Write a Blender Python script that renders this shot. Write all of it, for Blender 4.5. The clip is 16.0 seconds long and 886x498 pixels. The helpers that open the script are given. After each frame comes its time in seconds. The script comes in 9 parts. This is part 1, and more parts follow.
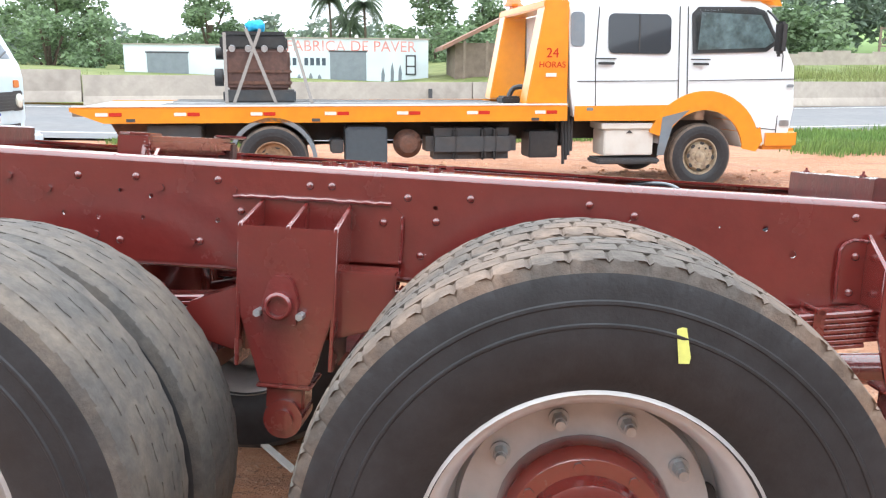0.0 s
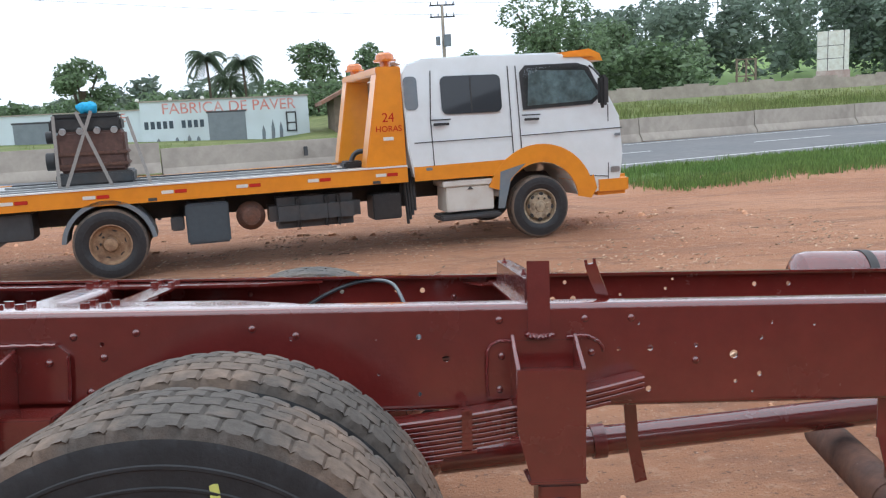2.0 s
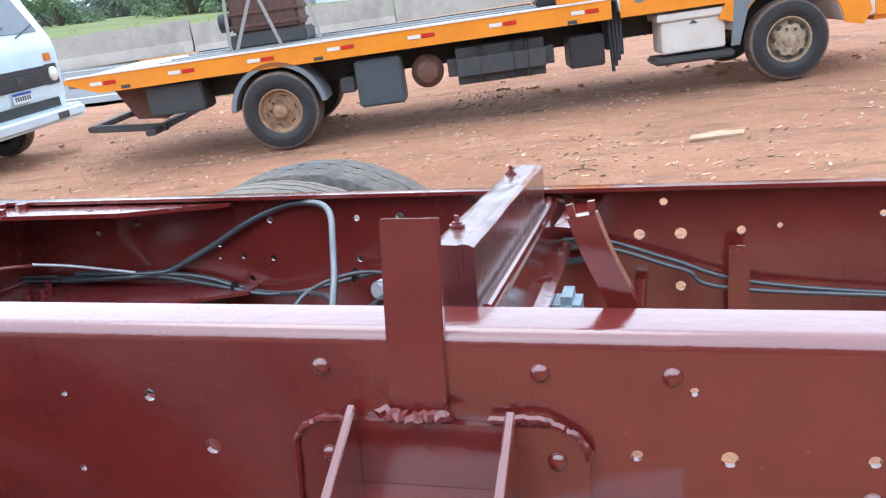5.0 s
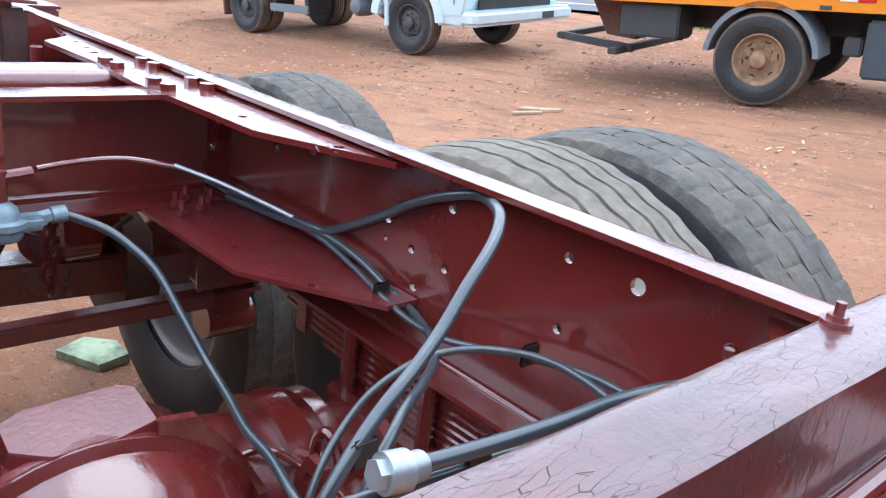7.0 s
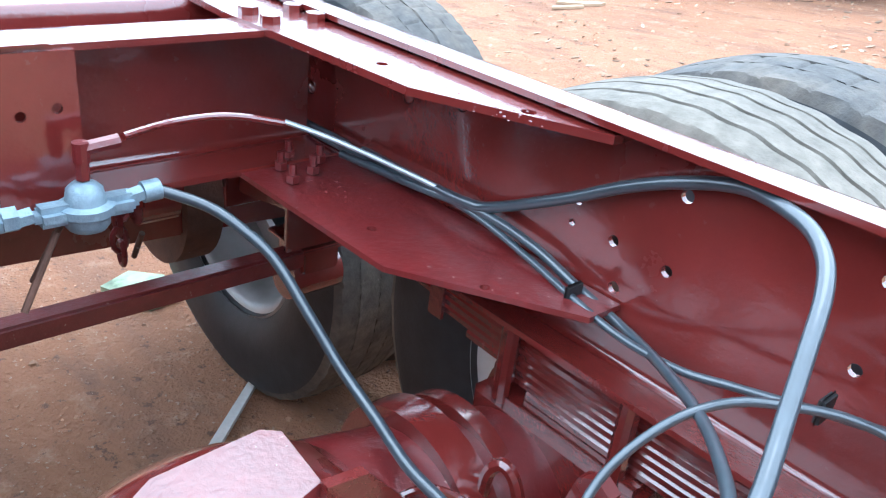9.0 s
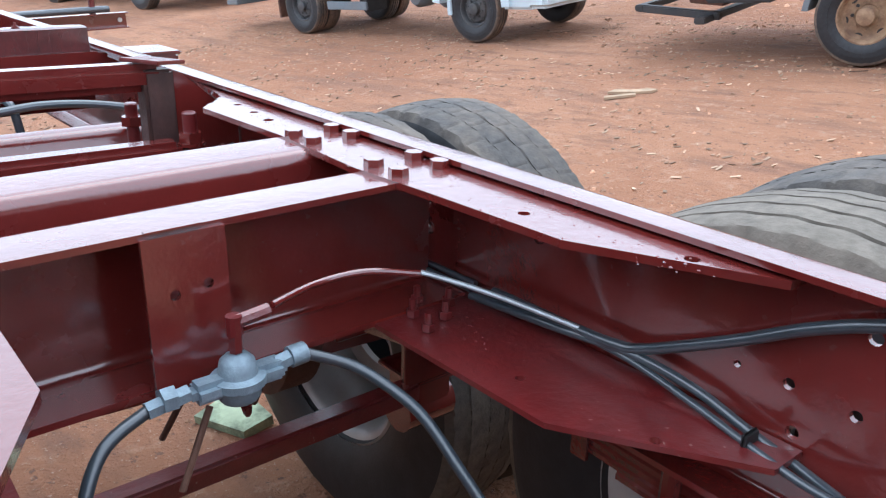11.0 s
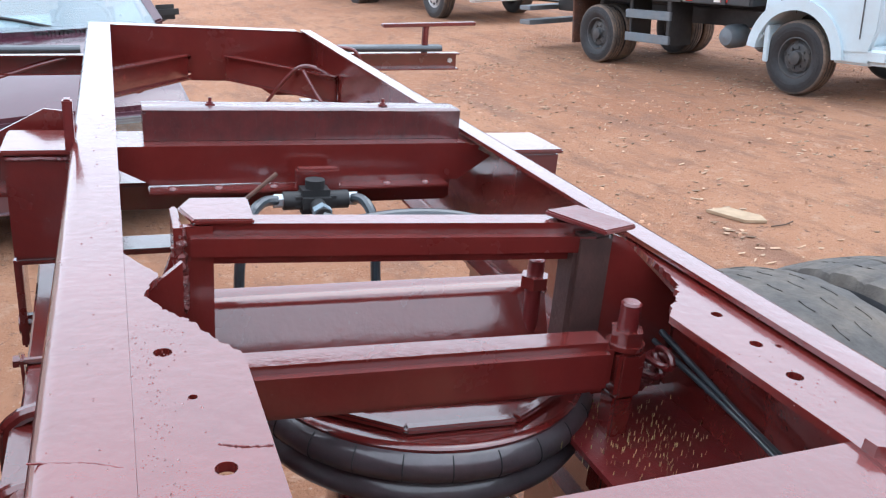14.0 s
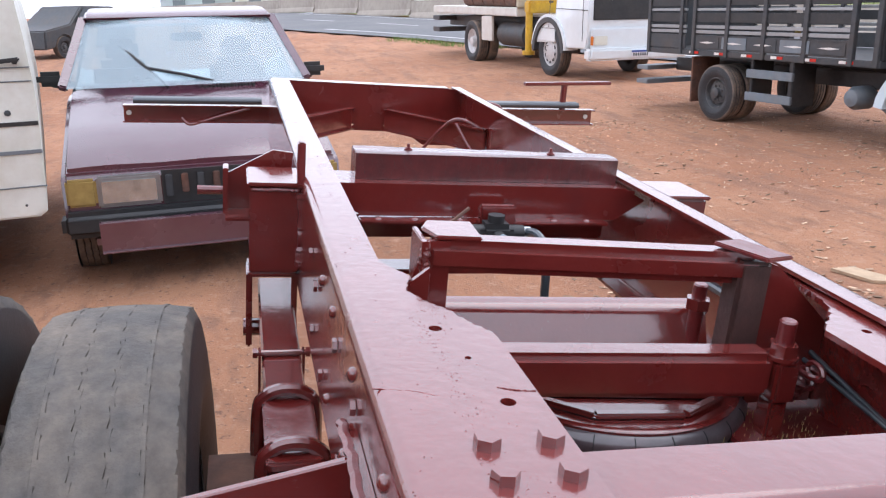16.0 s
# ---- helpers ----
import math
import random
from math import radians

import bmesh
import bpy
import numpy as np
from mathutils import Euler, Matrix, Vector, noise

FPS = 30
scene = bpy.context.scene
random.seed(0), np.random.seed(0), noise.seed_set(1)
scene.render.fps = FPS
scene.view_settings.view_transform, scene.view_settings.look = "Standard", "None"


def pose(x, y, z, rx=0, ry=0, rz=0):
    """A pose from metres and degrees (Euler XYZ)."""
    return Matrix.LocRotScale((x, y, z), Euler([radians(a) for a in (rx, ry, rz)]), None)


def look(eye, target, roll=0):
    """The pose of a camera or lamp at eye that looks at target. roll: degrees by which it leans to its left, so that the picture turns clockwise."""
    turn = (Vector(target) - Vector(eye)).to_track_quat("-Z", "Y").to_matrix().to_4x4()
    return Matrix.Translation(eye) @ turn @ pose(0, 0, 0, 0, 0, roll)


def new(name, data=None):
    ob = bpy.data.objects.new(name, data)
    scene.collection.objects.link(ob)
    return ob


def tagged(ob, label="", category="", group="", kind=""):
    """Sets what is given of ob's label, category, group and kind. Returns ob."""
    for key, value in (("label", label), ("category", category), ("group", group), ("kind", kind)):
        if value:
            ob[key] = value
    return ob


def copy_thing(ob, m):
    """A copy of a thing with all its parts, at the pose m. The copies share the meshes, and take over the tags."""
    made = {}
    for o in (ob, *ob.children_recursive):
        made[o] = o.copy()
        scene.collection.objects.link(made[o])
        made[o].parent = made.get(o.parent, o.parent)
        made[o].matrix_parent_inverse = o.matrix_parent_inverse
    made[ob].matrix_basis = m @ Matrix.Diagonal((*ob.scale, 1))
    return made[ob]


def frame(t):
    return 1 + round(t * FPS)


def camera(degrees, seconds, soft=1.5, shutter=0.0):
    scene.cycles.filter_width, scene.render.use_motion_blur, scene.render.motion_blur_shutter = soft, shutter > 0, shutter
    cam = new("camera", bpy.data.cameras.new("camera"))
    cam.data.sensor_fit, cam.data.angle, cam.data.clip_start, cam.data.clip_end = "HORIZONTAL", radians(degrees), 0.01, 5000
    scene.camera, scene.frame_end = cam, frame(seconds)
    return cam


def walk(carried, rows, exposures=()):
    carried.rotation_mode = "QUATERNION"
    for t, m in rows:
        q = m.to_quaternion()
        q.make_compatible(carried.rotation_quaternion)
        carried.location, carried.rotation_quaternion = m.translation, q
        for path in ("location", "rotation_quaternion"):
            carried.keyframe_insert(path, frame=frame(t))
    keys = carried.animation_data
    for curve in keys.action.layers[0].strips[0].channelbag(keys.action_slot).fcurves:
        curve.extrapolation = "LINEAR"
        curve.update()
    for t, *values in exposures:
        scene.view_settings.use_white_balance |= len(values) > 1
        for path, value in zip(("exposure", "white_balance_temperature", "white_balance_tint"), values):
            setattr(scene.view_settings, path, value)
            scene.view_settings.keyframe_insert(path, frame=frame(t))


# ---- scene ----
cam = camera(56.53, 16.0, soft=1.2)
# The chassis stands a little askew on the yard: its own axes (x forward, y across, z up), laid into the world.
CH = Matrix(((0.99875, -0.00449, 0.04973, 0), (0.0, 0.99594, 0.08999, 0), (-0.04993, -0.08988, 0.9947, 0), (0, 0, 0, 1)))
PATH = [
    (0, (0.0909, -1.9047, 1.1319), (-0.0066, 0.0768, 0.8788), 3.55),
    (0.5, (0.0720, -1.9883, 1.3164), (-0.0723, -0.0011, 1.1426), 3.80),
    (1, (0.2005, -2.0353, 1.3403), (0.1953, -0.0415, 1.1830), 2.54),
    (1.5, (0.4266, -2.0231, 1.3585), (0.5600, -0.0325, 1.2191), 0.18),
    (2, (0.6735, -1.9924, 1.3435), (0.8059, -0.0016, 1.2060), -0.49),
    (2.5, (0.7854, -1.8231, 1.3263), (0.9769, 0.1590, 1.1397), -1.83),
    (3, (0.8915, -1.6761, 1.3236), (1.1834, 0.2847, 1.0587), -4.26),
    (3.2, (0.9516, -1.6214, 1.3141), (1.2554, 0.3322, 1.0119), -4.90),
    (5.3, (1.2845, -0.4766, 1.3144), (0.6383, 1.3524, 0.8276), -2.56),
    (5.5, (1.2702, -0.3624, 1.3077), (0.5514, 1.4400, 0.8233), -1.15),
    (6, (1.2467, -0.1136, 1.3225), (0.4393, 1.6493, 0.8323), 2.67),
    (6.5, (1.2818, 0.1059, 1.2903), (0.2087, 1.6877, 0.7018), 7.85),
    (7, (1.2131, 0.1768, 1.2859), (-0.1557, 1.4808, 0.6332), 6.92),
    (7.5, (1.0835, 0.1736, 1.2743), (-0.3064, 1.4025, 0.5273), 8.31),
    (8, (0.9936, 0.1653, 1.2437), (-0.3401, 1.3513, 0.3412), 11.22),
    (8.5, (0.9463, 0.1880, 1.2450), (-0.3508, 1.3623, 0.2762), 9.23),
    (8.7, (0.9163, 0.1949, 1.2604), (-0.3666, 1.4059, 0.3183), 7.83),
    (10.8, (0.7769, 0.1734, 1.3146), (-0.6305, 1.3998, 0.5969), 1.79),
    (11, (0.7709, 0.1391, 1.3279), (-0.6691, 1.3337, 0.6214), 1.17),
    (11.5, (0.7271, 0.0405, 1.3842), (-0.8276, 1.1226, 0.7425), -0.08),
    (12, (0.5825, -0.0303, 1.4361), (-0.9988, 1.0373, 0.8363), -0.56),
    (12.5, (0.4515, -0.0310, 1.4521), (-1.1920, 0.9562, 0.8827), 0.55),
    (13, (0.3040, 0.0358, 1.4524), (-1.4353, 0.8611, 0.9103), 2.72),
    (13.5, (0.1962, 0.0908, 1.4477), (-1.5548, 0.8416, 0.8392), 4.46),
    (14, (0.1269, 0.1335, 1.4337), (-1.5998, 0.8544, 0.7275), 4.86),
    (14.5, (0.1140, 0.1311, 1.4204), (-1.6061, 0.8369, 0.6834), 5.20),
    (15, (0.1178, 0.0981, 1.4544), (-1.6822, 0.6974, 0.8213), 4.25),
    (15.5, (0.1583, 0.0568, 1.4495), (-1.6945, 0.5508, 0.8810), 4.07),
    (16, (0.3183, -0.0776, 1.4561), (-1.5239, 0.4141, 0.8523), 4.73),
]
walk(cam, [(t, CH @ look(eye, target, roll)) for t, eye, target, roll in PATH],
     exposures=[(0, 0.85, 6500, 10), (0.5, 0.24, 6550, 11), (1.0, -0.17, 6400, 10), (1.5, -0.25, 6250, 10), (2.5, -0.12, 6150, 10), (3.2, 0.22, 5800, 9), (4.3, 0.4, 5900, 10),
                (5.5, 0.57, 5720, 10), (6.5, 0.5, 5750, 10), (7.5, 0.65, 5580, 7), (8.5, 1.38, 5200, 1), (9.5, 0.85, 5500, 7), (11, 0.28, 5800, 10), (12.5, 0.17, 6080, 11), (13.2, 0.03, 6200, 13),
                (14.5, 0.32, 5850, 10), (16, 0.1, 6250, 18)])

# ---- light ----
world = bpy.data.worlds.new("overcast_sky")
scene.world = world
world.use_nodes = True
wn = world.node_tree
sky = wn.nodes.new("ShaderNodeTexSky")
sky.sky_type = "NISHITA"
sky.sun_disc = False
sky.sun_elevation = radians(52)
sky.sun_rotation = radians(200)
sky.air_density, sky.dust_density, sky.ozone_density = 1.0, 4.0, 1.0
grey = wn.nodes.new("ShaderNodeHueSaturation")
grey.inputs["Saturation"].default_value = 0.3
wn.links.new(sky.outputs[0], grey.inputs["Color"])
scaled = wn.nodes.new("ShaderNodeVectorMath")
scaled.operation = "SCALE"
scaled.inputs["Scale"].default_value = 0.10
wn.links.new(grey.outputs[0], scaled.inputs[0])
cloud = wn.nodes.new("ShaderNodeMix")      # a closed, bright layer of cloud over the clear sky
cloud.data_type = "RGBA"
cloud.inputs["Factor"].default_value = 0.8
height = wn.nodes.new("ShaderNodeTexCoord")
axes = wn.nodes.new("ShaderNodeSeparateXYZ")
wn.links.new(height.outputs["Generated"], axes.inputs[0])
lift = wn.nodes.new("ShaderNodeMapRange")   # an overcast sky is about twice as bright overhead as at the horizon
lift.inputs["From Min"].default_value, lift.inputs["From Max"].default_value = 0.0, 1.0
lift.inputs["To Min"].default_value, lift.inputs["To Max"].default_value = 1.8, 2.25
wn.links.new(axes.outputs["Z"], lift.inputs["Value"])
layer = wn.nodes.new("ShaderNodeVectorMath")
layer.operation = "SCALE"
layer.inputs[0].default_value = (0.93, 1.0, 1.10)
wn.links.new(lift.outputs["Result"], layer.inputs["Scale"])
wn.links.new(layer.outputs[0], cloud.inputs["B"])
wn.links.new(scaled.outputs[0], cloud.inputs["A"])
wn.links.new(cloud.outputs["Result"], wn.nodes["Background"].inputs[0])
wn.nodes["Background"].inputs[1].default_value = 1.0
sun = new("sun", bpy.data.lights.new("sun", "SUN"))
sun.data.energy, sun.data.angle, sun.data.color = 0.6, radians(40), (1.0, 0.97, 0.92)
sun.matrix_world = look((0, 0, 30), (8, -14, 0))
scene.view_settings.exposure = 0.0

# ---- materials ----
def material(name, base, rough=0.6, metal=0.0, grain=0.0, scale=20.0, mix=None, mix_scale=3.0, mix_amount=0.5, bump=0.0,
             bump_scale=60.0, coat=0.0, rough_var=0.0, island=0.0, spots=None, spot_scale=90.0, spot_level=0.66, spec=0.5):
    """Painted, dusty or bare surfaces: fine grain, a broad second colour, specks, uneven gloss and fine relief."""
    m = bpy.data.materials.new(name)
    m.use_nodes = True
    n, l = m.node_tree.nodes, m.node_tree.links
    b = n["Principled BSDF"]
    b.inputs["Roughness"].default_value, b.inputs["Metallic"].default_value = rough, metal
    b.inputs["Coat Weight"].default_value = coat
    b.inputs["Coat Roughness"].default_value = 0.10
    b.inputs["Coat IOR"].default_value = 1.8
    b.inputs["Specular IOR Level"].default_value = spec
    geo = n.new("ShaderNodeNewGeometry")
    tex = n.new("ShaderNodeTexCoord")

    def noise_tex(s, detail=6.0, rough_n=0.6):
        t = n.new("ShaderNodeTexNoise")
        t.inputs["Scale"].default_value, t.inputs["Detail"].default_value, t.inputs["Roughness"].default_value = s, detail, rough_n
        l.new(tex.outputs["Object"], t.inputs["Vector"])
        return t

    def ramp(src, lo, hi):
        r = n.new("ShaderNodeMapRange")
        r.inputs["From Min"].default_value, r.inputs["From Max"].default_value = lo, hi
        l.new(src, r.inputs["Value"])
        return r.outputs["Result"]

    def blend(a, fac, col):
        x = n.new("ShaderNodeMix")
        x.data_type = "RGBA"
        l.new(fac, x.inputs["Factor"])
        l.new(a, x.inputs["A"])
        x.inputs["B"].default_value = (*col, 1)
        return x.outputs["Result"]

    rgb = n.new("ShaderNodeRGB")
    rgb.outputs[0].default_value = (*base, 1)
    col = rgb.outputs[0]
    if mix:
        t = noise_tex(mix_scale, 8.0, 0.65)
        mul = n.new("ShaderNodeMath")
        mul.operation = "MULTIPLY"
        mul.inputs[1].default_value = mix_amount
        l.new(ramp(t.outputs["Fac"], 0.42, 0.66), mul.inputs[0])
        col = blend(col, mul.outputs[0], mix)
    if spots:
        t = noise_tex(spot_scale, 3.0, 0.5)
        col = blend(col, ramp(t.outputs["Fac"], spot_level, spot_level + 0.05), spots)
    if grain or island:
        hsv = n.new("ShaderNodeHueSaturation")
        l.new(col, hsv.inputs["Color"])
        t = noise_tex(scale)
        v = n.new("ShaderNodeMapRange")
        v.inputs["From Min"].default_value, v.inputs["From Max"].default_value = 0.25, 0.75
        v.inputs["To Min"].default_value, v.inputs["To Max"].default_value = 1 - grain, 1 + grain
        l.new(t.outputs["Fac"], v.inputs["Value"])
        out = v.outputs["Result"]
        if island:
            w = n.new("ShaderNodeMapRange")
            w.inputs["To Min"].default_value, w.inputs["To Max"].default_value = 1 - island, 1 + island
            l.new(geo.outputs["Random Per Island"], w.inputs["Value"])
            mu = n.new("ShaderNodeMath")
            mu.operation = "MULTIPLY"
            l.new(out, mu.inputs[0])
            l.new(w.outputs["Result"], mu.inputs[1])
            out = mu.outputs[0]
        l.new(out, hsv.inputs["Value"])
        col = hsv.outputs["Color"]
    l.new(col, b.inputs["Base Color"])
    if rough_var:
        t = noise_tex(scale * 0.35)
        v = n.new("ShaderNodeMapRange")
        v.inputs["From Min"].default_value, v.inputs["From Max"].default_value = 0.3, 0.7
        v.inputs["To Min"].default_value, v.inputs["To Max"].default_value = max(0.03, rough - rough_var), min(1, rough + rough_var)
        l.new(t.outputs["Fac"], v.inputs["Value"])
        l.new(v.outputs["Result"], b.inputs["Roughness"])
    if bump:
        t = noise_tex(bump_scale, 5.0)
        bp = n.new("ShaderNodeBump")
        bp.inputs["Strength"].default_value, bp.inputs["Distance"].default_value = bump, 0.004
        l.new(t.outputs["Fac"], bp.inputs["Height"])
        l.new(bp.outputs[0], b.inputs["Normal"])
        if coat:
            bc = n.new("ShaderNodeBump")
            bc.inputs["Strength"].default_value, bc.inputs["Distance"].default_value = bump * 0.6, 0.004
            l.new(t.outputs["Fac"], bc.inputs["Height"])
            l.new(bc.outputs[0], b.inputs["Coat Normal"])
    return m


RED = material("oxide_red_enamel", (0.158, 0.0200, 0.0165), 0.23, grain=0.12, scale=14, mix=(0.130, 0.014, 0.0125), mix_scale=5, mix_amount=0.6,
               bump=0.22, bump_scale=48, coat=1.0, rough_var=0.08, spots=(0.16, 0.04, 0.036), spot_scale=70, spot_level=0.70, spec=0.55)
RED_ROUGH = material("oxide_red_over_scale", (0.16, 0.015, 0.015), 0.38, grain=0.18, scale=30, mix=(0.115, 0.014, 0.015), mix_scale=9, mix_amount=0.7,
                     bump=0.35, bump_scale=110, coat=0.7, rough_var=0.12, spots=(0.26, 0.15, 0.13), spot_scale=120, spot_level=0.70)
WELD = material("painted_weld_bead", (0.17, 0.03, 0.025), 0.35, grain=0.3, scale=120, bump=1.0, bump_scale=220, coat=0.3, spots=(0.4, 0.33, 0.32), spot_scale=160, spot_level=0.6)
RED_WOOD = material("painted_timber", (0.115, 0.020, 0.020), 0.42, grain=0.25, scale=40, mix=(0.05, 0.016, 0.017), mix_scale=12, mix_amount=0.7, bump=0.25, bump_scale=90, coat=0.9)
RUST = material("rusty_steel", (0.14, 0.065, 0.042), 0.75, grain=0.35, scale=25, mix=(0.075, 0.05, 0.045), mix_scale=6, mix_amount=0.7, bump=0.4, bump_scale=120, spots=(0.3, 0.26, 0.24), spot_scale=40, spot_level=0.72)
BARE = material("zinc_plated_steel", (0.46, 0.5, 0.52), 0.42, metal=0.7, grain=0.2, scale=40, bump=0.2)
ALLOY = material("grey_cast_alloy", (0.27, 0.35, 0.40), 0.5, metal=0.35, grain=0.25, scale=60, bump=0.4, bump_scale=140)
RUBBER = material("tyre_rubber", (0.020, 0.022, 0.025), 0.55, grain=0.3, scale=30, mix=(0.034, 0.036, 0.040), mix_scale=5, mix_amount=0.5, bump=0.2, bump_scale=130)
TREAD = material("dusty_tyre_tread", (0.095, 0.083, 0.072), 0.85, grain=0.35, scale=35, mix=(0.29, 0.195, 0.135), mix_scale=2.6, mix_amount=0.7, bump=0.5, bump_scale=130)
TREAD_DUSTY = material("pale_dusty_rib_tread", (0.20, 0.175, 0.14), 0.85, grain=0.3, scale=40, mix=(0.13, 0.115, 0.095), mix_scale=6, mix_amount=0.6, bump=0.4, bump_scale=140)
TREAD_GREY = material("grey_worn_tread", (0.084, 0.079, 0.073), 0.75, grain=0.3, scale=40, mix=(0.19, 0.155, 0.12), mix_scale=6, mix_amount=0.7, bump=0.5, bump_scale=140)
BELLOWS = material("grey_bellows_rubber", (0.075, 0.066, 0.072), 0.36, grain=0.25, scale=30, mix=(0.09, 0.05, 0.055), mix_scale=6, mix_amount=0.6, bump=0.15, coat=0.5)
LITTER = material("dry_litter_bits", (0.40, 0.26, 0.17), 0.95, grain=0.2, scale=40, mix=(0.54, 0.40, 0.28), mix_scale=2.5, mix_amount=0.8, island=0.55)
RUST_DARK = material("dark_rusty_steel", (0.075, 0.036, 0.03), 0.55, grain=0.35, scale=25, mix=(0.05, 0.025, 0.024), mix_scale=7, mix_amount=0.7, bump=0.4, bump_scale=120, coat=0.2)
LAMP_GLASS = material("fluted_lamp_glass", (0.50, 0.52, 0.50), 0.22, metal=0.75, grain=0.35, scale=14, mix=(0.75, 0.76, 0.72), mix_scale=9, mix_amount=0.6, coat=0.9)
HOSE = material("black_air_hose", (0.045, 0.060, 0.072), 0.36, grain=0.2, scale=60, coat=0.6)
RIM_SILVER = material("silver_wheel_paint", (0.56, 0.56, 0.56), 0.38, metal=0.25, grain=0.1, scale=20, mix=(0.44, 0.41, 0.37), mix_scale=7, mix_amount=0.3, bump=0.05)
RIM_CREAM = material("weathered_cream_rim", (0.40, 0.33, 0.23), 0.6, grain=0.25, scale=25, mix=(0.12, 0.07, 0.045), mix_scale=9, mix_amount=0.8, bump=0.3)
RIM_RUST = material("rusty_beige_rim", (0.34, 0.22, 0.13), 0.65, grain=0.25, scale=25, mix=(0.13, 0.065, 0.04), mix_scale=8, mix_amount=0.8, bump=0.3)
RIM_DARK = material("dark_painted_rim", (0.05, 0.055, 0.06), 0.5, grain=0.25, scale=25, mix=(0.10, 0.085, 0.07), mix_scale=8, mix_amount=0.6)
WHITE = material("white_truck_paint", (0.72, 0.78, 0.80), 0.25, grain=0.03, scale=6, mix=(0.62, 0.66, 0.66), mix_scale=1.6, mix_amount=0.5, coat=0.5, bump=0.02, bump_scale=5)
WHITE_BLUE = material("pale_blue_white_paint", (0.58, 0.72, 0.78), 0.3, grain=0.04, scale=6, mix=(0.52, 0.60, 0.62), mix_scale=2, mix_amount=0.6, coat=0.4, bump=0.03, bump_scale=6)
ORANGE = material("orange_enamel", (0.78, 0.28, 0.018), 0.3, grain=0.06, scale=8, mix=(0.60, 0.20, 0.02), mix_scale=2.5, mix_amount=0.5, coat=0.4, bump=0.03)
BLACK = material("black_plastic", (0.02, 0.022, 0.024), 0.5, grain=0.25, scale=20, mix=(0.05, 0.045, 0.04), mix_scale=4, mix_amount=0.4)
DARK = material("dark_grey_steel", (0.045, 0.052, 0.058), 0.55, grain=0.2, scale=14, mix=(0.075, 0.06, 0.05), mix_scale=3, mix_amount=0.6)
GREYBLUE = material("grey_blue_mudguard", (0.16, 0.20, 0.23), 0.5, grain=0.12, scale=12, mix=(0.2, 0.16, 0.13), mix_scale=3, mix_amount=0.4)
CHROME = material("dull_grey_metal", (0.35, 0.37, 0.38), 0.35, metal=0.8, grain=0.1)
BEDTOP = material("worn_steel_deck", (0.30, 0.31, 0.31), 0.4, metal=0.4, grain=0.2, scale=6, mix=(0.45, 0.46, 0.46), mix_scale=2, mix_amount=0.6, bump=0.2)
BOXWHITE = material("dirty_white_box", (0.62, 0.61, 0.56), 0.5, grain=0.06, scale=8, mix=(0.42, 0.36, 0.30), mix_scale=4, mix_amount=0.5)
LENS_AMBER = material("amber_lens", (0.62, 0.17, 0.02), 0.15, grain=0.1, scale=60, coat=0.5)
LENS_CLEAR = material("headlamp_glass", (0.72, 0.72, 0.62), 0.12, grain=0.12, scale=50, coat=0.8)
LENS_RED = material("red_reflector", (0.52, 0.03, 0.02), 0.25, grain=0.1, scale=60)
LENS_WHITE = material("white_reflector", (0.72, 0.70, 0.66), 0.3, grain=0.1, scale=60)
YELLOW = material("yellow_crane_paint", (0.62, 0.37, 0.02), 0.4, grain=0.1, scale=12, mix=(0.35, 0.2, 0.04), mix_scale=5, mix_amount=0.5)
LABEL = material("yellow_green_sticker", (0.60, 0.62, 0.16), 0.6, grain=0.1, scale=60)
PLATE = material("registration_plate", (0.68, 0.70, 0.72), 0.4, grain=0.05, scale=60)
BLUE_CLOTH = material("blue_rag", (0.02, 0.36, 0.62), 0.8, grain=0.25, scale=40, bump=0.5)
STRAP = material("grey_lashing_strap", (0.24, 0.22, 0.20), 0.85, grain=0.2, scale=80)
CAR_PAINT = material("maroon_car_paint", (0.085, 0.024, 0.040), 0.25, grain=0.12, scale=5, mix=(0.11, 0.06, 0.075), mix_scale=2.2, mix_amount=0.6, coat=0.9, rough_var=0.1)
GRIME_WHITE = material("weathered_white_panel", (0.70, 0.72, 0.66), 0.45, grain=0.06, scale=5, mix=(0.50, 0.47, 0.38), mix_scale=3, mix_amount=0.6)
CONCRETE = material("weathered_concrete", (0.40, 0.355, 0.30), 0.9, grain=0.15, scale=3, mix=(0.27, 0.235, 0.20), mix_scale=0.7, mix_amount=0.7, bump=0.4, bump_scale=14)
ASPHALT = material("worn_asphalt", (0.13, 0.135, 0.14), 0.85, grain=0.15, scale=4, mix=(0.18, 0.175, 0.17), mix_scale=0.35, mix_amount=0.6, bump=0.3, bump_scale=40)
ROADLINE = material("road_paint", (0.62, 0.62, 0.60), 0.7, grain=0.15, scale=6, mix=(0.35, 0.35, 0.35), mix_scale=3, mix_amount=0.5)
WALLPAINT = material("whitewashed_render", (0.62, 0.70, 0.73), 0.85, grain=0.07, scale=2, mix=(0.46, 0.50, 0.50), mix_scale=0.5, mix_amount=0.7, bump=0.2, bump_scale=8)
SHUTTER = material("grey_roller_shutter", (0.20, 0.23, 0.25), 0.6, grain=0.12, scale=3)
SIGNRED = material("faded_red_lettering", (0.62, 0.20, 0.16), 0.85, grain=0.15, scale=3, mix=(0.62, 0.48, 0.46), mix_scale=1.2, mix_amount=0.8)
SIGNDARK = material("dark_lettering", (0.06, 0.08, 0.10), 0.85, grain=0.1)
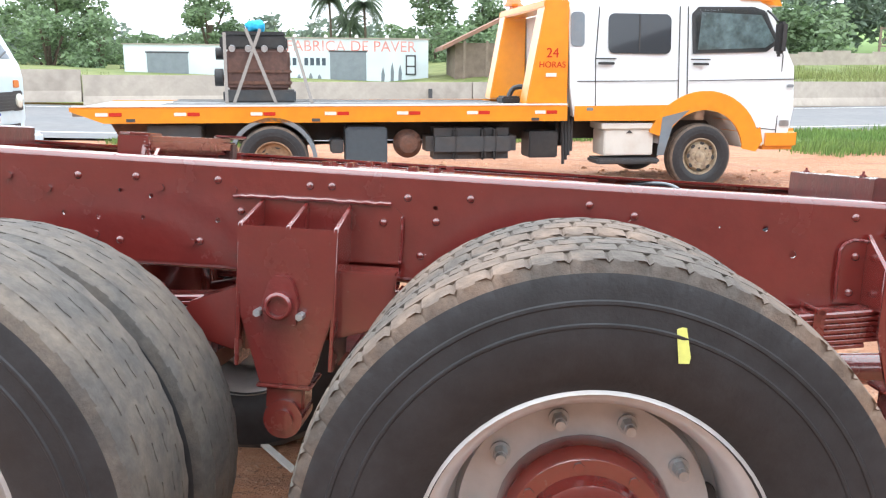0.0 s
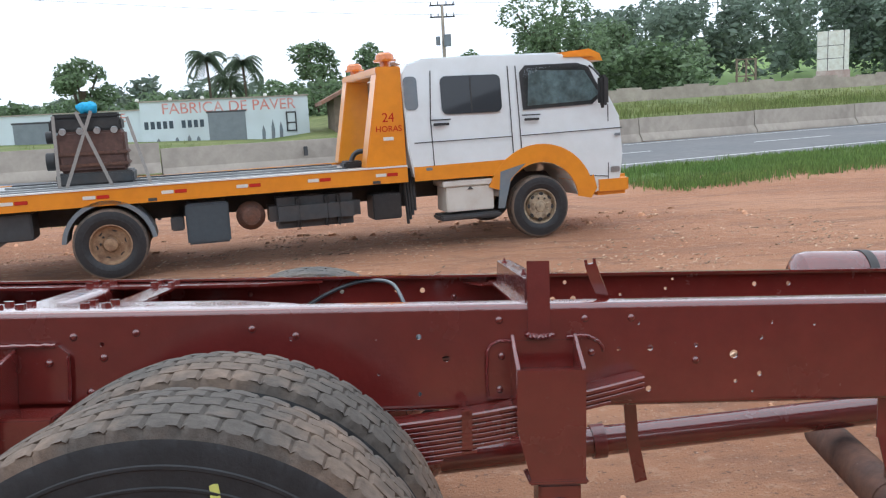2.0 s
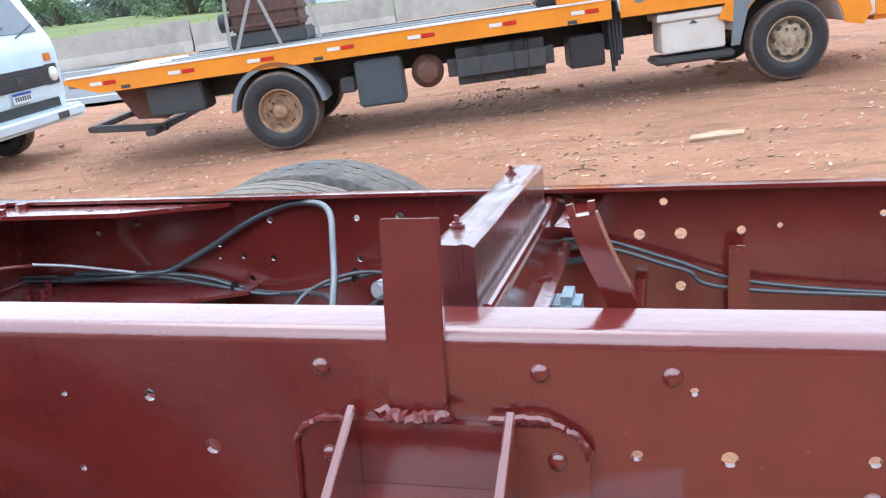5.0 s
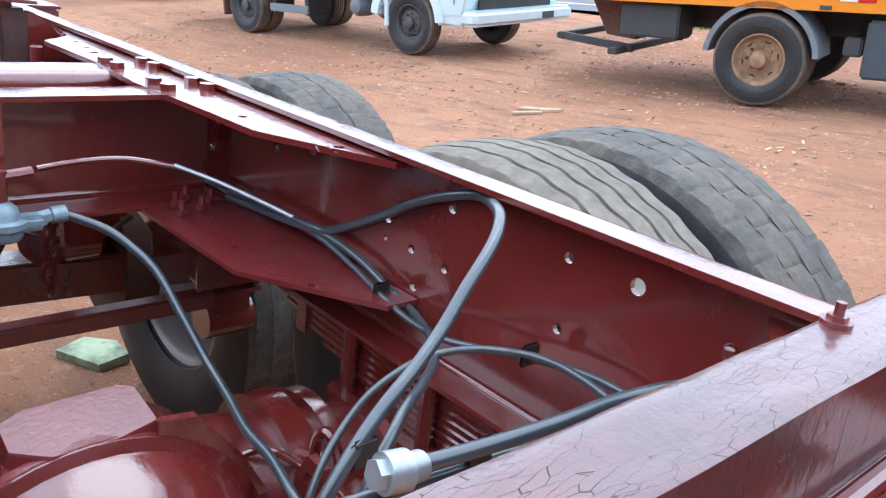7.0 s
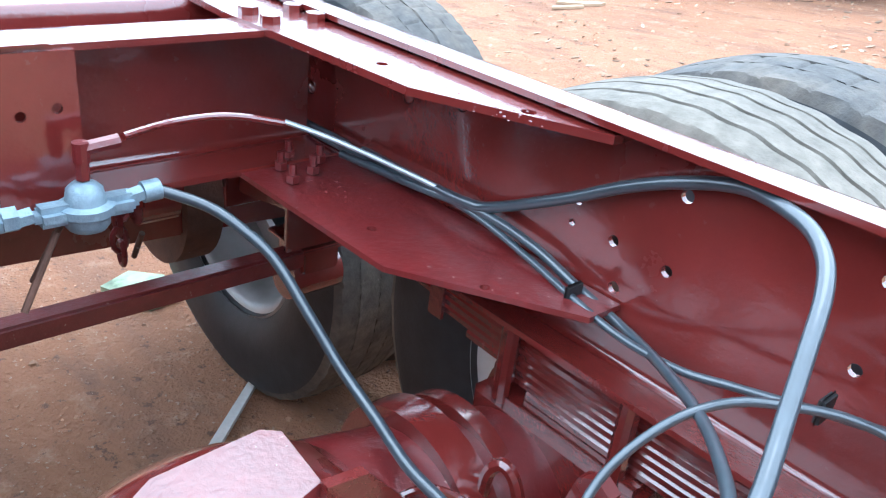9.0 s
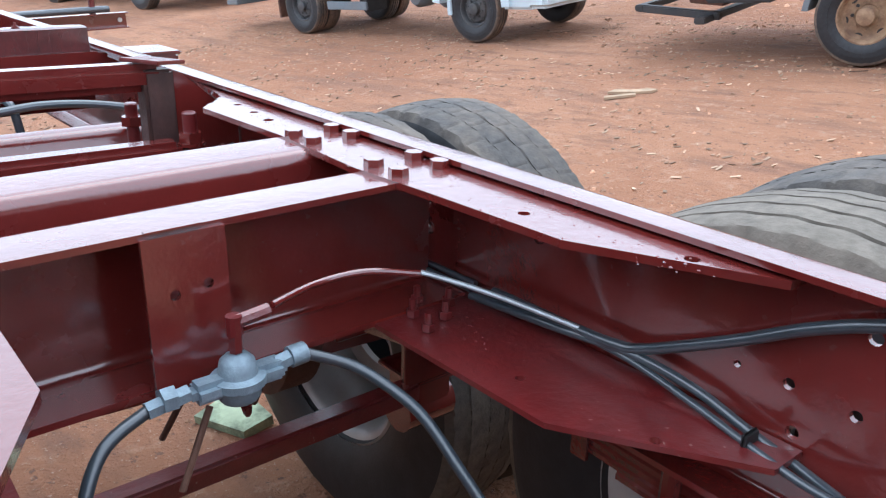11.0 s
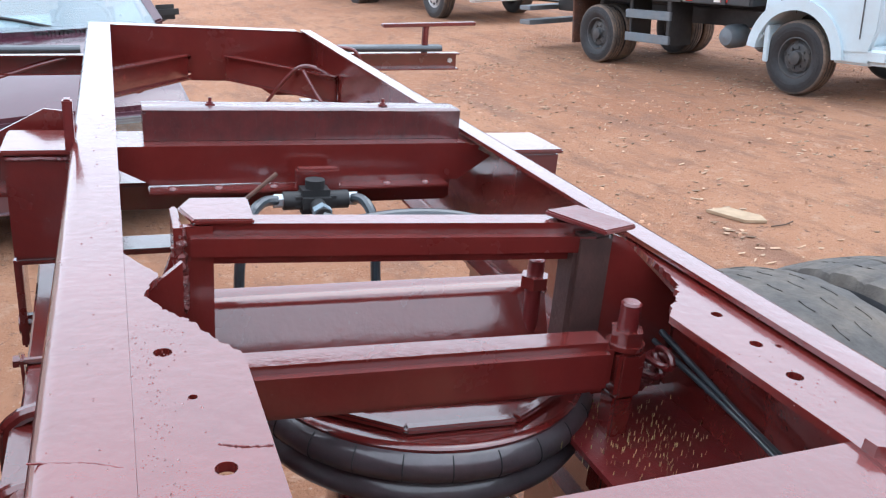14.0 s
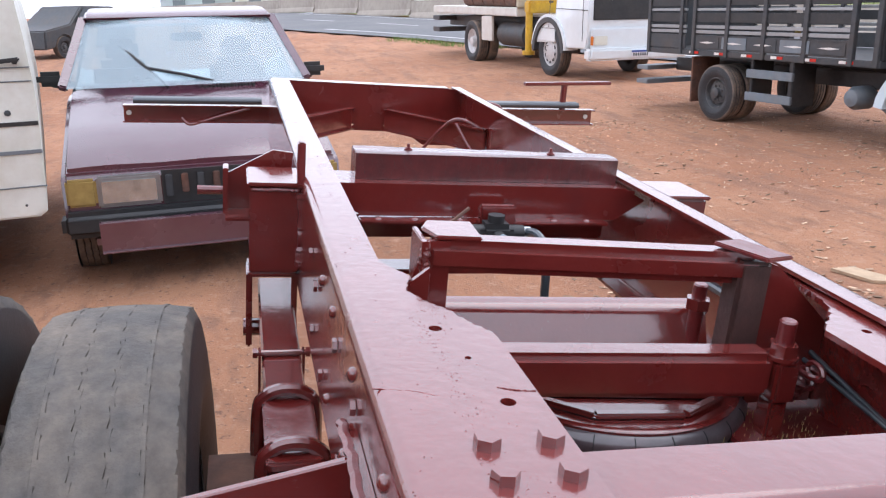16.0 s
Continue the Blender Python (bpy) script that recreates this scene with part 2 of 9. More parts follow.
ROOFTILE = material("old_clay_roof", (0.30, 0.15, 0.10), 0.85, grain=0.25, scale=3, mix=(0.16, 0.11, 0.09), mix_scale=1, mix_amount=0.7, bump=0.4, bump_scale=10)
OLDWALL = material("old_timber_wall", (0.20, 0.155, 0.12), 0.9, grain=0.25, scale=3)
UNSEENWALL = material("unseen_wall_masonry", (0.20, 0.15, 0.12), 0.9, grain=0.2, scale=3, mix=(0.13, 0.10, 0.085), mix_scale=0.8, mix_amount=0.7, bump=0.4, bump_scale=12)
BARK = material("bark", (0.10, 0.075, 0.055), 0.9, grain=0.3, scale=8, bump=0.5)
LEAF = material("foliage", (0.165, 0.24, 0.125), 0.6, grain=0.3, scale=0.6, mix=(0.125, 0.19, 0.105), mix_scale=0.25, mix_amount=0.7, island=0.45)
# distance haze put into the leaf colour: paler and bluer than LEAF
LEAF_FAR = material("hazed_far_foliage", (0.185, 0.245, 0.185), 0.7, grain=0.3, scale=0.4, mix=(0.145, 0.20, 0.16), mix_scale=0.15, mix_amount=0.7, island=0.35)
PALM = material("palm_fronds", (0.12, 0.165, 0.105), 0.6, grain=0.3, scale=1, island=0.3)
GRASS = material("verge_grass", (0.125, 0.215, 0.055), 0.7, grain=0.25, scale=2, mix=(0.17, 0.23, 0.06), mix_scale=0.5, mix_amount=0.7, island=0.35)
WEEDS = material("dry_weeds", (0.21, 0.24, 0.085), 0.8, grain=0.25, scale=1, mix=(0.13, 0.19, 0.055), mix_scale=0.3, mix_amount=0.8, island=0.35)
for leaf in (LEAF, LEAF_FAR, PALM, GRASS, WEEDS):     # thin leaves let some light through
    n, l = leaf.node_tree.nodes, leaf.node_tree.links
    thin, both = n.new("ShaderNodeBsdfTranslucent"), n.new("ShaderNodeMixShader")
    b = n["Principled BSDF"]
    l.new(b.inputs["Base Color"].links[0].from_socket, thin.inputs[0])
    both.inputs[0].default_value = 0.4
    l.new(b.outputs[0], both.inputs[1])
    l.new(thin.outputs[0], both.inputs[2])
    l.new(both.outputs[0], n["Material Output"].inputs[0])
STRAW = material("dry_litter", (0.42, 0.36, 0.17), 0.9, grain=0.3, scale=40, island=0.4)
PLANK = material("bleached_board", (0.47, 0.345, 0.225), 0.85, grain=0.2, scale=12, mix=(0.36, 0.26, 0.17), mix_scale=5, mix_amount=0.6, bump=0.3)
TWIG = material("dark_twig", (0.10, 0.065, 0.045), 0.9, grain=0.3, scale=20)
STONE = material("clod_and_stone", (0.50, 0.285, 0.175), 0.95, grain=0.25, scale=12, island=0.45, bump=0.4)


def glass_material(name, tint, rough=0.03, alpha=1.0):
    m = bpy.data.materials.new(name)
    m.use_nodes = True
    b = m.node_tree.nodes["Principled BSDF"]
    b.inputs["Base Color"].default_value = (*tint, 1)
    b.inputs["Roughness"].default_value = rough
    b.inputs["Transmission Weight"].default_value = alpha
    b.inputs["IOR"].default_value = 1.45
    return m


GLASS = glass_material("clear_glass", (0.86, 0.95, 0.95))


def sky_film_glass():
    """A windscreen with the sky's reflection coloured in: half clear, half a pale glossy film."""
    m = material("sky_film_windscreen", (0.44, 0.53, 0.58), 0.2, grain=0.05, scale=9, coat=0.8)
    n, l = m.node_tree.nodes, m.node_tree.links
    mixer, clear = n.new("ShaderNodeMixShader"), n.new("ShaderNodeBsdfTransparent")
    clear.inputs[0].default_value = (0.75, 0.85, 0.87, 1)
    mixer.inputs[0].default_value = 0.4
    l.new(clear.outputs[0], mixer.inputs[1])
    l.new(n["Principled BSDF"].outputs[0], mixer.inputs[2])
    l.new(mixer.outputs[0], n["Material Output"].inputs[0])
    return m


WINDSCREEN = sky_film_glass()
TINTED = glass_material("tinted_glass", (0.05, 0.06, 0.07), 0.05, 0.25)


def soil_material():
    """Red yard soil: pale trodden dust, darker damp patches, fine crumbs."""
    m = bpy.data.materials.new("red_yard_soil")
    m.use_nodes = True
    n, l = m.node_tree.nodes, m.node_tree.links
    b = n["Principled BSDF"]
    b.inputs["Roughness"].default_value = 0.92
    tex = n.new("ShaderNodeTexCoord")

    def tone(s, detail, lo, hi, stretch=None):
        t = n.new("ShaderNodeTexNoise")
        t.inputs["Scale"].default_value, t.inputs["Detail"].default_value, t.inputs["Roughness"].default_value = s, detail, 0.65
        src = tex.outputs["Object"]
        if stretch:
            mp = n.new("ShaderNodeMapping")
            mp.inputs["Scale"].default_value = stretch
            mp.inputs["Rotation"].default_value = (0, 0, radians(-14))
            l.new(src, mp.inputs["Vector"])
            src = mp.outputs[0]
        l.new(src, t.inputs["Vector"])
        r = n.new("ShaderNodeMapRange")
        r.inputs["From Min"].default_value, r.inputs["From Max"].default_value = lo, hi
        l.new(t.outputs["Fac"], r.inputs["Value"])
        return t, r.outputs["Result"]

    def blend(fac, a, c):
        x = n.new("ShaderNodeMix")
        x.data_type = "RGBA"
        l.new(fac, x.inputs["Factor"])
        if isinstance(a, tuple):
            x.inputs["A"].default_value = (*a, 1)
        else:
            l.new(a, x.inputs["A"])
        x.inputs["B"].default_value = (*c, 1)
        return x.outputs["Result"]

    _, big = tone(0.35, 6, 0.40, 0.62)
    _, tracks = tone(0.8, 6, 0.52, 0.70, (0.35, 2.2, 1))
    tf, fine = tone(9.0, 8, 0.55, 0.72)
    tg, grit = tone(60.0, 4, 0.62, 0.70)
    c = blend(big, (0.47, 0.235, 0.130), (0.37, 0.165, 0.085))
    c = blend(tracks, c, (0.27, 0.140, 0.090))
    c = blend(fine, c, (0.52, 0.315, 0.205))
    _, mid = tone(2.4, 9, 0.52, 0.66, (0.7, 2.0, 1))
    c = blend(mid, c, (0.29, 0.145, 0.088))
    _, crumbs = tone(26.0, 5, 0.60, 0.66)
    c = blend(crumbs, c, (0.22, 0.115, 0.075))
    c = blend(grit, c, (0.58, 0.40, 0.29))
    l.new(c, b.inputs["Base Color"])
    add = n.new("ShaderNodeMath")
    add.operation = "ADD"
    l.new(tf.outputs["Fac"], add.inputs[0])
    l.new(tg.outputs["Fac"], add.inputs[1])
    bp = n.new("ShaderNodeBump")
    bp.inputs["Strength"].default_value, bp.inputs["Distance"].default_value = 1.0, 0.025
    l.new(add.outputs[0], bp.inputs["Height"])
    l.new(bp.outputs[0], b.inputs["Normal"])
    return m


SOIL = soil_material()


def crackle(mat, size, stretch):
    """Fine dark cracks, cut into the paint of a timber."""
    n, l = mat.node_tree.nodes, mat.node_tree.links
    b = n["Principled BSDF"]
    tex, mp, vor, edge, mix = (n.new(k) for k in ("ShaderNodeTexCoord", "ShaderNodeMapping", "ShaderNodeTexVoronoi", "ShaderNodeMapRange", "ShaderNodeMix"))
    mp.inputs["Scale"].default_value = stretch
    waver, shove = n.new("ShaderNodeTexNoise"), n.new("ShaderNodeVectorMath")      # the cracks wander along the grain
    waver.inputs["Scale"].default_value, waver.inputs["Detail"].default_value = 38.0, 4.0
    l.new(tex.outputs["Object"], waver.inputs["Vector"])
    shove.operation = "MULTIPLY_ADD"
    shove.inputs[1].default_value = (0.012, 0.004, 0.004)
    l.new(waver.outputs["Color"], shove.inputs[0])
    l.new(tex.outputs["Object"], shove.inputs[2])
    l.new(shove.outputs[0], mp.inputs["Vector"])
    l.new(mp.outputs[0], vor.inputs["Vector"])
    vor.feature = "DISTANCE_TO_EDGE"
    vor.inputs["Scale"].default_value = size
    patch, width = n.new("ShaderNodeTexNoise"), n.new("ShaderNodeMapRange")      # here open, there closed
    patch.inputs["Scale"].default_value = 11.0
    l.new(tex.outputs["Object"], patch.inputs["Vector"])
    width.inputs["From Min"].default_value, width.inputs["From Max"].default_value = 0.35, 0.65
    width.inputs["To Min"].default_value, width.inputs["To Max"].default_value = 0.003, 0.030
    l.new(patch.outputs["Fac"], width.inputs["Value"])
    l.new(width.outputs["Result"], edge.inputs["From Max"])
    l.new(vor.outputs["Distance"], edge.inputs["Value"])
    mix.data_type = "RGBA"
    l.new(edge.outputs["Result"], mix.inputs["Factor"])
    mix.inputs["A"].default_value = (0.05, 0.016, 0.016, 1)
    l.new(b.inputs["Base Color"].links[0].from_socket, mix.inputs["B"])
    l.new(mix.outputs["Result"], b.inputs["Base Color"])
    l.new(edge.outputs["Result"], b.inputs["Coat Weight"])
    bp = n.new("ShaderNodeBump")
    bp.inputs["Strength"].default_value, bp.inputs["Distance"].default_value = 0.8, 0.0015
    l.new(edge.outputs["Result"], bp.inputs["Height"])
    l.new(b.inputs["Normal"].links[0].from_socket, bp.inputs["Normal"])
    l.new(bp.outputs[0], b.inputs["Normal"])


crackle(RED_WOOD, 48.0, (4.4, 0.75, 0.05))


# ---- mesh helpers ----
def finish(bm, name, mat, smooth=35.0):
    me = bpy.data.meshes.new(name)
    bmesh.ops.recalc_face_normals(bm, faces=bm.faces[:])
    bm.to_mesh(me)
    bm.free()
    for m in (mat if isinstance(mat, (list, tuple)) else (mat,)):
        me.materials.append(m)
    if smooth:
        me.shade_smooth()
        me.set_sharp_from_angle(angle=radians(smooth))
    return me


def part(name, bm, mat, parent=None, label="", smooth=35.0):
    """One bmesh as one mesh object under a thing or a part."""
    ob = new(name, finish(bm, name, mat, smooth))
    ob.parent = parent
    return tagged(ob, label)


def thing(name, m, label, category, group=""):
    """An empty at a thing's base, which carries its parts."""
    ob = new(name)
    ob.matrix_world = m
    ob.empty_display_size = 0.2
    return tagged(ob, label, category, group)


def block(bm, x0, x1, y0, y1, z0, z1, bevel=0.0, m=None, segs=2):
    mat4 = Matrix.Translation(((x0 + x1) / 2, (y0 + y1) / 2, (z0 + z1) / 2)) @ Matrix.Diagonal((abs(x1 - x0), abs(y1 - y0), abs(z1 - z0), 1))
    made = bmesh.ops.create_cube(bm, size=1, matrix=(m @ mat4) if m else mat4)
    if bevel:
        edges = list({e for v in made["verts"] for e in v.link_edges})
        bmesh.ops.bevel(bm, geom=edges, offset=bevel, segments=segs, affect="EDGES", clamp_overlap=True)
    return bm


def rod(bm, a, b, r, r2=None, segs=16, caps=True):
    a, b = Vector(a), Vector(b)
    d = b - a
    m = Matrix.Translation((a + b) / 2) @ d.to_track_quat("Z", "Y").to_matrix().to_4x4()
    bmesh.ops.create_cone(bm, cap_ends=caps, segments=segs, radius1=r, radius2=r if r2 is None else r2, depth=d.length, matrix=m)
    return bm


def bar(bm, a, b, w, h, up=(0, 0, 1), bevel=0.0):
    """A flat or square bar from a to b, w wide and h high."""
    a, b = Vector(a), Vector(b)
    y = (b - a).normalized()
    x = y.cross(Vector(up)).normalized()
    z = x.cross(y)
    m = Matrix((x, y, z)).transposed().to_4x4()
    m.translation = (a + b) / 2
    return block(bm, -w / 2, w / 2, -(b - a).length / 2, (b - a).length / 2, -h / 2, h / 2, bevel, m)


def smooth_path(pts, steps=8):
    pts = [Vector(p) for p in pts]
    out = []
    for i in range(len(pts) - 1):
        p0, p1, p2, p3 = pts[max(i - 1, 0)], pts[i], pts[i + 1], pts[min(i + 2, len(pts) - 1)]
        for k in range(steps):
            t = k / steps
            out.append(0.5 * ((2 * p1) + (p2 - p0) * t + (2 * p0 - 5 * p1 + 4 * p2 - p3) * t * t + (3 * p1 - p0 - 3 * p2 + p3) * t ** 3))
    return out + [pts[-1]]


def tube(bm, pts, r, segs=10, steps=8, caps=True):
    """A round tube along a smooth line through pts."""
    path = smooth_path(pts, steps) if steps > 1 else [Vector(p) for p in pts]
    rings, side = [], None
    for i, p in enumerate(path):
        d = (path[min(i + 1, len(path) - 1)] - path[max(i - 1, 0)]).normalized()
        if side is None:
            side = d.orthogonal().normalized()
        side = (side - d * side.dot(d)).normalized()
        up = d.cross(side)
        rings.append([bm.verts.new(p + (side * math.cos(a) + up * math.sin(a)) * r) for a in (math.tau * k / segs for k in range(segs))])
    for a, b in zip(rings, rings[1:]):
        for k in range(segs):
            bm.faces.new((a[k], a[(k + 1) % segs], b[(k + 1) % segs], b[k]))
    if caps:
        bm.faces.new(rings[0][::-1])
        bm.faces.new(rings[-1])
    return bm


def lathe(bm, profile, m=None, segs=48, mats=None, closed=False):
    """Turns (radius, height) pairs about the z axis of m."""
    m = m or Matrix.Identity(4)
    rings = []
    for r, h in profile:
        rings.append([bm.verts.new(m @ Vector((r * math.cos(a), r * math.sin(a), h))) for a in (math.tau * k / segs for k in range(segs))])
    pairs = list(zip(rings, rings[1:])) + ([(rings[-1], rings[0])] if closed else [])
    for i, (a, b) in enumerate(pairs):
        for k in range(segs):
            f = bm.faces.new((a[k], a[(k + 1) % segs], b[(k + 1) % segs], b[k]))
            if mats:
                f.material_index = mats[i]
    return bm


def circle(cx, cy, r, segs=12):
    return [(cx + r * math.cos(math.tau * k / segs), cy + r * math.sin(math.tau * k / segs)) for k in range(segs)]


def inside(p, poly):
    hit = False
    for (x0, y0), (x1, y1) in zip(poly, poly[1:] + poly[:1]):
        if (y0 > p[1]) != (y1 > p[1]) and p[0] < (x1 - x0) * (p[1] - y0) / (y1 - y0) + x0:
            hit = not hit
    return hit


def plate(bm, outline, thick, m, holes=()):
    """A plate with real holes: the outline lies in m's xy plane, the thickness goes along its z."""
    from mathutils.geometry import delaunay_2d_cdt
    loops = [list(outline)] + [list(h) for h in holes]
    pts, edges = [], []
    for lp in loops:
        s = len(pts)
        pts += [Vector(p) for p in lp]
        edges += [(s + i, s + (i + 1) % len(lp)) for i in range(len(lp))]
    vs, _, fs, *_ = delaunay_2d_cdt(pts, edges, [], 0, 1e-6)
    lo = [bm.verts.new(m @ Vector((v.x, v.y, 0))) for v in vs]
    hi = [bm.verts.new(m @ Vector((v.x, v.y, thick))) for v in vs]
    count = {}
    for f in fs:
        c = sum((vs[i] for i in f), Vector((0, 0))) / len(f)
        if not inside(c, loops[0]) or any(inside(c, h) for h in loops[1:]):
            continue
        bm.faces.new([hi[i] for i in f])
        bm.faces.new([lo[i] for i in reversed(f)])
        for i in range(len(f)):
            e = (f[i], f[(i + 1) % len(f)])
            if e[::-1] in count:
                count.pop(e[::-1])
            else:
                count[e] = True
    for a, b in count:
        bm.faces.new((lo[a], lo[b], hi[b], hi[a]))
    loose = [v for v in lo + hi if not v.link_faces]
    bmesh.ops.delete(bm, geom=loose, context="VERTS")
    return bm


def sweep(bm, section, a, b, caps=True):
    """A straight bar from a to b with a closed section given as (y, z) pairs, for bars along x; a and b are x values."""
    ra = [bm.verts.new((a, y, z)) for y, z in section]
    rb = [bm.verts.new((b, y, z)) for y, z in section]
    n = len(section)
    for k in range(n):
        bm.faces.new((ra[k], ra[(k + 1) % n], rb[(k + 1) % n], rb[k]))
    if caps:
        bm.faces.new(ra[::-1])
        bm.faces.new(rb)
    return bm


XZ = Matrix(((1, 0, 0, 0), (0, 0, -1, 0), (0, 1, 0, 0), (0, 0, 0, 1)))  # plate in x and z, thickness towards -y


def at_y(y):
    return Matrix.Translation((0, y, 0)) @ XZ


def at_z(z):
    return Matrix.Translation((0, 0, z))


def hexbolt(bm, p, d, r=0.013, h=0.011, washer=0.0, tail=0.0):
    p, d = Vector(p), Vector(d).normalized()
    if washer:
        rod(bm, p, p + d * 0.003, washer, segs=16)
    rod(bm, p, p + d * h, r, r * 0.96, segs=6)
    if tail:
        rod(bm, p + d * h, p + d * (h + tail), r * 0.5, segs=8)
    return bm


def bead(bm, pts, r=0.006, lumps=1.0):
    """A wavy weld bead along pts."""
    path = smooth_path(pts, 10)
    out = [p + Vector((random.uniform(-1, 1), random.uniform(-1, 1), random.uniform(-1, 1))) * r * 0.35 * lumps for p in path]
    return tube(bm, out, r, 6, 1)

# ---- the red chassis, in its own axes ----
TOP, BOT, NEAR, WIDE = 1.06, 0.79, 0.058, 0.86     # rail heights; outer faces of the near and far rails
chassis = thing("truck_chassis", CH, "oxide-red truck ladder chassis with tandem rear axles on soil", "truck chassis")


def mirror(bm):
    """Turns a part of the near side into that of the far side."""
    for v in bm.verts:
        v.co.y = WIDE - v.co.y
    bmesh.ops.reverse_faces(bm, faces=bm.faces[:])
    return bm


def hang(bm, side):
    """Puts a part drawn from a rail's outer face (y = 0) on the near or the far rail."""
    if side:
        return mirror(bm)
    bmesh.ops.translate(bm, verts=bm.verts[:], vec=(0, NEAR, 0))
    return bm


def arc(cy, cz, r, a0, a1, n=5):
    return [(cy + r * math.cos(radians(a0 + (a1 - a0) * k / n)), cz + r * math.sin(radians(a0 + (a1 - a0) * k / n))) for k in range(n + 1)]


def rail_mesh(holes, wide):
    """A pressed C-section rail: web with drilled holes, rounded corners and two flanges."""
    bm = bmesh.new()
    r, t, x0, x1 = 0.016, 0.007, -3.085, 4.4
    cuts = [circle(x, z, rr * 0.72, 12) for x, z, rr in holes]
    plate(bm, [(x0, BOT + r), (x1, BOT + r), (x1, TOP - r), (x0, TOP - r)], -t, at_y(0), cuts)
    top = arc(r, TOP - r, r, 180, 90) + [(wide, TOP), (wide, TOP - t)] + arc(r, TOP - r, r - t, 90, 180)
    low = arc(r, BOT + r, r, 180, 270) + [(wide, BOT), (wide, BOT + t)] + arc(r, BOT + r, r - t, 270, 180)
    sweep(bm, top, x0, x1)
    sweep(bm, low, x0, x1)
    bmesh.ops.remove_doubles(bm, verts=bm.verts[:], dist=0.0002)
    return bm


NEAR_HOLES = [(0.639, 0.979, 0.006), (0.747, 0.981, 0.010), (0.815, 0.925, 0.013), (0.646, 0.888, 0.006), (0.748, 0.835, 0.008), (1.309, 1.006, 0.006),
              (1.258, 0.94, 0.008), (1.34, 0.941, 0.011), (1.337, 0.835, 0.011), (1.46, 0.946, 0.008), (1.561, 0.92, 0.016), (1.631, 0.963, 0.009),
              (1.63, 0.868, 0.009), (1.566, 0.85, 0.007), (1.612, 0.822, 0.004), (1.66, 1.002, 0.006), (1.774, 0.994, 0.005), (2.022, 0.967, 0.012),
              (2.024, 0.894, 0.015), (2.114, 0.967, 0.012), (2.112, 0.861, 0.011), (0.429, 0.983, 0.008), (-0.94, 0.909, 0.009), (-0.855, 0.904, 0.008),
              (-0.8, 0.972, 0.008), (-0.724, 0.963, 0.008), (-0.743, 0.909, 0.007), (-0.557, 0.914, 0.009), (-0.03, 0.978, 0.008), (2.5, 0.95, 0.011), (2.6, 0.87, 0.012)]
FAR_HOLES = [(1.976, 1.008, 0.012), (2.101, 1.008, 0.011), (2.71, 1.02, 0.011), (1.677, 1.03, 0.007), (1.652, 0.997, 0.008), (1.488, 0.978, 0.007),
             (0.39, 0.954, 0.010), (0.387, 0.925, 0.006), (0.443, 0.927, 0.009), (0.455, 0.878, 0.010), (0.51, 0.923, 0.009), (0.512, 1.004, 0.010),
             (0.70, 0.92, 0.009), (0.70, 1.004, 0.009), (0.79, 1.004, 0.013), (1.247, 0.964, 0.014), (1.32, 0.965, 0.015), (1.32, 0.866, 0.013),
             (1.29, 1.024, 0.010), (1.424, 0.97, 0.011), (-1.1, 0.95, 0.009), (-1.9, 0.96, 0.009), (-2.3, 0.92, 0.009)]
rail_near = part("rail", hang(rail_mesh(NEAR_HOLES, 0.0745), 0), RED, chassis, "long C-section side rail with drilled holes and glossy red paint", 30)
rail_far = part("rail", mirror(rail_mesh(FAR_HOLES, 0.052)), RED, chassis, "long C-section side rail with drilled holes and glossy red paint", 30)

# rivet and bolt heads on the webs
bolt_mesh = finish(hexbolt(bmesh.new(), (0, 0, 0), (0, 0, 1), 0.0105, 0.0065, 0.0), "bolt", RED)
rivet_bm = bmesh.new()
lathe(rivet_bm, [(0.0125, 0), (0.0115, 0.004), (0.008, 0.007), (0.003, 0.0085), (0.0003, 0.0087)], segs=12)
rivet_mesh = finish(rivet_bm, "rivet", RED, 60)


def stud(mesh, name, parent, p, d, turn=0.0):
    """One bolt or rivet head at p, standing out along d."""
    ob = new(name, mesh)
    ob.parent = parent
    ob.matrix_local = Matrix.Translation(p) @ Matrix.Scale(0.78 if name == "rivet" else 1.0, 4) @ Vector(d).to_track_quat("Z", "Y").to_matrix().to_4x4() @ Matrix.Rotation(turn, 4, "Z")
    return ob


for x, z in [(-0.906, 1.002), (-0.762, 1.008), (-0.559, 1.012), (-0.281, 1.014), (-0.334, 1.012), (-0.097, 0.998), (0.053, 1.005), (0.334, 1.009), (-0.026, 0.945),
             (0.441, 0.99), (-0.8, 0.85), (-0.60, 0.86), (-0.06, 0.86), (1.17, 1.02), (1.29, 1.02), (0.95, 1.02), (1.46, 0.907)]:
    stud(rivet_mesh, "rivet", rail_near, (x, NEAR, z), (0, -1, 0))
for x, z in [(-1.08, 0.99), (-0.98, 0.965), (-0.70, 0.985), (-0.86, 0.86), (-1.02, 0.87), (-0.62, 0.855), (-0.52, 0.99)]:
    stud(bolt_mesh, "bolt", rail_near, (x, NEAR - 0.001, z), (0, -1, 0), random.random())
for x, z in [(-0.2, 0.93), (-0.12, 0.93), (0.1, 0.98), (0.2, 1.0), (0.9, 0.98), (0.95, 0.93)]:
    stud(rivet_mesh, "rivet", rail_far, (x, 0.853, z), (0, -1, 0))

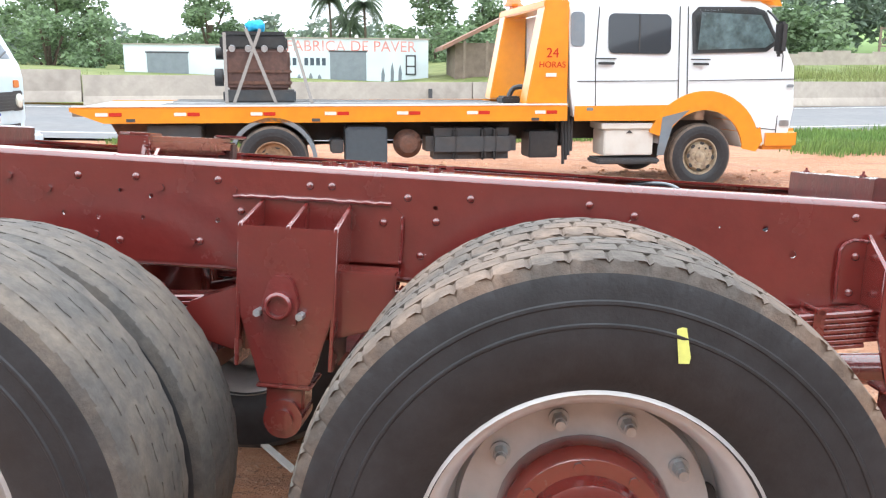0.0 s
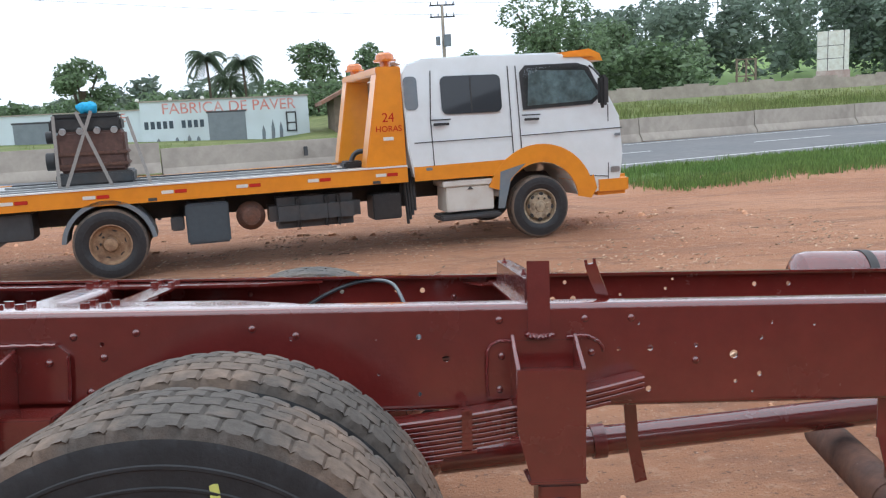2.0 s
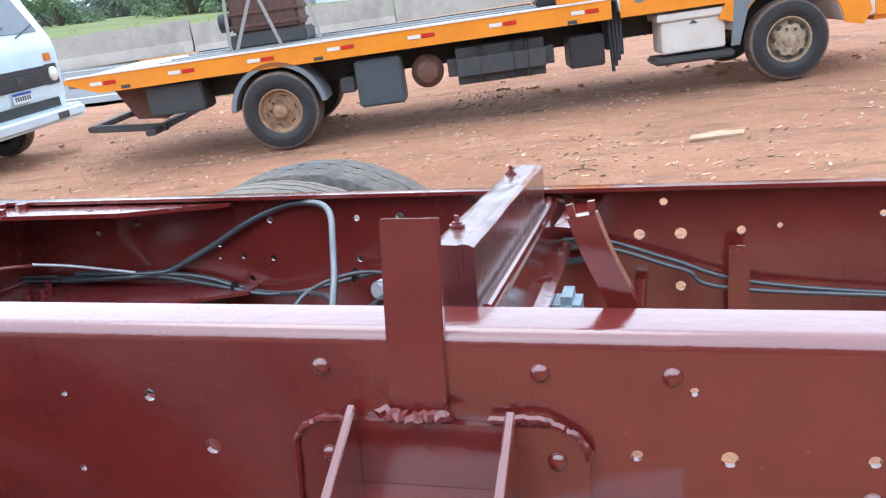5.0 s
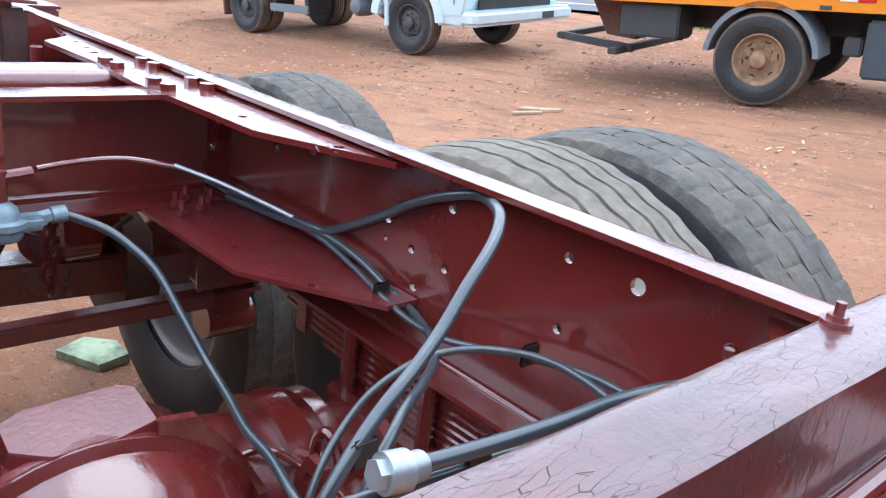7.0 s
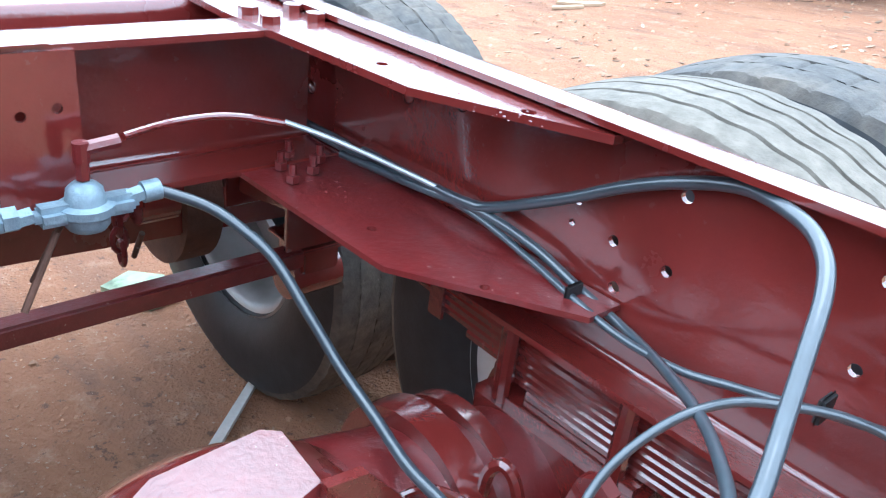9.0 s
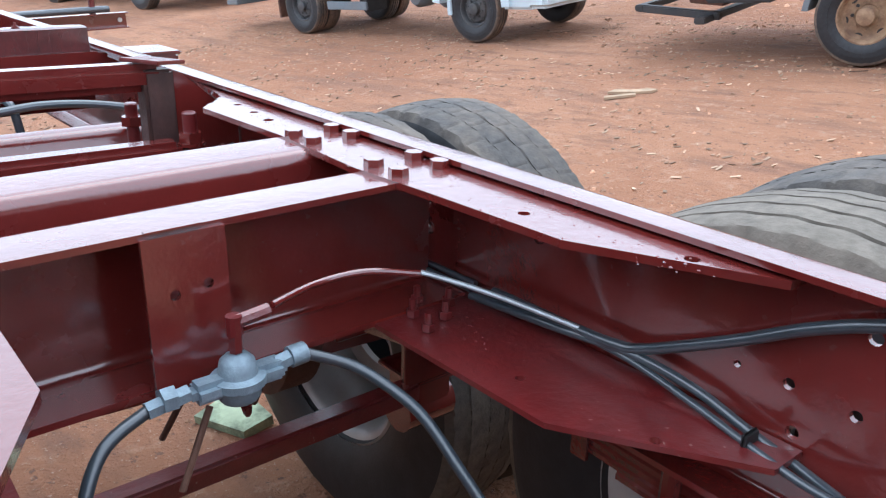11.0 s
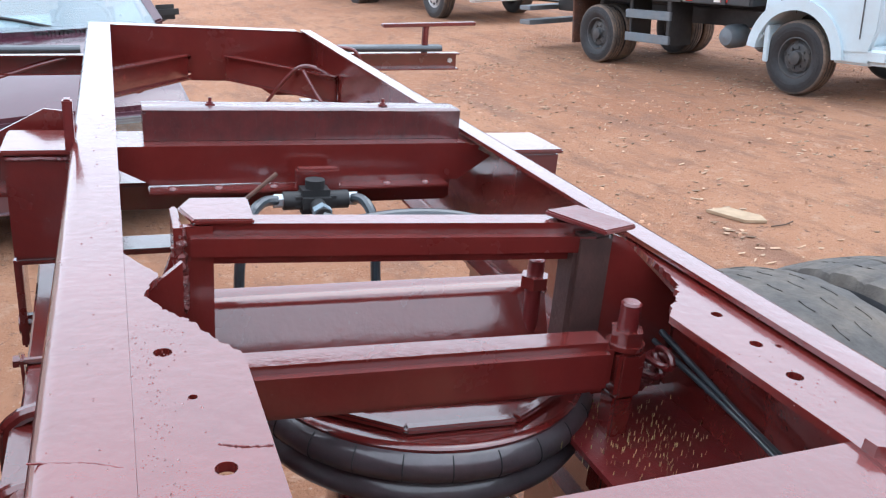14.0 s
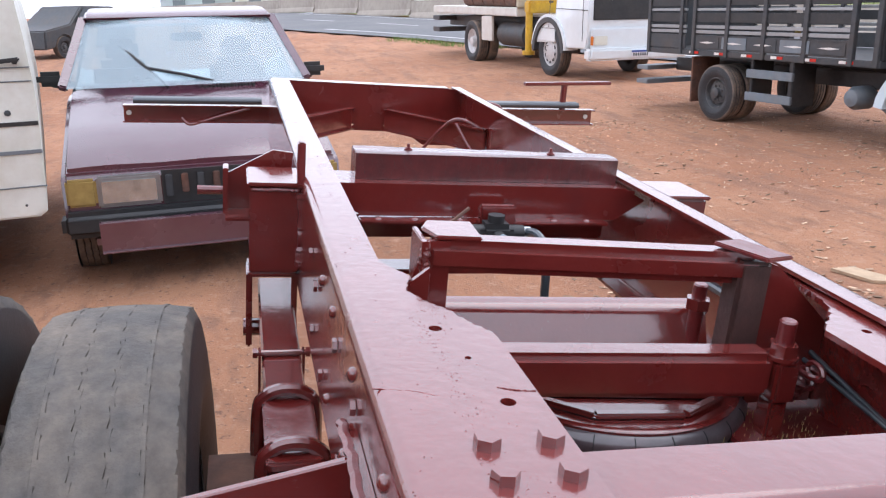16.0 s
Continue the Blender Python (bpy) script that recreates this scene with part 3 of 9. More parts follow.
# paired central cross members
for name, web_x, flange_x in (("cross_member", -0.103, -0.013), ("cross_member", -0.216, -0.313)):
    bm = bmesh.new()
    s = 1 if flange_x > web_x else -1
    r, t = 0.02, 0.008
    # section in x and z, swept across the frame
    sec = [(web_x + s * q[0], q[1]) for q in arc(r, 1.046 - r, r, 180, 90)] + [(flange_x, 1.046), (flange_x, 1.038)] + \
          [(web_x + s * q[0], q[1]) for q in arc(r, 1.046 - r, r - t, 90, 180)] + [(web_x + s * q[0], q[1]) for q in arc(r, 0.862 + r, r - t, 180, 270)] + \
          [(flange_x, 0.87), (flange_x, 0.862)] + [(web_x + s * q[0], q[1]) for q in arc(r, 0.862 + r, r, 270, 180)]
    ra = [bm.verts.new((x, NEAR + 0.008, z)) for x, z in sec]
    rb = [bm.verts.new((x, 0.83, z)) for x, z in sec]
    for k in range(len(sec)):
        bm.faces.new((ra[k], ra[(k + 1) % len(sec)], rb[(k + 1) % len(sec)], rb[k]))
    bm.faces.new(ra[::-1])
    bm.faces.new(rb)
    cm = part(name, bm, RED, chassis)
    if s > 0:
        pb = bmesh.new()
        plate(pb, [(0.395, 0.868), (0.485, 0.868), (0.485, 1.041), (0.395, 1.041)], 0.006,
              Matrix(((0, 0, 1, -0.013), (1, 0, 0, 0), (0, 1, 0, 0), (0, 0, 0, 1))), [circle(0.425, 0.975, 0.006), circle(0.462, 0.98, 0.006)])
        part("patch_plate", pb, RED, cm)
        bm = bmesh.new()
        block(bm, -0.014, -0.006, 0.40, 0.46, 1.0465, 1.049)
        part("weld_strip", bm, RED, cm)
    else:
        # the deeper rear web drops lower at the middle
        bm = bmesh.new()
        block(bm, -0.316, -0.308, 0.13, 0.78, 0.85, 1.036, 0.002)
        part("rear_web", bm, RED, cm)

# wide flat gusset plates, top and bottom, near and far
def torn(pts, size=0.0026, step=0.005):
    """A line cut by torch: the stretches between the points broken into small uneven bites."""
    out = []
    for (xa, ya), (xb, yb) in zip(pts, pts[1:]):
        n = max(1, int(math.hypot(xb - xa, yb - ya) / step))
        for k in range(n):
            u = k / n
            out.append((xa + (xb - xa) * u + random.uniform(-size, size), ya + (yb - ya) * u + random.uniform(-size, size)))
    return out + [pts[-1]]


NEAR_GUSSET = [(0.439, 0.146), (0.267, 0.233), (-0.092, 0.235), (-0.550, 0.232)] + \
    torn([(-0.566, 0.230), (-0.598, 0.210), (-0.642, 0.191), (-0.684, 0.162), (-0.713, 0.150), (-0.740, 0.156), (-0.767, 0.167), (-0.792, 0.154)]) + [(-0.836, 0.1328), (0.44, 0.1328)]
FAR_GUSSET = [(0.449, 0.051), (0.253, 0.138), (0.033, 0.146), (-0.092, 0.154), (-0.313, 0.141), (-0.569, 0.148)] + \
    torn([(-0.585, 0.137), (-0.607, 0.111), (-0.642, 0.084), (-0.684, 0.068), (-0.743, 0.060), (-0.816, 0.050)]) + [(-0.835, 0.012), (0.449, 0.012)]
GUS_TOP = 1.049
gusset_near = bmesh.new()
plate(gusset_near, NEAR_GUSSET, -0.009, at_z(TOP - 0.0008), [circle(x, y, r, 14) for x, y, r in ((-0.392, 0.194, 0.0085), (-0.581, 0.161, 0.0085), (-0.497, 0.180, 0.004), (0.297, 0.175, 0.007))])
gusset_near = part("gusset_plate", gusset_near, RED, chassis, "flat top gusset with torch-cut edge, bolts and blistered red paint")
gusset_far = bmesh.new()
plate(gusset_far, FAR_GUSSET, -0.009, at_z(GUS_TOP), [circle(x, y, r, 14) for x, y, r in ((-0.418, 0.104, 0.009), (-0.561, 0.088, 0.007), (-0.487, 0.094, 0.0075), (0.363, 0.077, 0.008), (0.170, 0.109, 0.007), (-0.477, 0.072, 0.004))])
gusset_far = part("gusset_plate", mirror(gusset_far), RED, chassis, "flat top gusset with torch-cut edge, bolts and blistered red paint")
big_bolt = finish(hexbolt(bmesh.new(), (0, 0, 0), (0, 0, 1), 0.0135, 0.0105, 0.0), "bolt", RED)
for far_x, near_x in ((-0.087, -0.100), (-0.033, -0.045), (-0.293, -0.3135), (-0.240, -0.258)):
    for y in (0.148, 0.2105):
        stud(big_bolt, "bolt", gusset_near, (near_x, y, TOP - 0.001), (0, 0, 1), random.random())
    for y in (0.731, 0.797):
        stud(big_bolt, "bolt", gusset_far, (far_x, y, GUS_TOP), (0, 0, 1), random.random())
# a torn crack in the near plate's edge
bm = bmesh.new()
bead(bm, [(-0.412, 0.231, TOP - 0.0006), (-0.416, 0.211, TOP - 0.0004), (-0.424, 0.192, TOP - 0.0006)], 0.0009, 1.6)
part("torn_crack", bm, RED_ROUGH, gusset_near)
for side in (0, 1):
    bm = bmesh.new()
    plate(bm, [(0.47, 0.06), (0.28, 0.175), (0.02, 0.18), (-0.31, 0.18), (-0.50, 0.10), (-0.50, 0.01), (0.47, 0.01)], -0.007, at_z(0.866), [circle(0.37, 0.11, 0.006), circle(0.2, 0.13, 0.006)])
    low = part("lower_gusset", hang(bm, side), RED_ROUGH, chassis)
    for x, y in [(0.0, 0.13), (0.03, 0.10), (-0.03, 0.10), (0.0, 0.07), (0.045, 0.14)]:
        y = WIDE - y if side else y
        bm = bmesh.new()
        rod(bm, (x, y, 0.866), (x, y, 0.892), 0.005, segs=8)
        rod(bm, (x, y, 0.868), (x, y, 0.878), 0.009, segs=6)
        part("bolt_end", bm, RED_ROUGH, low)

def blisters(n, x0, x1, y0, y1, z, parent):
    """Small blisters and chips of paint on a flat top."""
    vs, fs = [], []
    for _ in range(n):
        x, y, r = random.uniform(x0, x1), random.gauss((y0 + y1) / 2, (y1 - y0) / 4), random.uniform(0.0006, 0.0024)
        k, a0, st = len(vs), random.uniform(0, 6), random.uniform(0.6, 2.0)
        for q in range(6):
            a = a0 + math.tau * q / 6
            vs.append((x + r * st * math.cos(a) * random.uniform(0.6, 1.1), y + r * math.sin(a) * random.uniform(0.6, 1.1), z - 0.0004))
        vs.append((x, y, z + r * random.uniform(0.25, 0.7)))
        fs += [(k + q, k + (q + 1) % 6, k + 6) for q in range(6)]
    me = bpy.data.meshes.new("blistered_paint")
    me.from_pydata(vs, [], fs)
    me.materials.append(RED)
    ob = new("blistered_paint", me)
    ob.parent = parent
    return tagged(ob, "small blisters in the red paint", kind="stuff")


blisters(620, -0.65, 0.32, 0.125, 0.182, TOP - 0.0008, gusset_near)
blisters(200, -0.55, 0.40, WIDE - 0.15, WIDE - 0.05, GUS_TOP, gusset_far)
blisters(150, -2.2, 0.35, NEAR + 0.005, 0.125, TOP, rail_near)
for side in (0, 1):
    blisters(90, -0.12, 0.14, 0.04 if not side else WIDE - 0.15, 0.15 if not side else WIDE - 0.04, 0.866, gusset_far if side else gusset_near)

# near rail seam where the gusset was welded on, with a ragged joint
bm = bmesh.new()
bead(bm, [(-0.835, 0.1324, TOP - 0.0022), (-0.5, 0.1324, TOP - 0.0022), (-0.1, 0.1324, TOP - 0.0022), (0.3, 0.1324, TOP - 0.0022)], 0.0012)
part("weld_bead", bm, RED_ROUGH, chassis)
bm = bmesh.new()
bead(bm, [(-0.432, 0.060, TOP - 0.0008), (-0.426, 0.085, TOP - 0.0006), (-0.420, 0.105, TOP - 0.0006), (-0.405, 0.132, TOP - 0.0008)], 0.0009)
part("weld_bead", bm, RED_ROUGH, chassis)


# ---- hangers ----
def slanted(x, y0, z0, y1, z1, zlow, t=0.010):
    """A side plate of a hanger: its top edge slopes from the rail down to the front."""
    bm = bmesh.new()
    pts = [(y0, zlow), (y1, zlow), (y1, z1), (y0, z0)]
    a = [bm.verts.new((x, y, z)) for y, z in pts]
    b = [bm.verts.new((x + t, y, z)) for y, z in pts]
    bm.faces.new(a)
    bm.faces.new(b[::-1])
    for k in range(4):
        bm.faces.new((a[k], b[k], b[(k + 1) % 4], a[(k + 1) % 4]))
    bmesh.ops.bevel(bm, geom=bm.edges[:], offset=0.0018, segments=1, affect="EDGES")
    return bm




def centre_hanger(side):
    bm = bmesh.new()
    plate(bm, [(-0.48, 0.825), (-0.06, 0.825), (-0.06, 0.945), (-0.085, 0.967), (-0.47, 0.962), (-0.495, 0.94)], 0.009, at_y(-0.0005))
    root = part("centre_hanger", hang(bm, side), RED, chassis, "heavy welded equaliser hanger between the two axles")
    bm = bmesh.new()
    plate(bm, [(-0.342, 0.565), (-0.23, 0.565), (-0.182, 0.73), (-0.178, 0.917), (-0.405, 0.917), (-0.392, 0.72)], 0.012, at_y(-0.138))
    bmesh.ops.bevel(bm, geom=[e for e in bm.edges if e.is_boundary or len(e.link_faces) == 2 and e.calc_face_angle(0) > 1.0], offset=0.003, segments=2, affect="EDGES")
    part("front_plate", hang(bm, side), RED, root)
    for x in (-0.402, -0.295, -0.190):
        part("rib", hang(slanted(x, -0.009, 0.962, -0.148, 0.922, 0.86 if x == -0.295 else 0.60), side), RED, root)
    bm = bmesh.new()
    block(bm, -0.395, -0.185, -0.14, -0.008, 0.884, 0.892)
    part("pocket_floor", hang(bm, side), RED, root)
    bm = bmesh.new()
    block(bm, -0.348, -0.224, -0.154, -0.06, 0.556, 0.566, 0.003)
    block(bm, -0.330, -0.242, -0.140, -0.07, 0.50, 0.556, 0.006)
    rod(bm, (-0.286, -0.15, 0.485), (-0.286, -0.06, 0.485), 0.044, segs=24)
    part("lower_eye", hang(bm, side), RED, root)
    bm = bmesh.new()
    rod(bm, (-0.286, -0.158, 0.485), (-0.286, -0.15, 0.485), 0.024, segs=18)
    part("pin", hang(bm, side), RED, root)
    # pivot cap
    bm = bmesh.new()
    plate(bm, [(-0.335, 0.705), (-0.262, 0.705), (-0.258, 0.755), (-0.272, 0.80), (-0.285, 0.812), (-0.312, 0.812), (-0.325, 0.80), (-0.338, 0.755)], 0.012, at_y(-0.150))
    lathe(bm, [(0.030, 0), (0.031, 0.012), (0.026, 0.016), (0.022, 0.016), (0.021, 0.006), (0.0003, 0.006)], at_y(-0.162) @ Matrix.Translation((-0.299, 0.748, 0)), 24)
    part("pivot_cap", hang(bm, side), RED_ROUGH, root)
    for x, z in ((-0.346, 0.730), (-0.252, 0.727)):
        bm = bmesh.new()
        rod(bm, (x, -0.15, z), (x, -0.172, z), 0.009, segs=6)
        part("bolt", hang(bm, side), BARE, root)
    bm = bmesh.new()
    bead(bm, [(-0.47, -0.012, 0.964), (-0.36, -0.012, 0.967), (-0.2, -0.012, 0.969), (-0.09, -0.012, 0.968)], 0.005)
    part("weld_bead", hang(bm, side), RED_ROUGH, root)
    bm = bmesh.new()
    bead(bm, [(-0.06, -0.011, 0.94), (-0.058, -0.011, 0.88), (-0.06, -0.011, 0.83)], 0.004)
    part("weld_bead", hang(bm, side), RED_ROUGH, root)
    for x, z in ((-0.45, 0.93), (-0.105, 0.925)):
        stud(rivet_mesh, "rivet", root, (x, WIDE + 0.01 if side else NEAR - 0.01, z), (0, 1 if side else -1, 0))
    # the rocking equaliser beam inside
    bm = bmesh.new()
    plate(bm, [(-0.54, 0.655), (-0.42, 0.62), (-0.20, 0.66), (-0.06, 0.70), (-0.052, 0.823), (-0.18, 0.822), (-0.40, 0.775), (-0.53, 0.725)], 0.08, at_y(-0.03))
    bmesh.ops.bevel(bm, geom=[e for e in bm.edges if e.calc_face_angle(0) > 1.0], offset=0.005, segments=2, affect="EDGES")
    part("equaliser_beam", hang(bm, side), RED, root)
    root.location, root.scale = (-0.026 if side else -0.046, WIDE * -0.2 if side else NEAR * -0.32, 0.012), (1, 1.2 if side else 1.32, 1)


def front_hanger(side):
    bm = bmesh.new()
    plate(bm, [(0.918, 0.82), (1.215, 0.82), (1.215, 0.945), (1.19, 0.968), (0.945, 0.968), (0.918, 0.945)], 0.009, at_y(-0.0005))
    root = part("spring_hanger", hang(bm, side), RED, chassis, "welded box hanger holding the front end of a leaf spring")
    bm = bmesh.new()
    plate(bm, [(1.012, 0.645), (1.146, 0.645), (1.146, 0.914), (0.978, 0.914), (0.978, 0.77)], 0.010, at_y(-0.108))
    part("front_plate", hang(bm, side), RED, root)
    for x in (0.977, 1.137):
        part("side_plate", hang(slanted(x, -0.009, 0.985, -0.114, 0.918, 0.82 if x < 1 else 0.84), side), RED, root)
    bm = bmesh.new()
    block(bm, 0.985, 1.14, -0.110, -0.010, 0.893, 0.900)
    part("pocket_floor", hang(bm, side), RED, root)
    bm = bmesh.new()
    block(bm, 1.006, 1.152, -0.124, -0.03, 0.634, 0.646, 0.004)
    block(bm, 1.03, 1.135, -0.116, -0.04, 0.53, 0.634, 0.006)
    rod(bm, (1.085, -0.122, 0.56), (1.085, -0.03, 0.56), 0.042, segs=22)
    part("lower_eye", hang(bm, side), RED, root)
    bm = bmesh.new()
    bead(bm, [(0.92, -0.012, 0.83), (0.918, -0.012, 0.9), (0.922, -0.012, 0.95), (0.95, -0.010, 0.968), (0.985, -0.012, 0.967)], 0.0036)
    part("weld_bead", hang(bm, side), RED_ROUGH, root)
    bm = bmesh.new()
    bead(bm, [(1.12, -0.012, 0.975), (1.17, -0.012, 0.978), (1.205, -0.010, 0.96), (1.216, -0.010, 0.94)], 0.0042)
    part("weld_bead", hang(bm, side), RED_ROUGH, root)
    for x, z in ((0.955, 0.93), (0.95, 0.845), (1.185, 0.935)):
        stud(rivet_mesh, "rivet", root, (x, WIDE + 0.01 if side else NEAR - 0.01, z), (0, 1 if side else -1, 0))
    if not side:
        bm = bmesh.new()
        block(bm, 1.022, 1.080, -0.009, 0.0, 0.975, 1.168, 0.001, Matrix.Translation((0, -0.001, 0.975)) @ Matrix.Rotation(radians(-5), 4, "X") @ Matrix.Translation((0, 0, -0.975)))
        up = part("upright_plate", hang(bm, side), RED, root, "flat plate standing above the rail")
        bm = bmesh.new()
        bead(bm, [(1.015, -0.021, 0.984), (1.05, -0.024, 0.980), (1.085, -0.021, 0.984)], 0.0065)
        part("weld_bead", hang(bm, side), RED_ROUGH, up)


def rear_hanger(side):
    bm = bmesh.new()
    block(bm, -1.520, -1.380, -0.095, -0.0005, 0.845, 1.035, 0.004)
    root = part("rear_hanger", hang(bm, side), RED, chassis, "welded box hanger at the rear end of a leaf spring")
    bm = bmesh.new()
    block(bm, -1.525, -1.373, -0.100, 0.004 if not side else -0.001, 1.035, 1.044, 0.003)
    part("cap_plate", hang(bm, side), RED, root)
    bm = bmesh.new()
    block(bm, -1.495, -1.385, -0.098, -0.005, 0.832, 0.846, 0.005)
    part("top_plate", hang(bm, side), RED, root)
    for ya in (-0.10, -0.012):
        bm = bmesh.new()
        block(bm, -1.495, -1.405, ya, ya + 0.012, 0.66, 0.835, 0.004)
        part("side_cheek", hang(bm, side), RED, root)
    bm = bmesh.new()
    rod(bm, (-1.450, -0.105, 0.69), (-1.450, 0.003, 0.69), 0.02, segs=14)
    part("shackle_pin", hang(bm, side), RED, root)
    if not side:
        bm = bmesh.new()
        bead(bm, [(-1.379, 0.0, 0.86), (-1.379, 0.002, 0.93), (-1.379, 0.0, 1.02)], 0.008)
        bead(bm, [(-1.379, -0.09, 1.028), (-1.377, -0.05, 1.03), (-1.379, -0.005, 1.028)], 0.004)
        part("weld_bead", hang(bm, side), RED_ROUGH, root)
    root.location, root.scale = (0.045 if side else 0.0, WIDE * -0.33 if side else NEAR * -0.1, 0), (1, 1.33 if side else 1.1, 1)


for s in (0, 1):
    centre_hanger(s)
    front_hanger(s)
    rear_hanger(s)


# ---- leaf springs ----
def spring(side, xc, z0, reach_front, reach_back, k=0.127):
    """A pack of nine leaves curved up at both ends, clipped and held by U-bolts."""
    root = None
    for n in range(9):
        f = xc + reach_front * (1 - 0.085 * max(0, n - 2))
        b = xc - reach_back * (1 - (0.11 * n if reach_back < 0.55 else 0.085 * max(0, n - 2)))
        bm = bmesh.new()
        rows = []
        for i in range(19):
            x = b + (f - b) * i / 18
            z = z0 + k * (x - xc) ** 2 - n * 0.0125
            rows.append([bm.verts.new((x, y, z + dz)) for y, dz in ((-0.082, -0.004), (-0.078, 0), (-0.010, 0), (-0.006, -0.004), (-0.006, -0.011), (-0.082, -0.011))])
        for p, q in zip(rows, rows[1:]):
            for j in range(6):
                bm.faces.new((p[j], p[(j + 1) % 6], q[(j + 1) % 6], q[j]))
        bm.faces.new(rows[0][::-1])
        bm.faces.new(rows[-1])
        ob = part("leaf", hang(bm, side), RED, root or chassis)
        if root is None:
            root = ob
            ob.name = "leaf_spring"
            tagged(ob, "multi-leaf truck spring painted glossy red")
    for dx in (-0.09, 0.09):
        bm = bmesh.new()
        tube(bm, [(xc + dx, -0.094, z0 - 0.24), (xc + dx, -0.094, z0 - 0.02), (xc + dx, -0.080, z0 + 0.022), (xc + dx, -0.044, z0 + 0.034),
                  (xc + dx, -0.008, z0 + 0.022), (xc + dx, 0.006, z0 - 0.02), (xc + dx, 0.006, z0 - 0.24)], 0.0125, 10, 4)
        part("u_bolt", hang(bm, side), RED, root)
    bm = bmesh.new()
    block(bm, xc - 0.12, xc + 0.12, -0.088, 0.0, z0 + 0.001, z0 + 0.018, 0.004)
    part("top_plate", hang(bm, side), RED, root)
    bm = bmesh.new()
    block(bm, xc - 0.13, xc + 0.13, -0.11, 0.022, z0 - 0.19, z0 - 0.112, 0.01)
    part("axle_seat", hang(bm, side), RED, root)
    for x in (xc + reach_front * 0.55, xc - reach_back * 0.45):
        zz = z0 + k * (x - xc) ** 2
        bm = bmesh.new()
        for y in (-0.089, -0.004):
            block(bm, x - 0.013, x + 0.013, y, y + 0.005, zz - 0.085, zz + 0.012)
        rod(bm, (x, -0.10, zz + 0.006), (x, 0.012, zz + 0.006), 0.006, segs=8)
        rod(bm, (x, -0.10, zz + 0.006), (x, -0.091, zz + 0.006), 0.011, segs=6)
        rod(bm, (x, 0.003, zz + 0.006), (x, 0.012, zz + 0.006), 0.011, segs=6)
        part("spring_clip", hang(bm, side), RED, root)
    return root


for s in (0, 1):
    up = 0.012 if s else 0.0
    spring(s, 0.42 if s else 0.32, 0.765 + up, 0.88 if s else 0.98, 0.52 if s else 0.42)
    spring(s, -0.915, 0.728 + up, 0.40, 0.62)
bm = bmesh.new()
bar(bm, (1.318, 0.09, 0.80), (1.328, 0.19, 0.765), 0.034, 0.006, (0, 0, 1))
bar(bm, (1.326, 0.188, 0.77), (1.338, 0.20, 0.66), 0.034, 0.006, (0, 1, 0))
bar(bm, (1.338, 0.20, 0.662), (1.368, 0.215, 0.535), 0.034, 0.006, (0, 1, 0))
part("strap", bm, RED, chassis, "flat strap hanging below the frame")


# ---- wheels ----
def tyre_bm(R=0.51, W=0.255, bead_r=0.282, ribs=5, lugs=0, depth=0.010, segs=180, axis=None):
    """A tyre about the y axis: round-shouldered carcass, tread ribs with grooves between and, for block treads, cross cuts."""
    bm = bmesh.new()
    half, tw = W / 2, W * 0.43
    prof = [(bead_r, -half * 0.70, 0, 0), (bead_r + 0.02, -half * 0.84, 0, 0), (bead_r + 0.06, -half * 0.97, 0, 0), (bead_r + 0.11, -half, 0, 0),
            (R - 0.112, -half * 0.995, 0, 0), (R - 0.110, -half * 1.012, 0, 0), (R - 0.106, -half * 1.012, 0, 0), (R - 0.104, -half * 0.99, 0, 0), (R - 0.078, -half * 0.975, 0, 0), (R - 0.076, -half * 0.992, 0, 0), (R - 0.071, -half * 0.988, 0, 0), (R - 0.069, -half * 0.967, 0, 0), (R - 0.050, -half * 0.95, 0, 0), (R - 0.030, -half * 0.92, 0, 1), (R - 0.012, -tw * 0.99, 1, 1)]
    step = 2 * tw / ribs
    for n in range(ribs):
        a, b = -tw + n * step, -tw + (n + 1) * step
        crown = lambda y: R - 0.010 * (y / tw) ** 2
        g = step * (0.065 if lugs else 0.10)
        prof += [(crown(a + g), a + g, 1, 10 + n), (crown(b - g), b - g, 1, 10 + n)]
        if n < ribs - 1:
            prof += [(R - depth * 1.4, b - g * 0.6, 0, 0), (R - depth * 1.4, b + g * 0.6, 0, 0)]
    prof += [(R - 0.012, tw * 0.99, 1, 1), (R - 0.030, half * 0.92, 0, 1), (R - 0.055, half * 0.955, 0, 0), (R - 0.10, half * 0.99, 0, 0),
             (bead_r + 0.11, half, 0, 0), (bead_r + 0.06, half * 0.97, 0, 0), (bead_r + 0.02, half * 0.84, 0, 0), (bead_r, half * 0.70, 0, 0)]
    rings = []
    for r, y, lug, zone in prof:
        ring = []
        for k in range(segs):
            a = math.tau * k / segs
            rr, yy = r, y
            if lugs and lug:
                shift = (zone % 10) * 4 if zone >= 10 else (0 if y < 0 else (ribs - 1) * 4)
                if (k + shift) % lugs == 0:
                    rr -= depth
                yy += 0.0035 * math.sin(a * segs / lugs + zone)
            elif zone >= 10:
                yy += 0.0035 * math.sin(a * 44)
            ring.append(bm.verts.new((rr * math.cos(a), yy, rr * math.sin(a))))
        rings.append(ring)
    for i, (p, q) in enumerate(zip(rings, rings[1:])):
        tread = prof[i][3] >= 1 and prof[i + 1][3] >= 1 or prof[i][0] > R - 0.011
        for k in range(segs):
            f = bm.faces.new((p[k], p[(k + 1) % segs], q[(k + 1) % segs], q[k]))
            f.material_index = 1 if tread else 0
    return bm


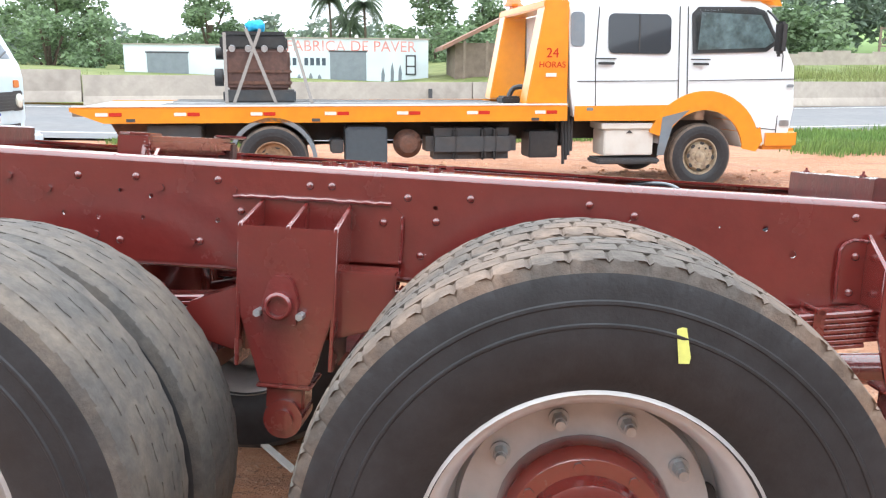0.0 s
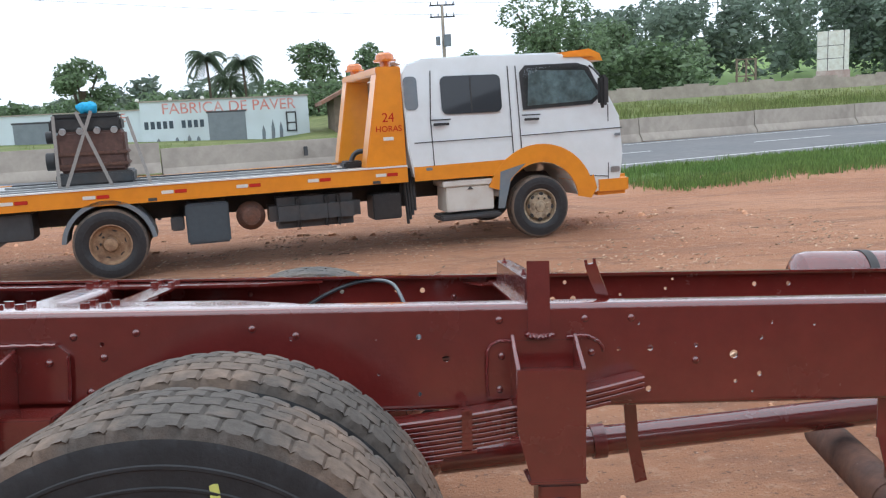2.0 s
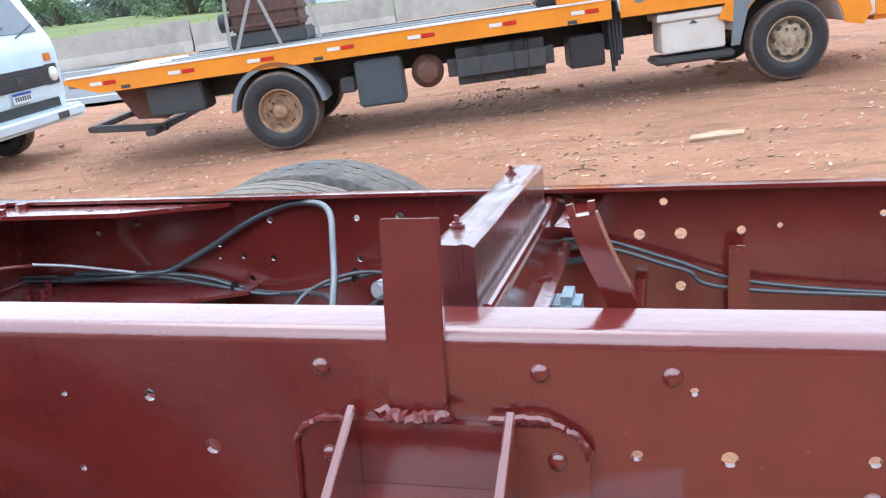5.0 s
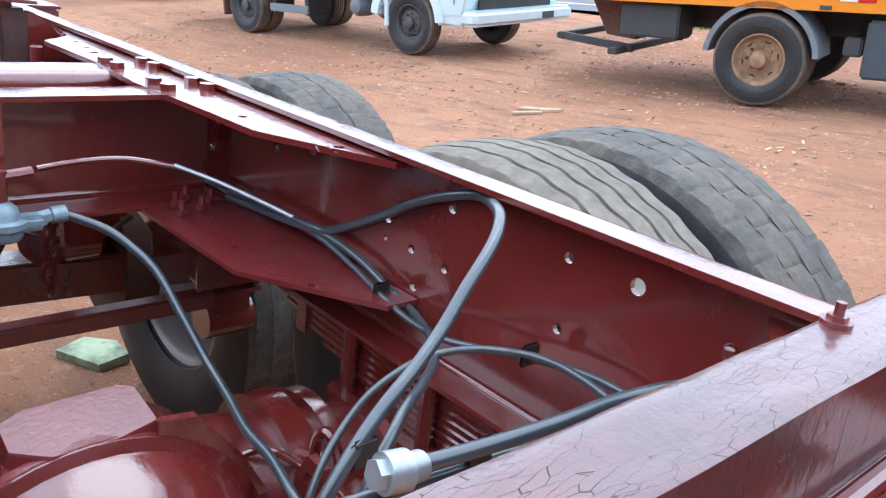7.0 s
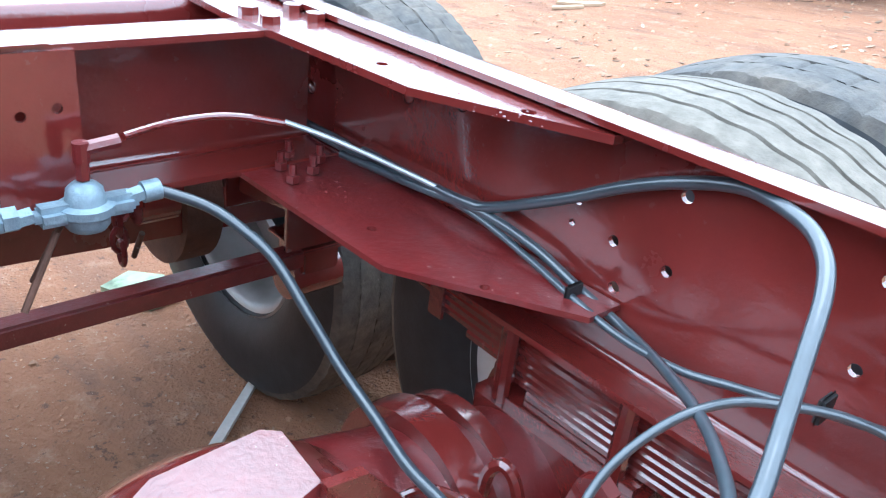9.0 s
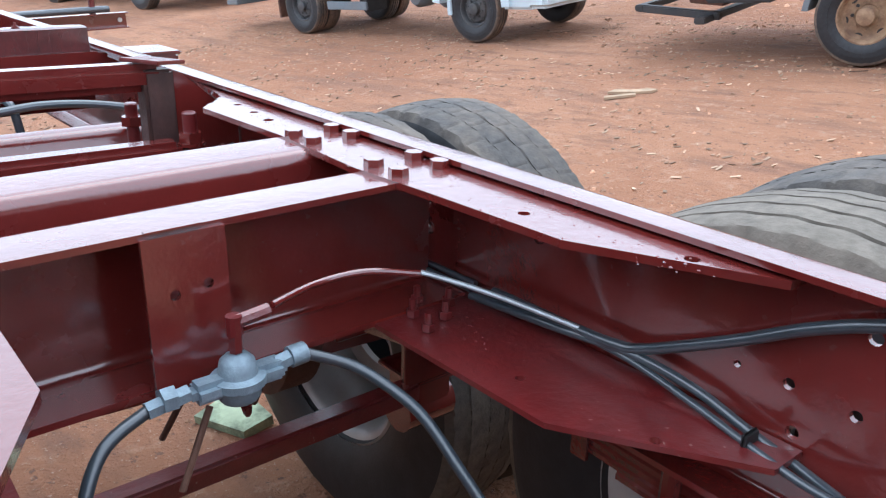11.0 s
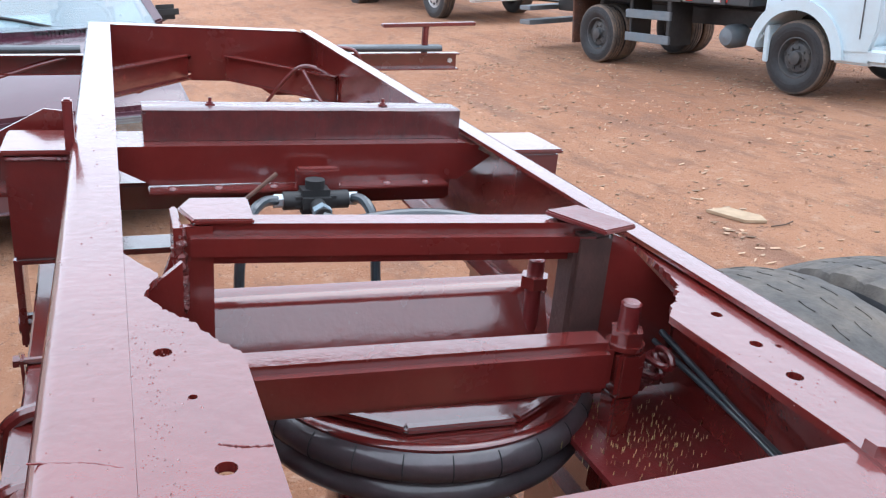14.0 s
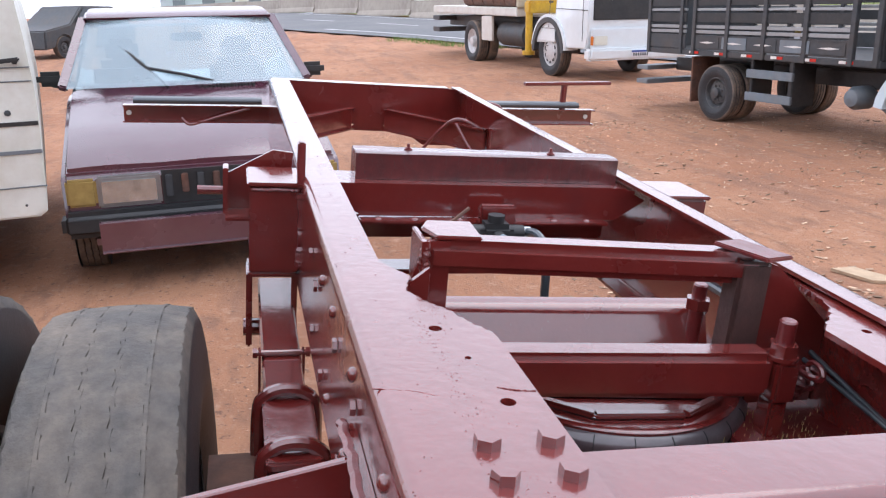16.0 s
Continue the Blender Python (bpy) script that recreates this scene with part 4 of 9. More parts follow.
def rim_bm(r=0.280, W=0.255, dish=-0.165, hub_r=0.15, lip=0.012):
    """A ventilated disc wheel about the y axis, its face towards -y, sunk by the dish."""
    bm = bmesh.new()
    m = Matrix.Rotation(radians(90), 4, "X")   # local z turns towards -y
    h = W * 0.36
    prof = [(r + lip, h + 0.006), (r + lip, h), (r - 0.004, h - 0.004), (r - 0.018, h - 0.02), (r - 0.030, h - 0.06), (r - 0.034, h + dish - 0.02), (r - 0.05, h + dish - 0.03),
            (r * 0.80, h + dish + 0.012), (hub_r + 0.02, h + dish + 0.02), (hub_r, h + dish + 0.02), (hub_r - 0.002, h + dish + 0.005)]
    lathe(bm, [(r + lip - 0.006, h + 0.010)] + prof, m, 60)
    lathe(bm, [(r + lip, h), (r, h - 0.01), (r - 0.008, -h + 0.01), (r + lip, -h)], m, 60)
    lathe(bm, [(r - 0.010, h - 0.02), (r - 0.02, -h + 0.01)], m, 60)
    return bm


tyre_block = finish(tyre_bm(lugs=10, ribs=5, depth=0.0055, segs=520), "tyre", (RUBBER, TREAD), 28)
tyre_grey = finish(tyre_bm(lugs=13, ribs=4, depth=0.0028, segs=520), "tyre", (RUBBER, TREAD_GREY), 28)
tyre_rib = finish(tyre_bm(lugs=0, ribs=5, segs=264), "tyre", (RUBBER, TREAD_DUSTY), 28)
tyre_worn = finish(tyre_bm(lugs=0, ribs=5, depth=0.0012, segs=176), "tyre", (RUBBER, TREAD_GREY), 28)
rim_truck = finish(rim_bm(), "rim", RIM_SILVER, 35)


def child(name, mesh, parent, m=None, label=""):
    ob = new(name, mesh)
    ob.parent = parent
    ob.matrix_local = m or Matrix.Identity(4)
    return tagged(ob, label)


def chassis_wheel(x, y, z, tyre, faces_out, outer, turn=0.0):
    """One tyre and rim of a twin pair; faces_out: -1 towards the near side, 1 towards the far side."""
    m = Matrix.Translation((x, y, z)) @ Matrix.Rotation(radians(-2.7), 4, "X").inverted() @ (Matrix.Rotation(math.pi, 4, "Z") if faces_out > 0 else Matrix.Identity(4)) @ Matrix.Rotation(turn, 4, "Y")
    w = new("wheel")
    w.parent = chassis
    w.matrix_local = m
    tagged(w, "worn truck tyre on a silver steel rim")
    t = child("tyre", tyre, w)
    rim = child("rim", rim_truck, w, Matrix.Identity(4) if outer else Matrix.Rotation(math.pi, 4, "Z"))
    if outer:
        hub = bmesh.new()
        mm = Matrix.Rotation(radians(90), 4, "X")
        lathe(hub, [(0.158, -0.07), (0.156, -0.02), (0.150, 0.0), (0.138, 0.010), (0.112, 0.012), (0.104, 0.036), (0.092, 0.042), (0.0005, 0.042)], mm, 40)
        for k in range(8):
            a = math.tau * (k + 0.5) / 8
            hexbolt(hub, (0.126 * math.cos(a), -0.010, 0.126 * math.sin(a)), (0, -1, 0), 0.010, 0.007)
        part("hub", hub, RED, w, "maroon wheel hub")
        for k in range(10):
            a = math.tau * (k + 0.3) / 10
            nut = bmesh.new()
            p = Vector((0.193 * math.cos(a), 0.053, 0.193 * math.sin(a)))
            rod(nut, p, p + Vector((0, -0.006, 0)), 0.018, segs=16)
            rod(nut, p + Vector((0, -0.006, 0)), p + Vector((0, -0.03, 0)), 0.0135, 0.0125, segs=6)
            rod(nut, p + Vector((0, -0.03, 0)), p + Vector((0, -0.042, 0)), 0.010, 0.009, segs=10)
            part("wheel_nut", nut, BARE, w)
        for k in range(6):
            a = math.tau * (k + 0.42) / 6
            slot = bmesh.new()
            p = Vector((0.222 * math.cos(a), 0.066, 0.222 * math.sin(a)))
            lathe(slot, [(0.024, 0), (0.022, 0.004), (0.016, 0.0035), (0.0003, 0.003)], Matrix.Translation(p) @ Matrix.Rotation(-a, 4, "Y") @ Matrix.Rotation(radians(90), 4, "X") @ Matrix.Diagonal((0.75, 1.25, 1, 1)), 18)
            part("hand_hole", slot, BLACK, w)
    return w


FRONT_X, REAR_X = 0.300, -0.935
chassis_wheel(FRONT_X, -0.547, 0.484, tyre_block, -1, True, 0.2)
chassis_wheel(FRONT_X + 0.01, -0.235, 0.490, tyre_block, -1, False, 0.7)
chassis_wheel(REAR_X, -0.547, 0.430, tyre_worn, -1, True, 1.1)
chassis_wheel(REAR_X, -0.237, 0.405, tyre_worn, -1, False, 0.3)
chassis_wheel(FRONT_X + 0.055, 1.17, 0.516, tyre_rib, 1, False, 0.5)
chassis_wheel(FRONT_X + 0.06, 1.47, 0.526, tyre_grey, 1, True, 0.9)
chassis_wheel(REAR_X + 0.14, 1.17, 0.432, tyre_worn, 1, False, 0.1)
chassis_wheel(REAR_X + 0.14, 1.47, 0.436, tyre_grey, 1, True, 0.4)
bm = bmesh.new()
plate(bm, [(-0.009, -0.030), (0.006, -0.033), (0.010, -0.024), (0.012, 0.020), (-0.002, 0.024)], 0.002, Matrix.Identity(4))
sticker = part("paper_label", bm, LABEL, chassis, "yellow-green paper label stuck on the sidewall")
sticker.matrix_local = Matrix.Translation((0.392, -0.6925, 0.862)) @ Matrix.Rotation(radians(-14), 4, "Y") @ Matrix.Rotation(radians(90), 4, "X") @ Matrix.Rotation(radians(-8), 4, "X")

# ---- axles ----
axle_f = bmesh.new()
rod(axle_f, (FRONT_X, -0.37, 0.486), (FRONT_X + 0.055, 1.28, 0.512), 0.062, segs=28)
axle_f = part("drive_axle", axle_f, RED, chassis, "banjo drive axle with a bulging differential housing, glossy red")
bm = bmesh.new()
mx = Matrix.Translation((FRONT_X + 0.085, 0.44, 0.545)) @ Matrix.Rotation(radians(90), 4, "Y")
lathe(bm, [(0.0005, -0.14), (0.12, -0.13), (0.185, -0.10), (0.212, -0.06), (0.218, 0.02), (0.218, 0.055), (0.205, 0.062), (0.203, 0.075), (0.19, 0.12), (0.15, 0.18), (0.115, 0.23), (0.10, 0.29), (0.085, 0.31), (0.0005, 0.31)], mx, 48)
part("differential_housing", bm, RED, axle_f)
bm = bmesh.new()
lathe(bm, [(0.216, 0.036), (0.2195, 0.038), (0.2195, 0.050), (0.216, 0.052)], mx, 48)
part("housing_flange", bm, RED_ROUGH, axle_f)
bm = bmesh.new()
pad = [(0.362, 0.366), (0.345, 0.395), (0.340, 0.505), (0.352, 0.522), (0.424, 0.520), (0.438, 0.470), (0.438, 0.400), (0.412, 0.364)]
rings = []
for zz, f in ((0.69, 1.16), (0.745, 1.05), (0.766, 1.01), (0.770, 0.97)):
    rings.append([bm.verts.new((0.39 + (x - 0.39) * f, 0.445 + (y - 0.445) * f, zz - 0.10 * (x - 0.36) * (zz > 0.7))) for x, y in pad])
for p, q in zip(rings, rings[1:]):
    for k in range(len(pad)):
        bm.faces.new((p[k], p[(k + 1) % len(pad)], q[(k + 1) % len(pad)], q[k]))
bm.faces.new(rings[-1])
part("raised_pad", bm, RED_ROUGH, axle_f)
bm = bmesh.new()
plate(bm, [(0.515, 0.768), (0.56, 0.762), (0.62, 0.69), (0.66, 0.62), (0.50, 0.62)], 0.012, Matrix(((0, 0, 1, 0.425), (1, 0, 0, 0), (0, 1, 0, 0), (0, 0, 0, 1))))
part("housing_rib", bm, RED, axle_f)
for y0, y1, r0, r1 in ((0.24, -0.12, 0.125, 0.088), (0.60, 0.97, 0.125, 0.088)):
    bm = bmesh.new()
    rod(bm, (FRONT_X + 0.02, y0, 0.51 + 0.055 * y0), (FRONT_X + 0.05 + 0.045 * (y1 > 0.5), y1, 0.505 + 0.055 * y1), r0, r1, 32)
    part("axle_trumpet", bm, RED_ROUGH, axle_f)
    for f, w, g in ((0.34, 0.022, 0.022), (0.50, 0.012, 0.014), (0.97, 0.014, 0.02)):
        bm = bmesh.new()
        y, r = y0 + (y1 - y0) * f, r0 + (r1 - r0) * f
        rod(bm, (FRONT_X + 0.03, y - w, 0.508 + 0.055 * y), (FRONT_X + 0.03, y + w, 0.508 + 0.055 * y), r + g, segs=32)
        part("collar", bm, RED, axle_f)
# brake gear beside the far spring
for y in (0.76, 0.10):
    bm = bmesh.new()
    rod(bm, (0.60, y + 0.02, 0.60), (0.70, y + 0.03, 0.63), 0.076, 0.082, 28)
    rod(bm, (0.70, y + 0.03, 0.63), (0.714, y + 0.031, 0.634), 0.092, segs=28)
    rod(bm, (0.714, y + 0.031, 0.634), (0.79, y + 0.04, 0.655), 0.080, 0.05, 28)
    chamber = part("brake_chamber", bm, RED, axle_f, "round brake chamber, glossy red")
    bm = bmesh.new()
    block(bm, 0.64, 0.76, y - 0.075, y + 0.03, 0.690, 0.718, 0.012)
    part("chamber_bracket", bm, RED, chamber)
    for dx in (0.66, 0.735):
        bm = bmesh.new()
        hexbolt(bm, (dx, y - 0.05, 0.718), (0, 0, 1), 0.009, 0.008, 0.0, 0.012)
        part("bolt", bm, RED_ROUGH, chamber)
    # slack adjuster: a forked plate with an eye, its push rod and clevis
    bm = bmesh.new()
    plate(bm, [(0.500, 0.585), (0.545, 0.575), (0.565, 0.66), (0.588, 0.735), (0.590, 0.765), (0.572, 0.776), (0.552, 0.764), (0.535, 0.70), (0.512, 0.665)], 0.016, at_y(y - 0.03), [circle(0.561, 0.722, 0.009)])
    part("slack_lever", bm, RED, axle_f)
    bm = bmesh.new()
    plate(bm, [(0.470, 0.60), (0.520, 0.590), (0.540, 0.66), (0.530, 0.70), (0.500, 0.705), (0.475, 0.665)], 0.012, at_y(y - 0.075), [circle(0.505, 0.672, 0.010)])
    part("lever_cheek", bm, RED_ROUGH, axle_f)
    bm = bmesh.new()
    rod(bm, (0.585, y - 0.035, 0.752), (0.66, y + 0.01, 0.655), 0.008, segs=12)
    part("push_rod", bm, RED, axle_f)
    bm = bmesh.new()
    rod(bm, (0.603, y - 0.024, 0.728), (0.618, y - 0.015, 0.709), 0.014, segs=6)
    part("lock_nut", bm, RED_ROUGH, axle_f)
    bm = bmesh.new()
    lathe(bm, [(0.0005, 0.07), (0.016, 0.069), (0.018, 0.055), (0.030, 0.052), (0.034, 0.045), (0.034, 0.030), (0.046, 0.028), (0.048, 0.0), (0.048, -0.05)], Matrix.Translation((0.525, y - 0.04, 0.61)) @ Matrix.Rotation(radians(62), 4, "X"), 28)
    part("cam_boss", bm, RED, axle_f)
    for p, d in (((0.575, y - 0.055, 0.64), (0.5, -0.3, 0.8)), ((0.605, y - 0.06, 0.625), (0.3, -0.3, 0.8)), ((0.80, y - 0.02, 0.70), (0.6, 0, 0.8))):
        bm = bmesh.new()
        hexbolt(bm, p, d, 0.011, 0.011, 0.0, 0.022)
        part("bolt", bm, RED_ROUGH, axle_f)
    bm = bmesh.new()
    block(bm, 0.55, 0.68, y - 0.07, y + 0.06, 0.565, 0.615, 0.015)
    part("carrier_block", bm, RED, axle_f)
bm = bmesh.new()
tube(bm, [(0.37, 0.60, 0.62), (0.40, 0.66, 0.66), (0.43, 0.70, 0.645), (0.46, 0.73, 0.60)], 0.005, 8)
part("brake_line", bm, RED, axle_f)
bm = bmesh.new()
tube(bm, [(0.425, 0.735, 0.635), (0.43, 0.735, 0.67), (0.442, 0.74, 0.685), (0.457, 0.745, 0.672), (0.47, 0.75, 0.63)], 0.008, 8)
part("hose_loop", bm, RED, axle_f)

axle_r = bmesh.new()
bar(axle_r, (REAR_X, -0.34, 0.444), (REAR_X + 0.14, 1.26, 0.436), 0.115, 0.105, (0, 0, 1), 0.008)
axle_r = part("dead_axle", axle_r, RED, chassis, "square-section dead rear axle, red with a dusty top")
for y in (0.03, 0.88):
    bm = bmesh.new()
    z = 0.444 + 0.008 * (y + 0.38)
    block(bm, REAR_X - 0.09, REAR_X + 0.09, y - 0.06, y + 0.06, z - 0.09, z + 0.11, 0.012)
    part("spring_seat", bm, RED, axle_r)
    bm = bmesh.new()
    rod(bm, (REAR_X, y + (0.06 if y > 0.5 else -0.06), z), (REAR_X, y + (0.15 if y > 0.5 else -0.15), z), 0.20, segs=40)
    part("brake_drum", bm, RUST, axle_r)
    bm = bmesh.new()
    bar(bm, (REAR_X + 0.06, y - 0.05, z + 0.05), (REAR_X + 0.26, y - 0.12, z + 0.14), 0.05, 0.03, (0, 0, 1), 0.005)
    rod(bm, (REAR_X + 0.2, y - 0.14, z + 0.13), (REAR_X + 0.3, y - 0.16, z + 0.15), 0.06, segs=24)
    part("brake_chamber", bm, RED, axle_r)
# torque rods from the central member to the dead axle
for y in (0.22, 0.66):
    bm = bmesh.new()
    rod(bm, (-0.27, y, 0.74), (REAR_X + 0.05, y, 0.60), 0.022, segs=16)
    rod(bm, (-0.25, y - 0.03, 0.74), (-0.25, y + 0.03, 0.74), 0.035, segs=20)
    block(bm, -0.29, -0.21, y - 0.035, y + 0.035, 0.74, 0.865, 0.006)
    part("torque_rod", bm, RED, chassis)
bm = bmesh.new()
block(bm, -0.262, -0.222, 0.10, 0.92, 0.562, 0.598, 0.005)
part("lower_beam", bm, RED_ROUGH, chassis, "square lower beam with wet dust on its top face")
# hanging chain and rods under the valve
bm = bmesh.new()
for k in range(7):
    c = Matrix.Translation((-0.28 + 0.004 * (k % 2), 0.62 + 0.006 * math.sin(k), 0.80 - k * 0.026)) @ Matrix.Rotation(radians(90 * (k % 2)), 4, "Z") @ Matrix.Diagonal((0.7, 1, 1.25, 1))
    ring = [c @ Vector((0.016 * math.cos(a), 0, 0.016 * math.sin(a))) for a in (math.tau * j / 10 for j in range(11))]
    tube(bm, ring, 0.005, 6, 1)
part("chain", bm, RED_ROUGH, chassis, "short hanging chain")
for a, b in (((-0.22, 0.55, 0.80), (-0.3, 0.49, 0.62)), ((-0.30, 0.66, 0.66), (-0.34, 0.66, 0.60)), ((-0.40, 0.82, 0.72), (-0.5, 0.72, 0.60))):
    bm = bmesh.new()
    rod(bm, a, b, 0.005, segs=8)
    part("thin_rod", bm, RUST, chassis)
bm = bmesh.new()
rod(bm, (-0.55, 0.68, 0.70), (-0.55, 0.74, 0.70), 0.035, segs=20)
rod(bm, (-0.55, 0.675, 0.70), (-0.55, 0.745, 0.70), 0.018, segs=16)
block(bm, -0.58, -0.52, 0.69, 0.73, 0.70, 0.84, 0.004)
part("bushing_eye", bm, RED, chassis)

# drive shaft with its joint, and the thinner tube ahead of it
bm = bmesh.new()
rod(bm, (0.72, 0.43, 0.535), (2.35, 0.43, 0.675), 0.045, segs=28)
shaft = part("drive_shaft", bm, RED, chassis, "long tubular propeller shaft, glossy red")
bm = bmesh.new()
rod(bm, (0.62, 0.43, 0.525), (0.74, 0.43, 0.537), 0.062, 0.05, 24)
block(bm, 0.60, 0.66, 0.37, 0.49, 0.49, 0.56, 0.012)
part("universal_joint", bm, RED_ROUGH, shaft)
bm = bmesh.new()
rod(bm, (1.28, 0.43, 0.583), (1.32, 0.43, 0.587), 0.052, segs=28)
part("shaft_collar", bm, RED_ROUGH, shaft)
bm = bmesh.new()
rod(bm, (2.2, 0.50, 0.69), (4.0, 0.52, 0.74), 0.032, segs=20)
part("gear_linkage_tube", bm, RUST, chassis)
bm = bmesh.new()
block(bm, 2.52, 2.60, 0.46, 0.54, 0.63, 0.70, 0.008)
part("linkage_bracket", bm, RUST, chassis)
# exhaust pipe hung on a strap below the near rail
bm = bmesh.new()
rod(bm, (2.145, 0.62, 0.515), (1.90, -0.50, 0.50), 0.060, segs=32)
exhaust = part("exhaust_pipe", bm, RUST, chassis, "rusty brown exhaust pipe slung below the rail on a strap")
bm = bmesh.new()
d = (Vector((2.145, 0.62, 0.515)) - Vector((1.90, -0.50, 0.50))).normalized()
c = Vector((2.012, 0.01, 0.507))
rod(bm, c - d * 0.011, c + d * 0.011, 0.0645, segs=28)
part("clamp_band", bm, RUST, exhaust)
bm = bmesh.new()
hexbolt(bm, c + Vector((0.0, 0.02, 0.075)), (1, 0.2, 0), 0.012, 0.03, 0.016, 0.02)
block(bm, 1.995, 2.025, 0.0, 0.04, 0.565, 0.60, 0.004)
part("clamp_bolt", bm, RUST, exhaust)
bm = bmesh.new()
bar(bm, (1.99, 0.035, 0.79), (1.985, 0.03, 0.68), 0.034, 0.004, (0, 1, 0))
bar(bm, (1.985, 0.03, 0.685), (2.005, 0.02, 0.585), 0.026, 0.004, (0, 1, 0))
part("hanger_strap", bm, RED, exhaust)
exhaust.location = (0, NEAR, 0)
# air tank beyond the far rail
bm = bmesh.new()
lathe(bm, [(0.0005, -0.02), (0.06, -0.012), (0.092, 0.01), (0.1, 0.04), (0.1, 0.74), (0.092, 0.77), (0.06, 0.792), (0.0005, 0.80)], Matrix.Translation((2.20, 1.0, 1.01)) @ Matrix.Rotation(radians(90), 4, "Y"), 36)
tank = part("air_tank", bm, RED, chassis, "cylindrical air tank strapped outside the far rail")
for x in (2.44, 2.80):
    bm = bmesh.new()
    lathe(bm, [(0.1, 0), (0.104, 0), (0.104, 0.035), (0.1, 0.035)], Matrix.Translation((x, 1.0, 1.01)) @ Matrix.Rotation(radians(90), 4, "Y"), 36)
    block(bm, x, x + 0.035, 0.86, 0.92, 0.95, 0.99)
    part("tank_band", bm, DARK, tank)

# ---- front cross member with its timber ----
bm = bmesh.new()
sec = [(1.015, 1.042), (1.094, 1.042), (1.104, 1.030), (1.105, 0.975), (1.110, 0.962), (1.130, 0.960), (1.130, 0.952), (1.105, 0.952), (1.098, 0.968), (1.096, 1.026), (1.088, 1.034), (1.015, 1.034)]
ra = [bm.verts.new((x, NEAR + 0.008, z)) for x, z in sec]
rb = [bm.verts.new((x, 0.83, z)) for x, z in sec]
for k in range(len(sec)):
    bm.faces.new((ra[k], ra[(k + 1) % len(sec)], rb[(k + 1) % len(sec)], rb[k]))
bm.faces.new(ra[::-1])
bm.faces.new(rb)
fcm = part("front_cross_member", bm, RED, chassis, "pressed stepped cross member")
for y in (0.568, 0.745, 0.792):
    stud(bolt_mesh, "bolt", fcm, (1.112, y, 0.960), (0, 0, 1), y * 7)
bm = bmesh.new()
plate(bm, [(0.90, 0.07), (1.135, 0.07), (1.12, 0.14), (0.99, 0.15)], -0.006, at_z(1.0335))
part("corner_gusset", bm, RED, fcm)
bm = bmesh.new()
plate(bm, [(0.93, 0.84), (1.10, 0.84), (1.06, 0.74), (0.985, 0.74)], -0.006, at_z(1.0335))
part("corner_gusset", bm, RED, fcm)
bm = bmesh.new()
top = [bm.verts.new(v) for v in ((1.108, 0.716, 1.012), (1.146, 0.700, 1.012), (1.184, 0.846, 1.038), (1.131, 0.846, 1.038))]
low = [bm.verts.new(v.co - Vector((0, 0, 0.006))) for v in top]
bm.faces.new(top)
bm.faces.new(low[::-1])
for k in range(4):
    bm.faces.new((top[k], low[k], low[(k + 1) % 4], top[(k + 1) % 4]))
part("corner_tongue", bm, RED, fcm, "shiny flat tongue running up to the far rail")
bm = bmesh.new()
tube(bm, [(1.097, 0.18, 1.041), (1.098, 0.5, 1.0415), (1.097, 0.74, 1.0415), (1.090, 0.80, 1.041), (1.094, 0.835, 1.038), (1.112, 0.843, 1.03)], 0.007, 10)
part("weld_bead", bm, RED, fcm)


def timber(x0, x1, y0, y1, z0, z1, bolts, label, skew=0.0):
    """A painted timber with cracked grain on its top and threaded bolts through it."""
    bm = bmesh.new()
    n = 44
    rows = []
    for i in range(n + 1):
        y = y0 + (y1 - y0) * i / n
        row = []
        for j in range(9):
            x = x0 + (x1 - x0) * j / 8 + skew * (y - y0)
            crack = 0.0016 * noise.noise(Vector((x * 130, y * 14, 3))) + 0.0012 * noise.noise(Vector((x * 60, y * 6, 9)))
            row.append(bm.verts.new((x, y, z1 + crack - (0.003 if j in (0, 8) else 0))))
        rows.append(row)
    for p, q in zip(rows, rows[1:]):
        for j in range(8):
            bm.faces.new((p[j], p[j + 1], q[j + 1], q[j]))
    lo = [[bm.verts.new((x, y0 + (y1 - y0) * i / n, z0)) for x in (x0 - 0.001 + skew * (y1 - y0) * i / n, x1 + 0.001 + skew * (y1 - y0) * i / n)] for i in range(n + 1)]
    for i in range(n):
        bm.faces.new((lo[i][0], rows[i][0], rows[i + 1][0], lo[i + 1][0]))
        bm.faces.new((lo[i][1], lo[i + 1][1], rows[i + 1][8], rows[i][8]))
        bm.faces.new((lo[i][0], lo[i + 1][0], lo[i + 1][1], lo[i][1]))
    for row, l in ((rows[0], lo[0]), (rows[-1], lo[-1])):
        bm.faces.new([l[0], *row, l[1]])
    t = part("timber_beam", bm, RED_WOOD, chassis, label, 40)
    for y in bolts:
        b = bmesh.new()
        p = ((x0 + x1) / 2 - 0.014 * (skew != 0) + skew * (y - y0), y, z1)
        hexbolt(b, p, (0, 0, 1), 0.0065, 0.006, 0.0095, 0.008)
        part("threaded_bolt", b, RED_ROUGH, t)
    return t


timber(1.036, 1.087, 0.178, 0.752, 1.0425, 1.114, (0.270, 0.655), "red-painted timber bearer with cracked grain and two bolts", 0.002)
timber(-1.505, -1.431, 0.178, 0.796, 1.0445, 1.104, (0.30, 0.64), "red-painted timber bearer with cracked grain and two bolts")
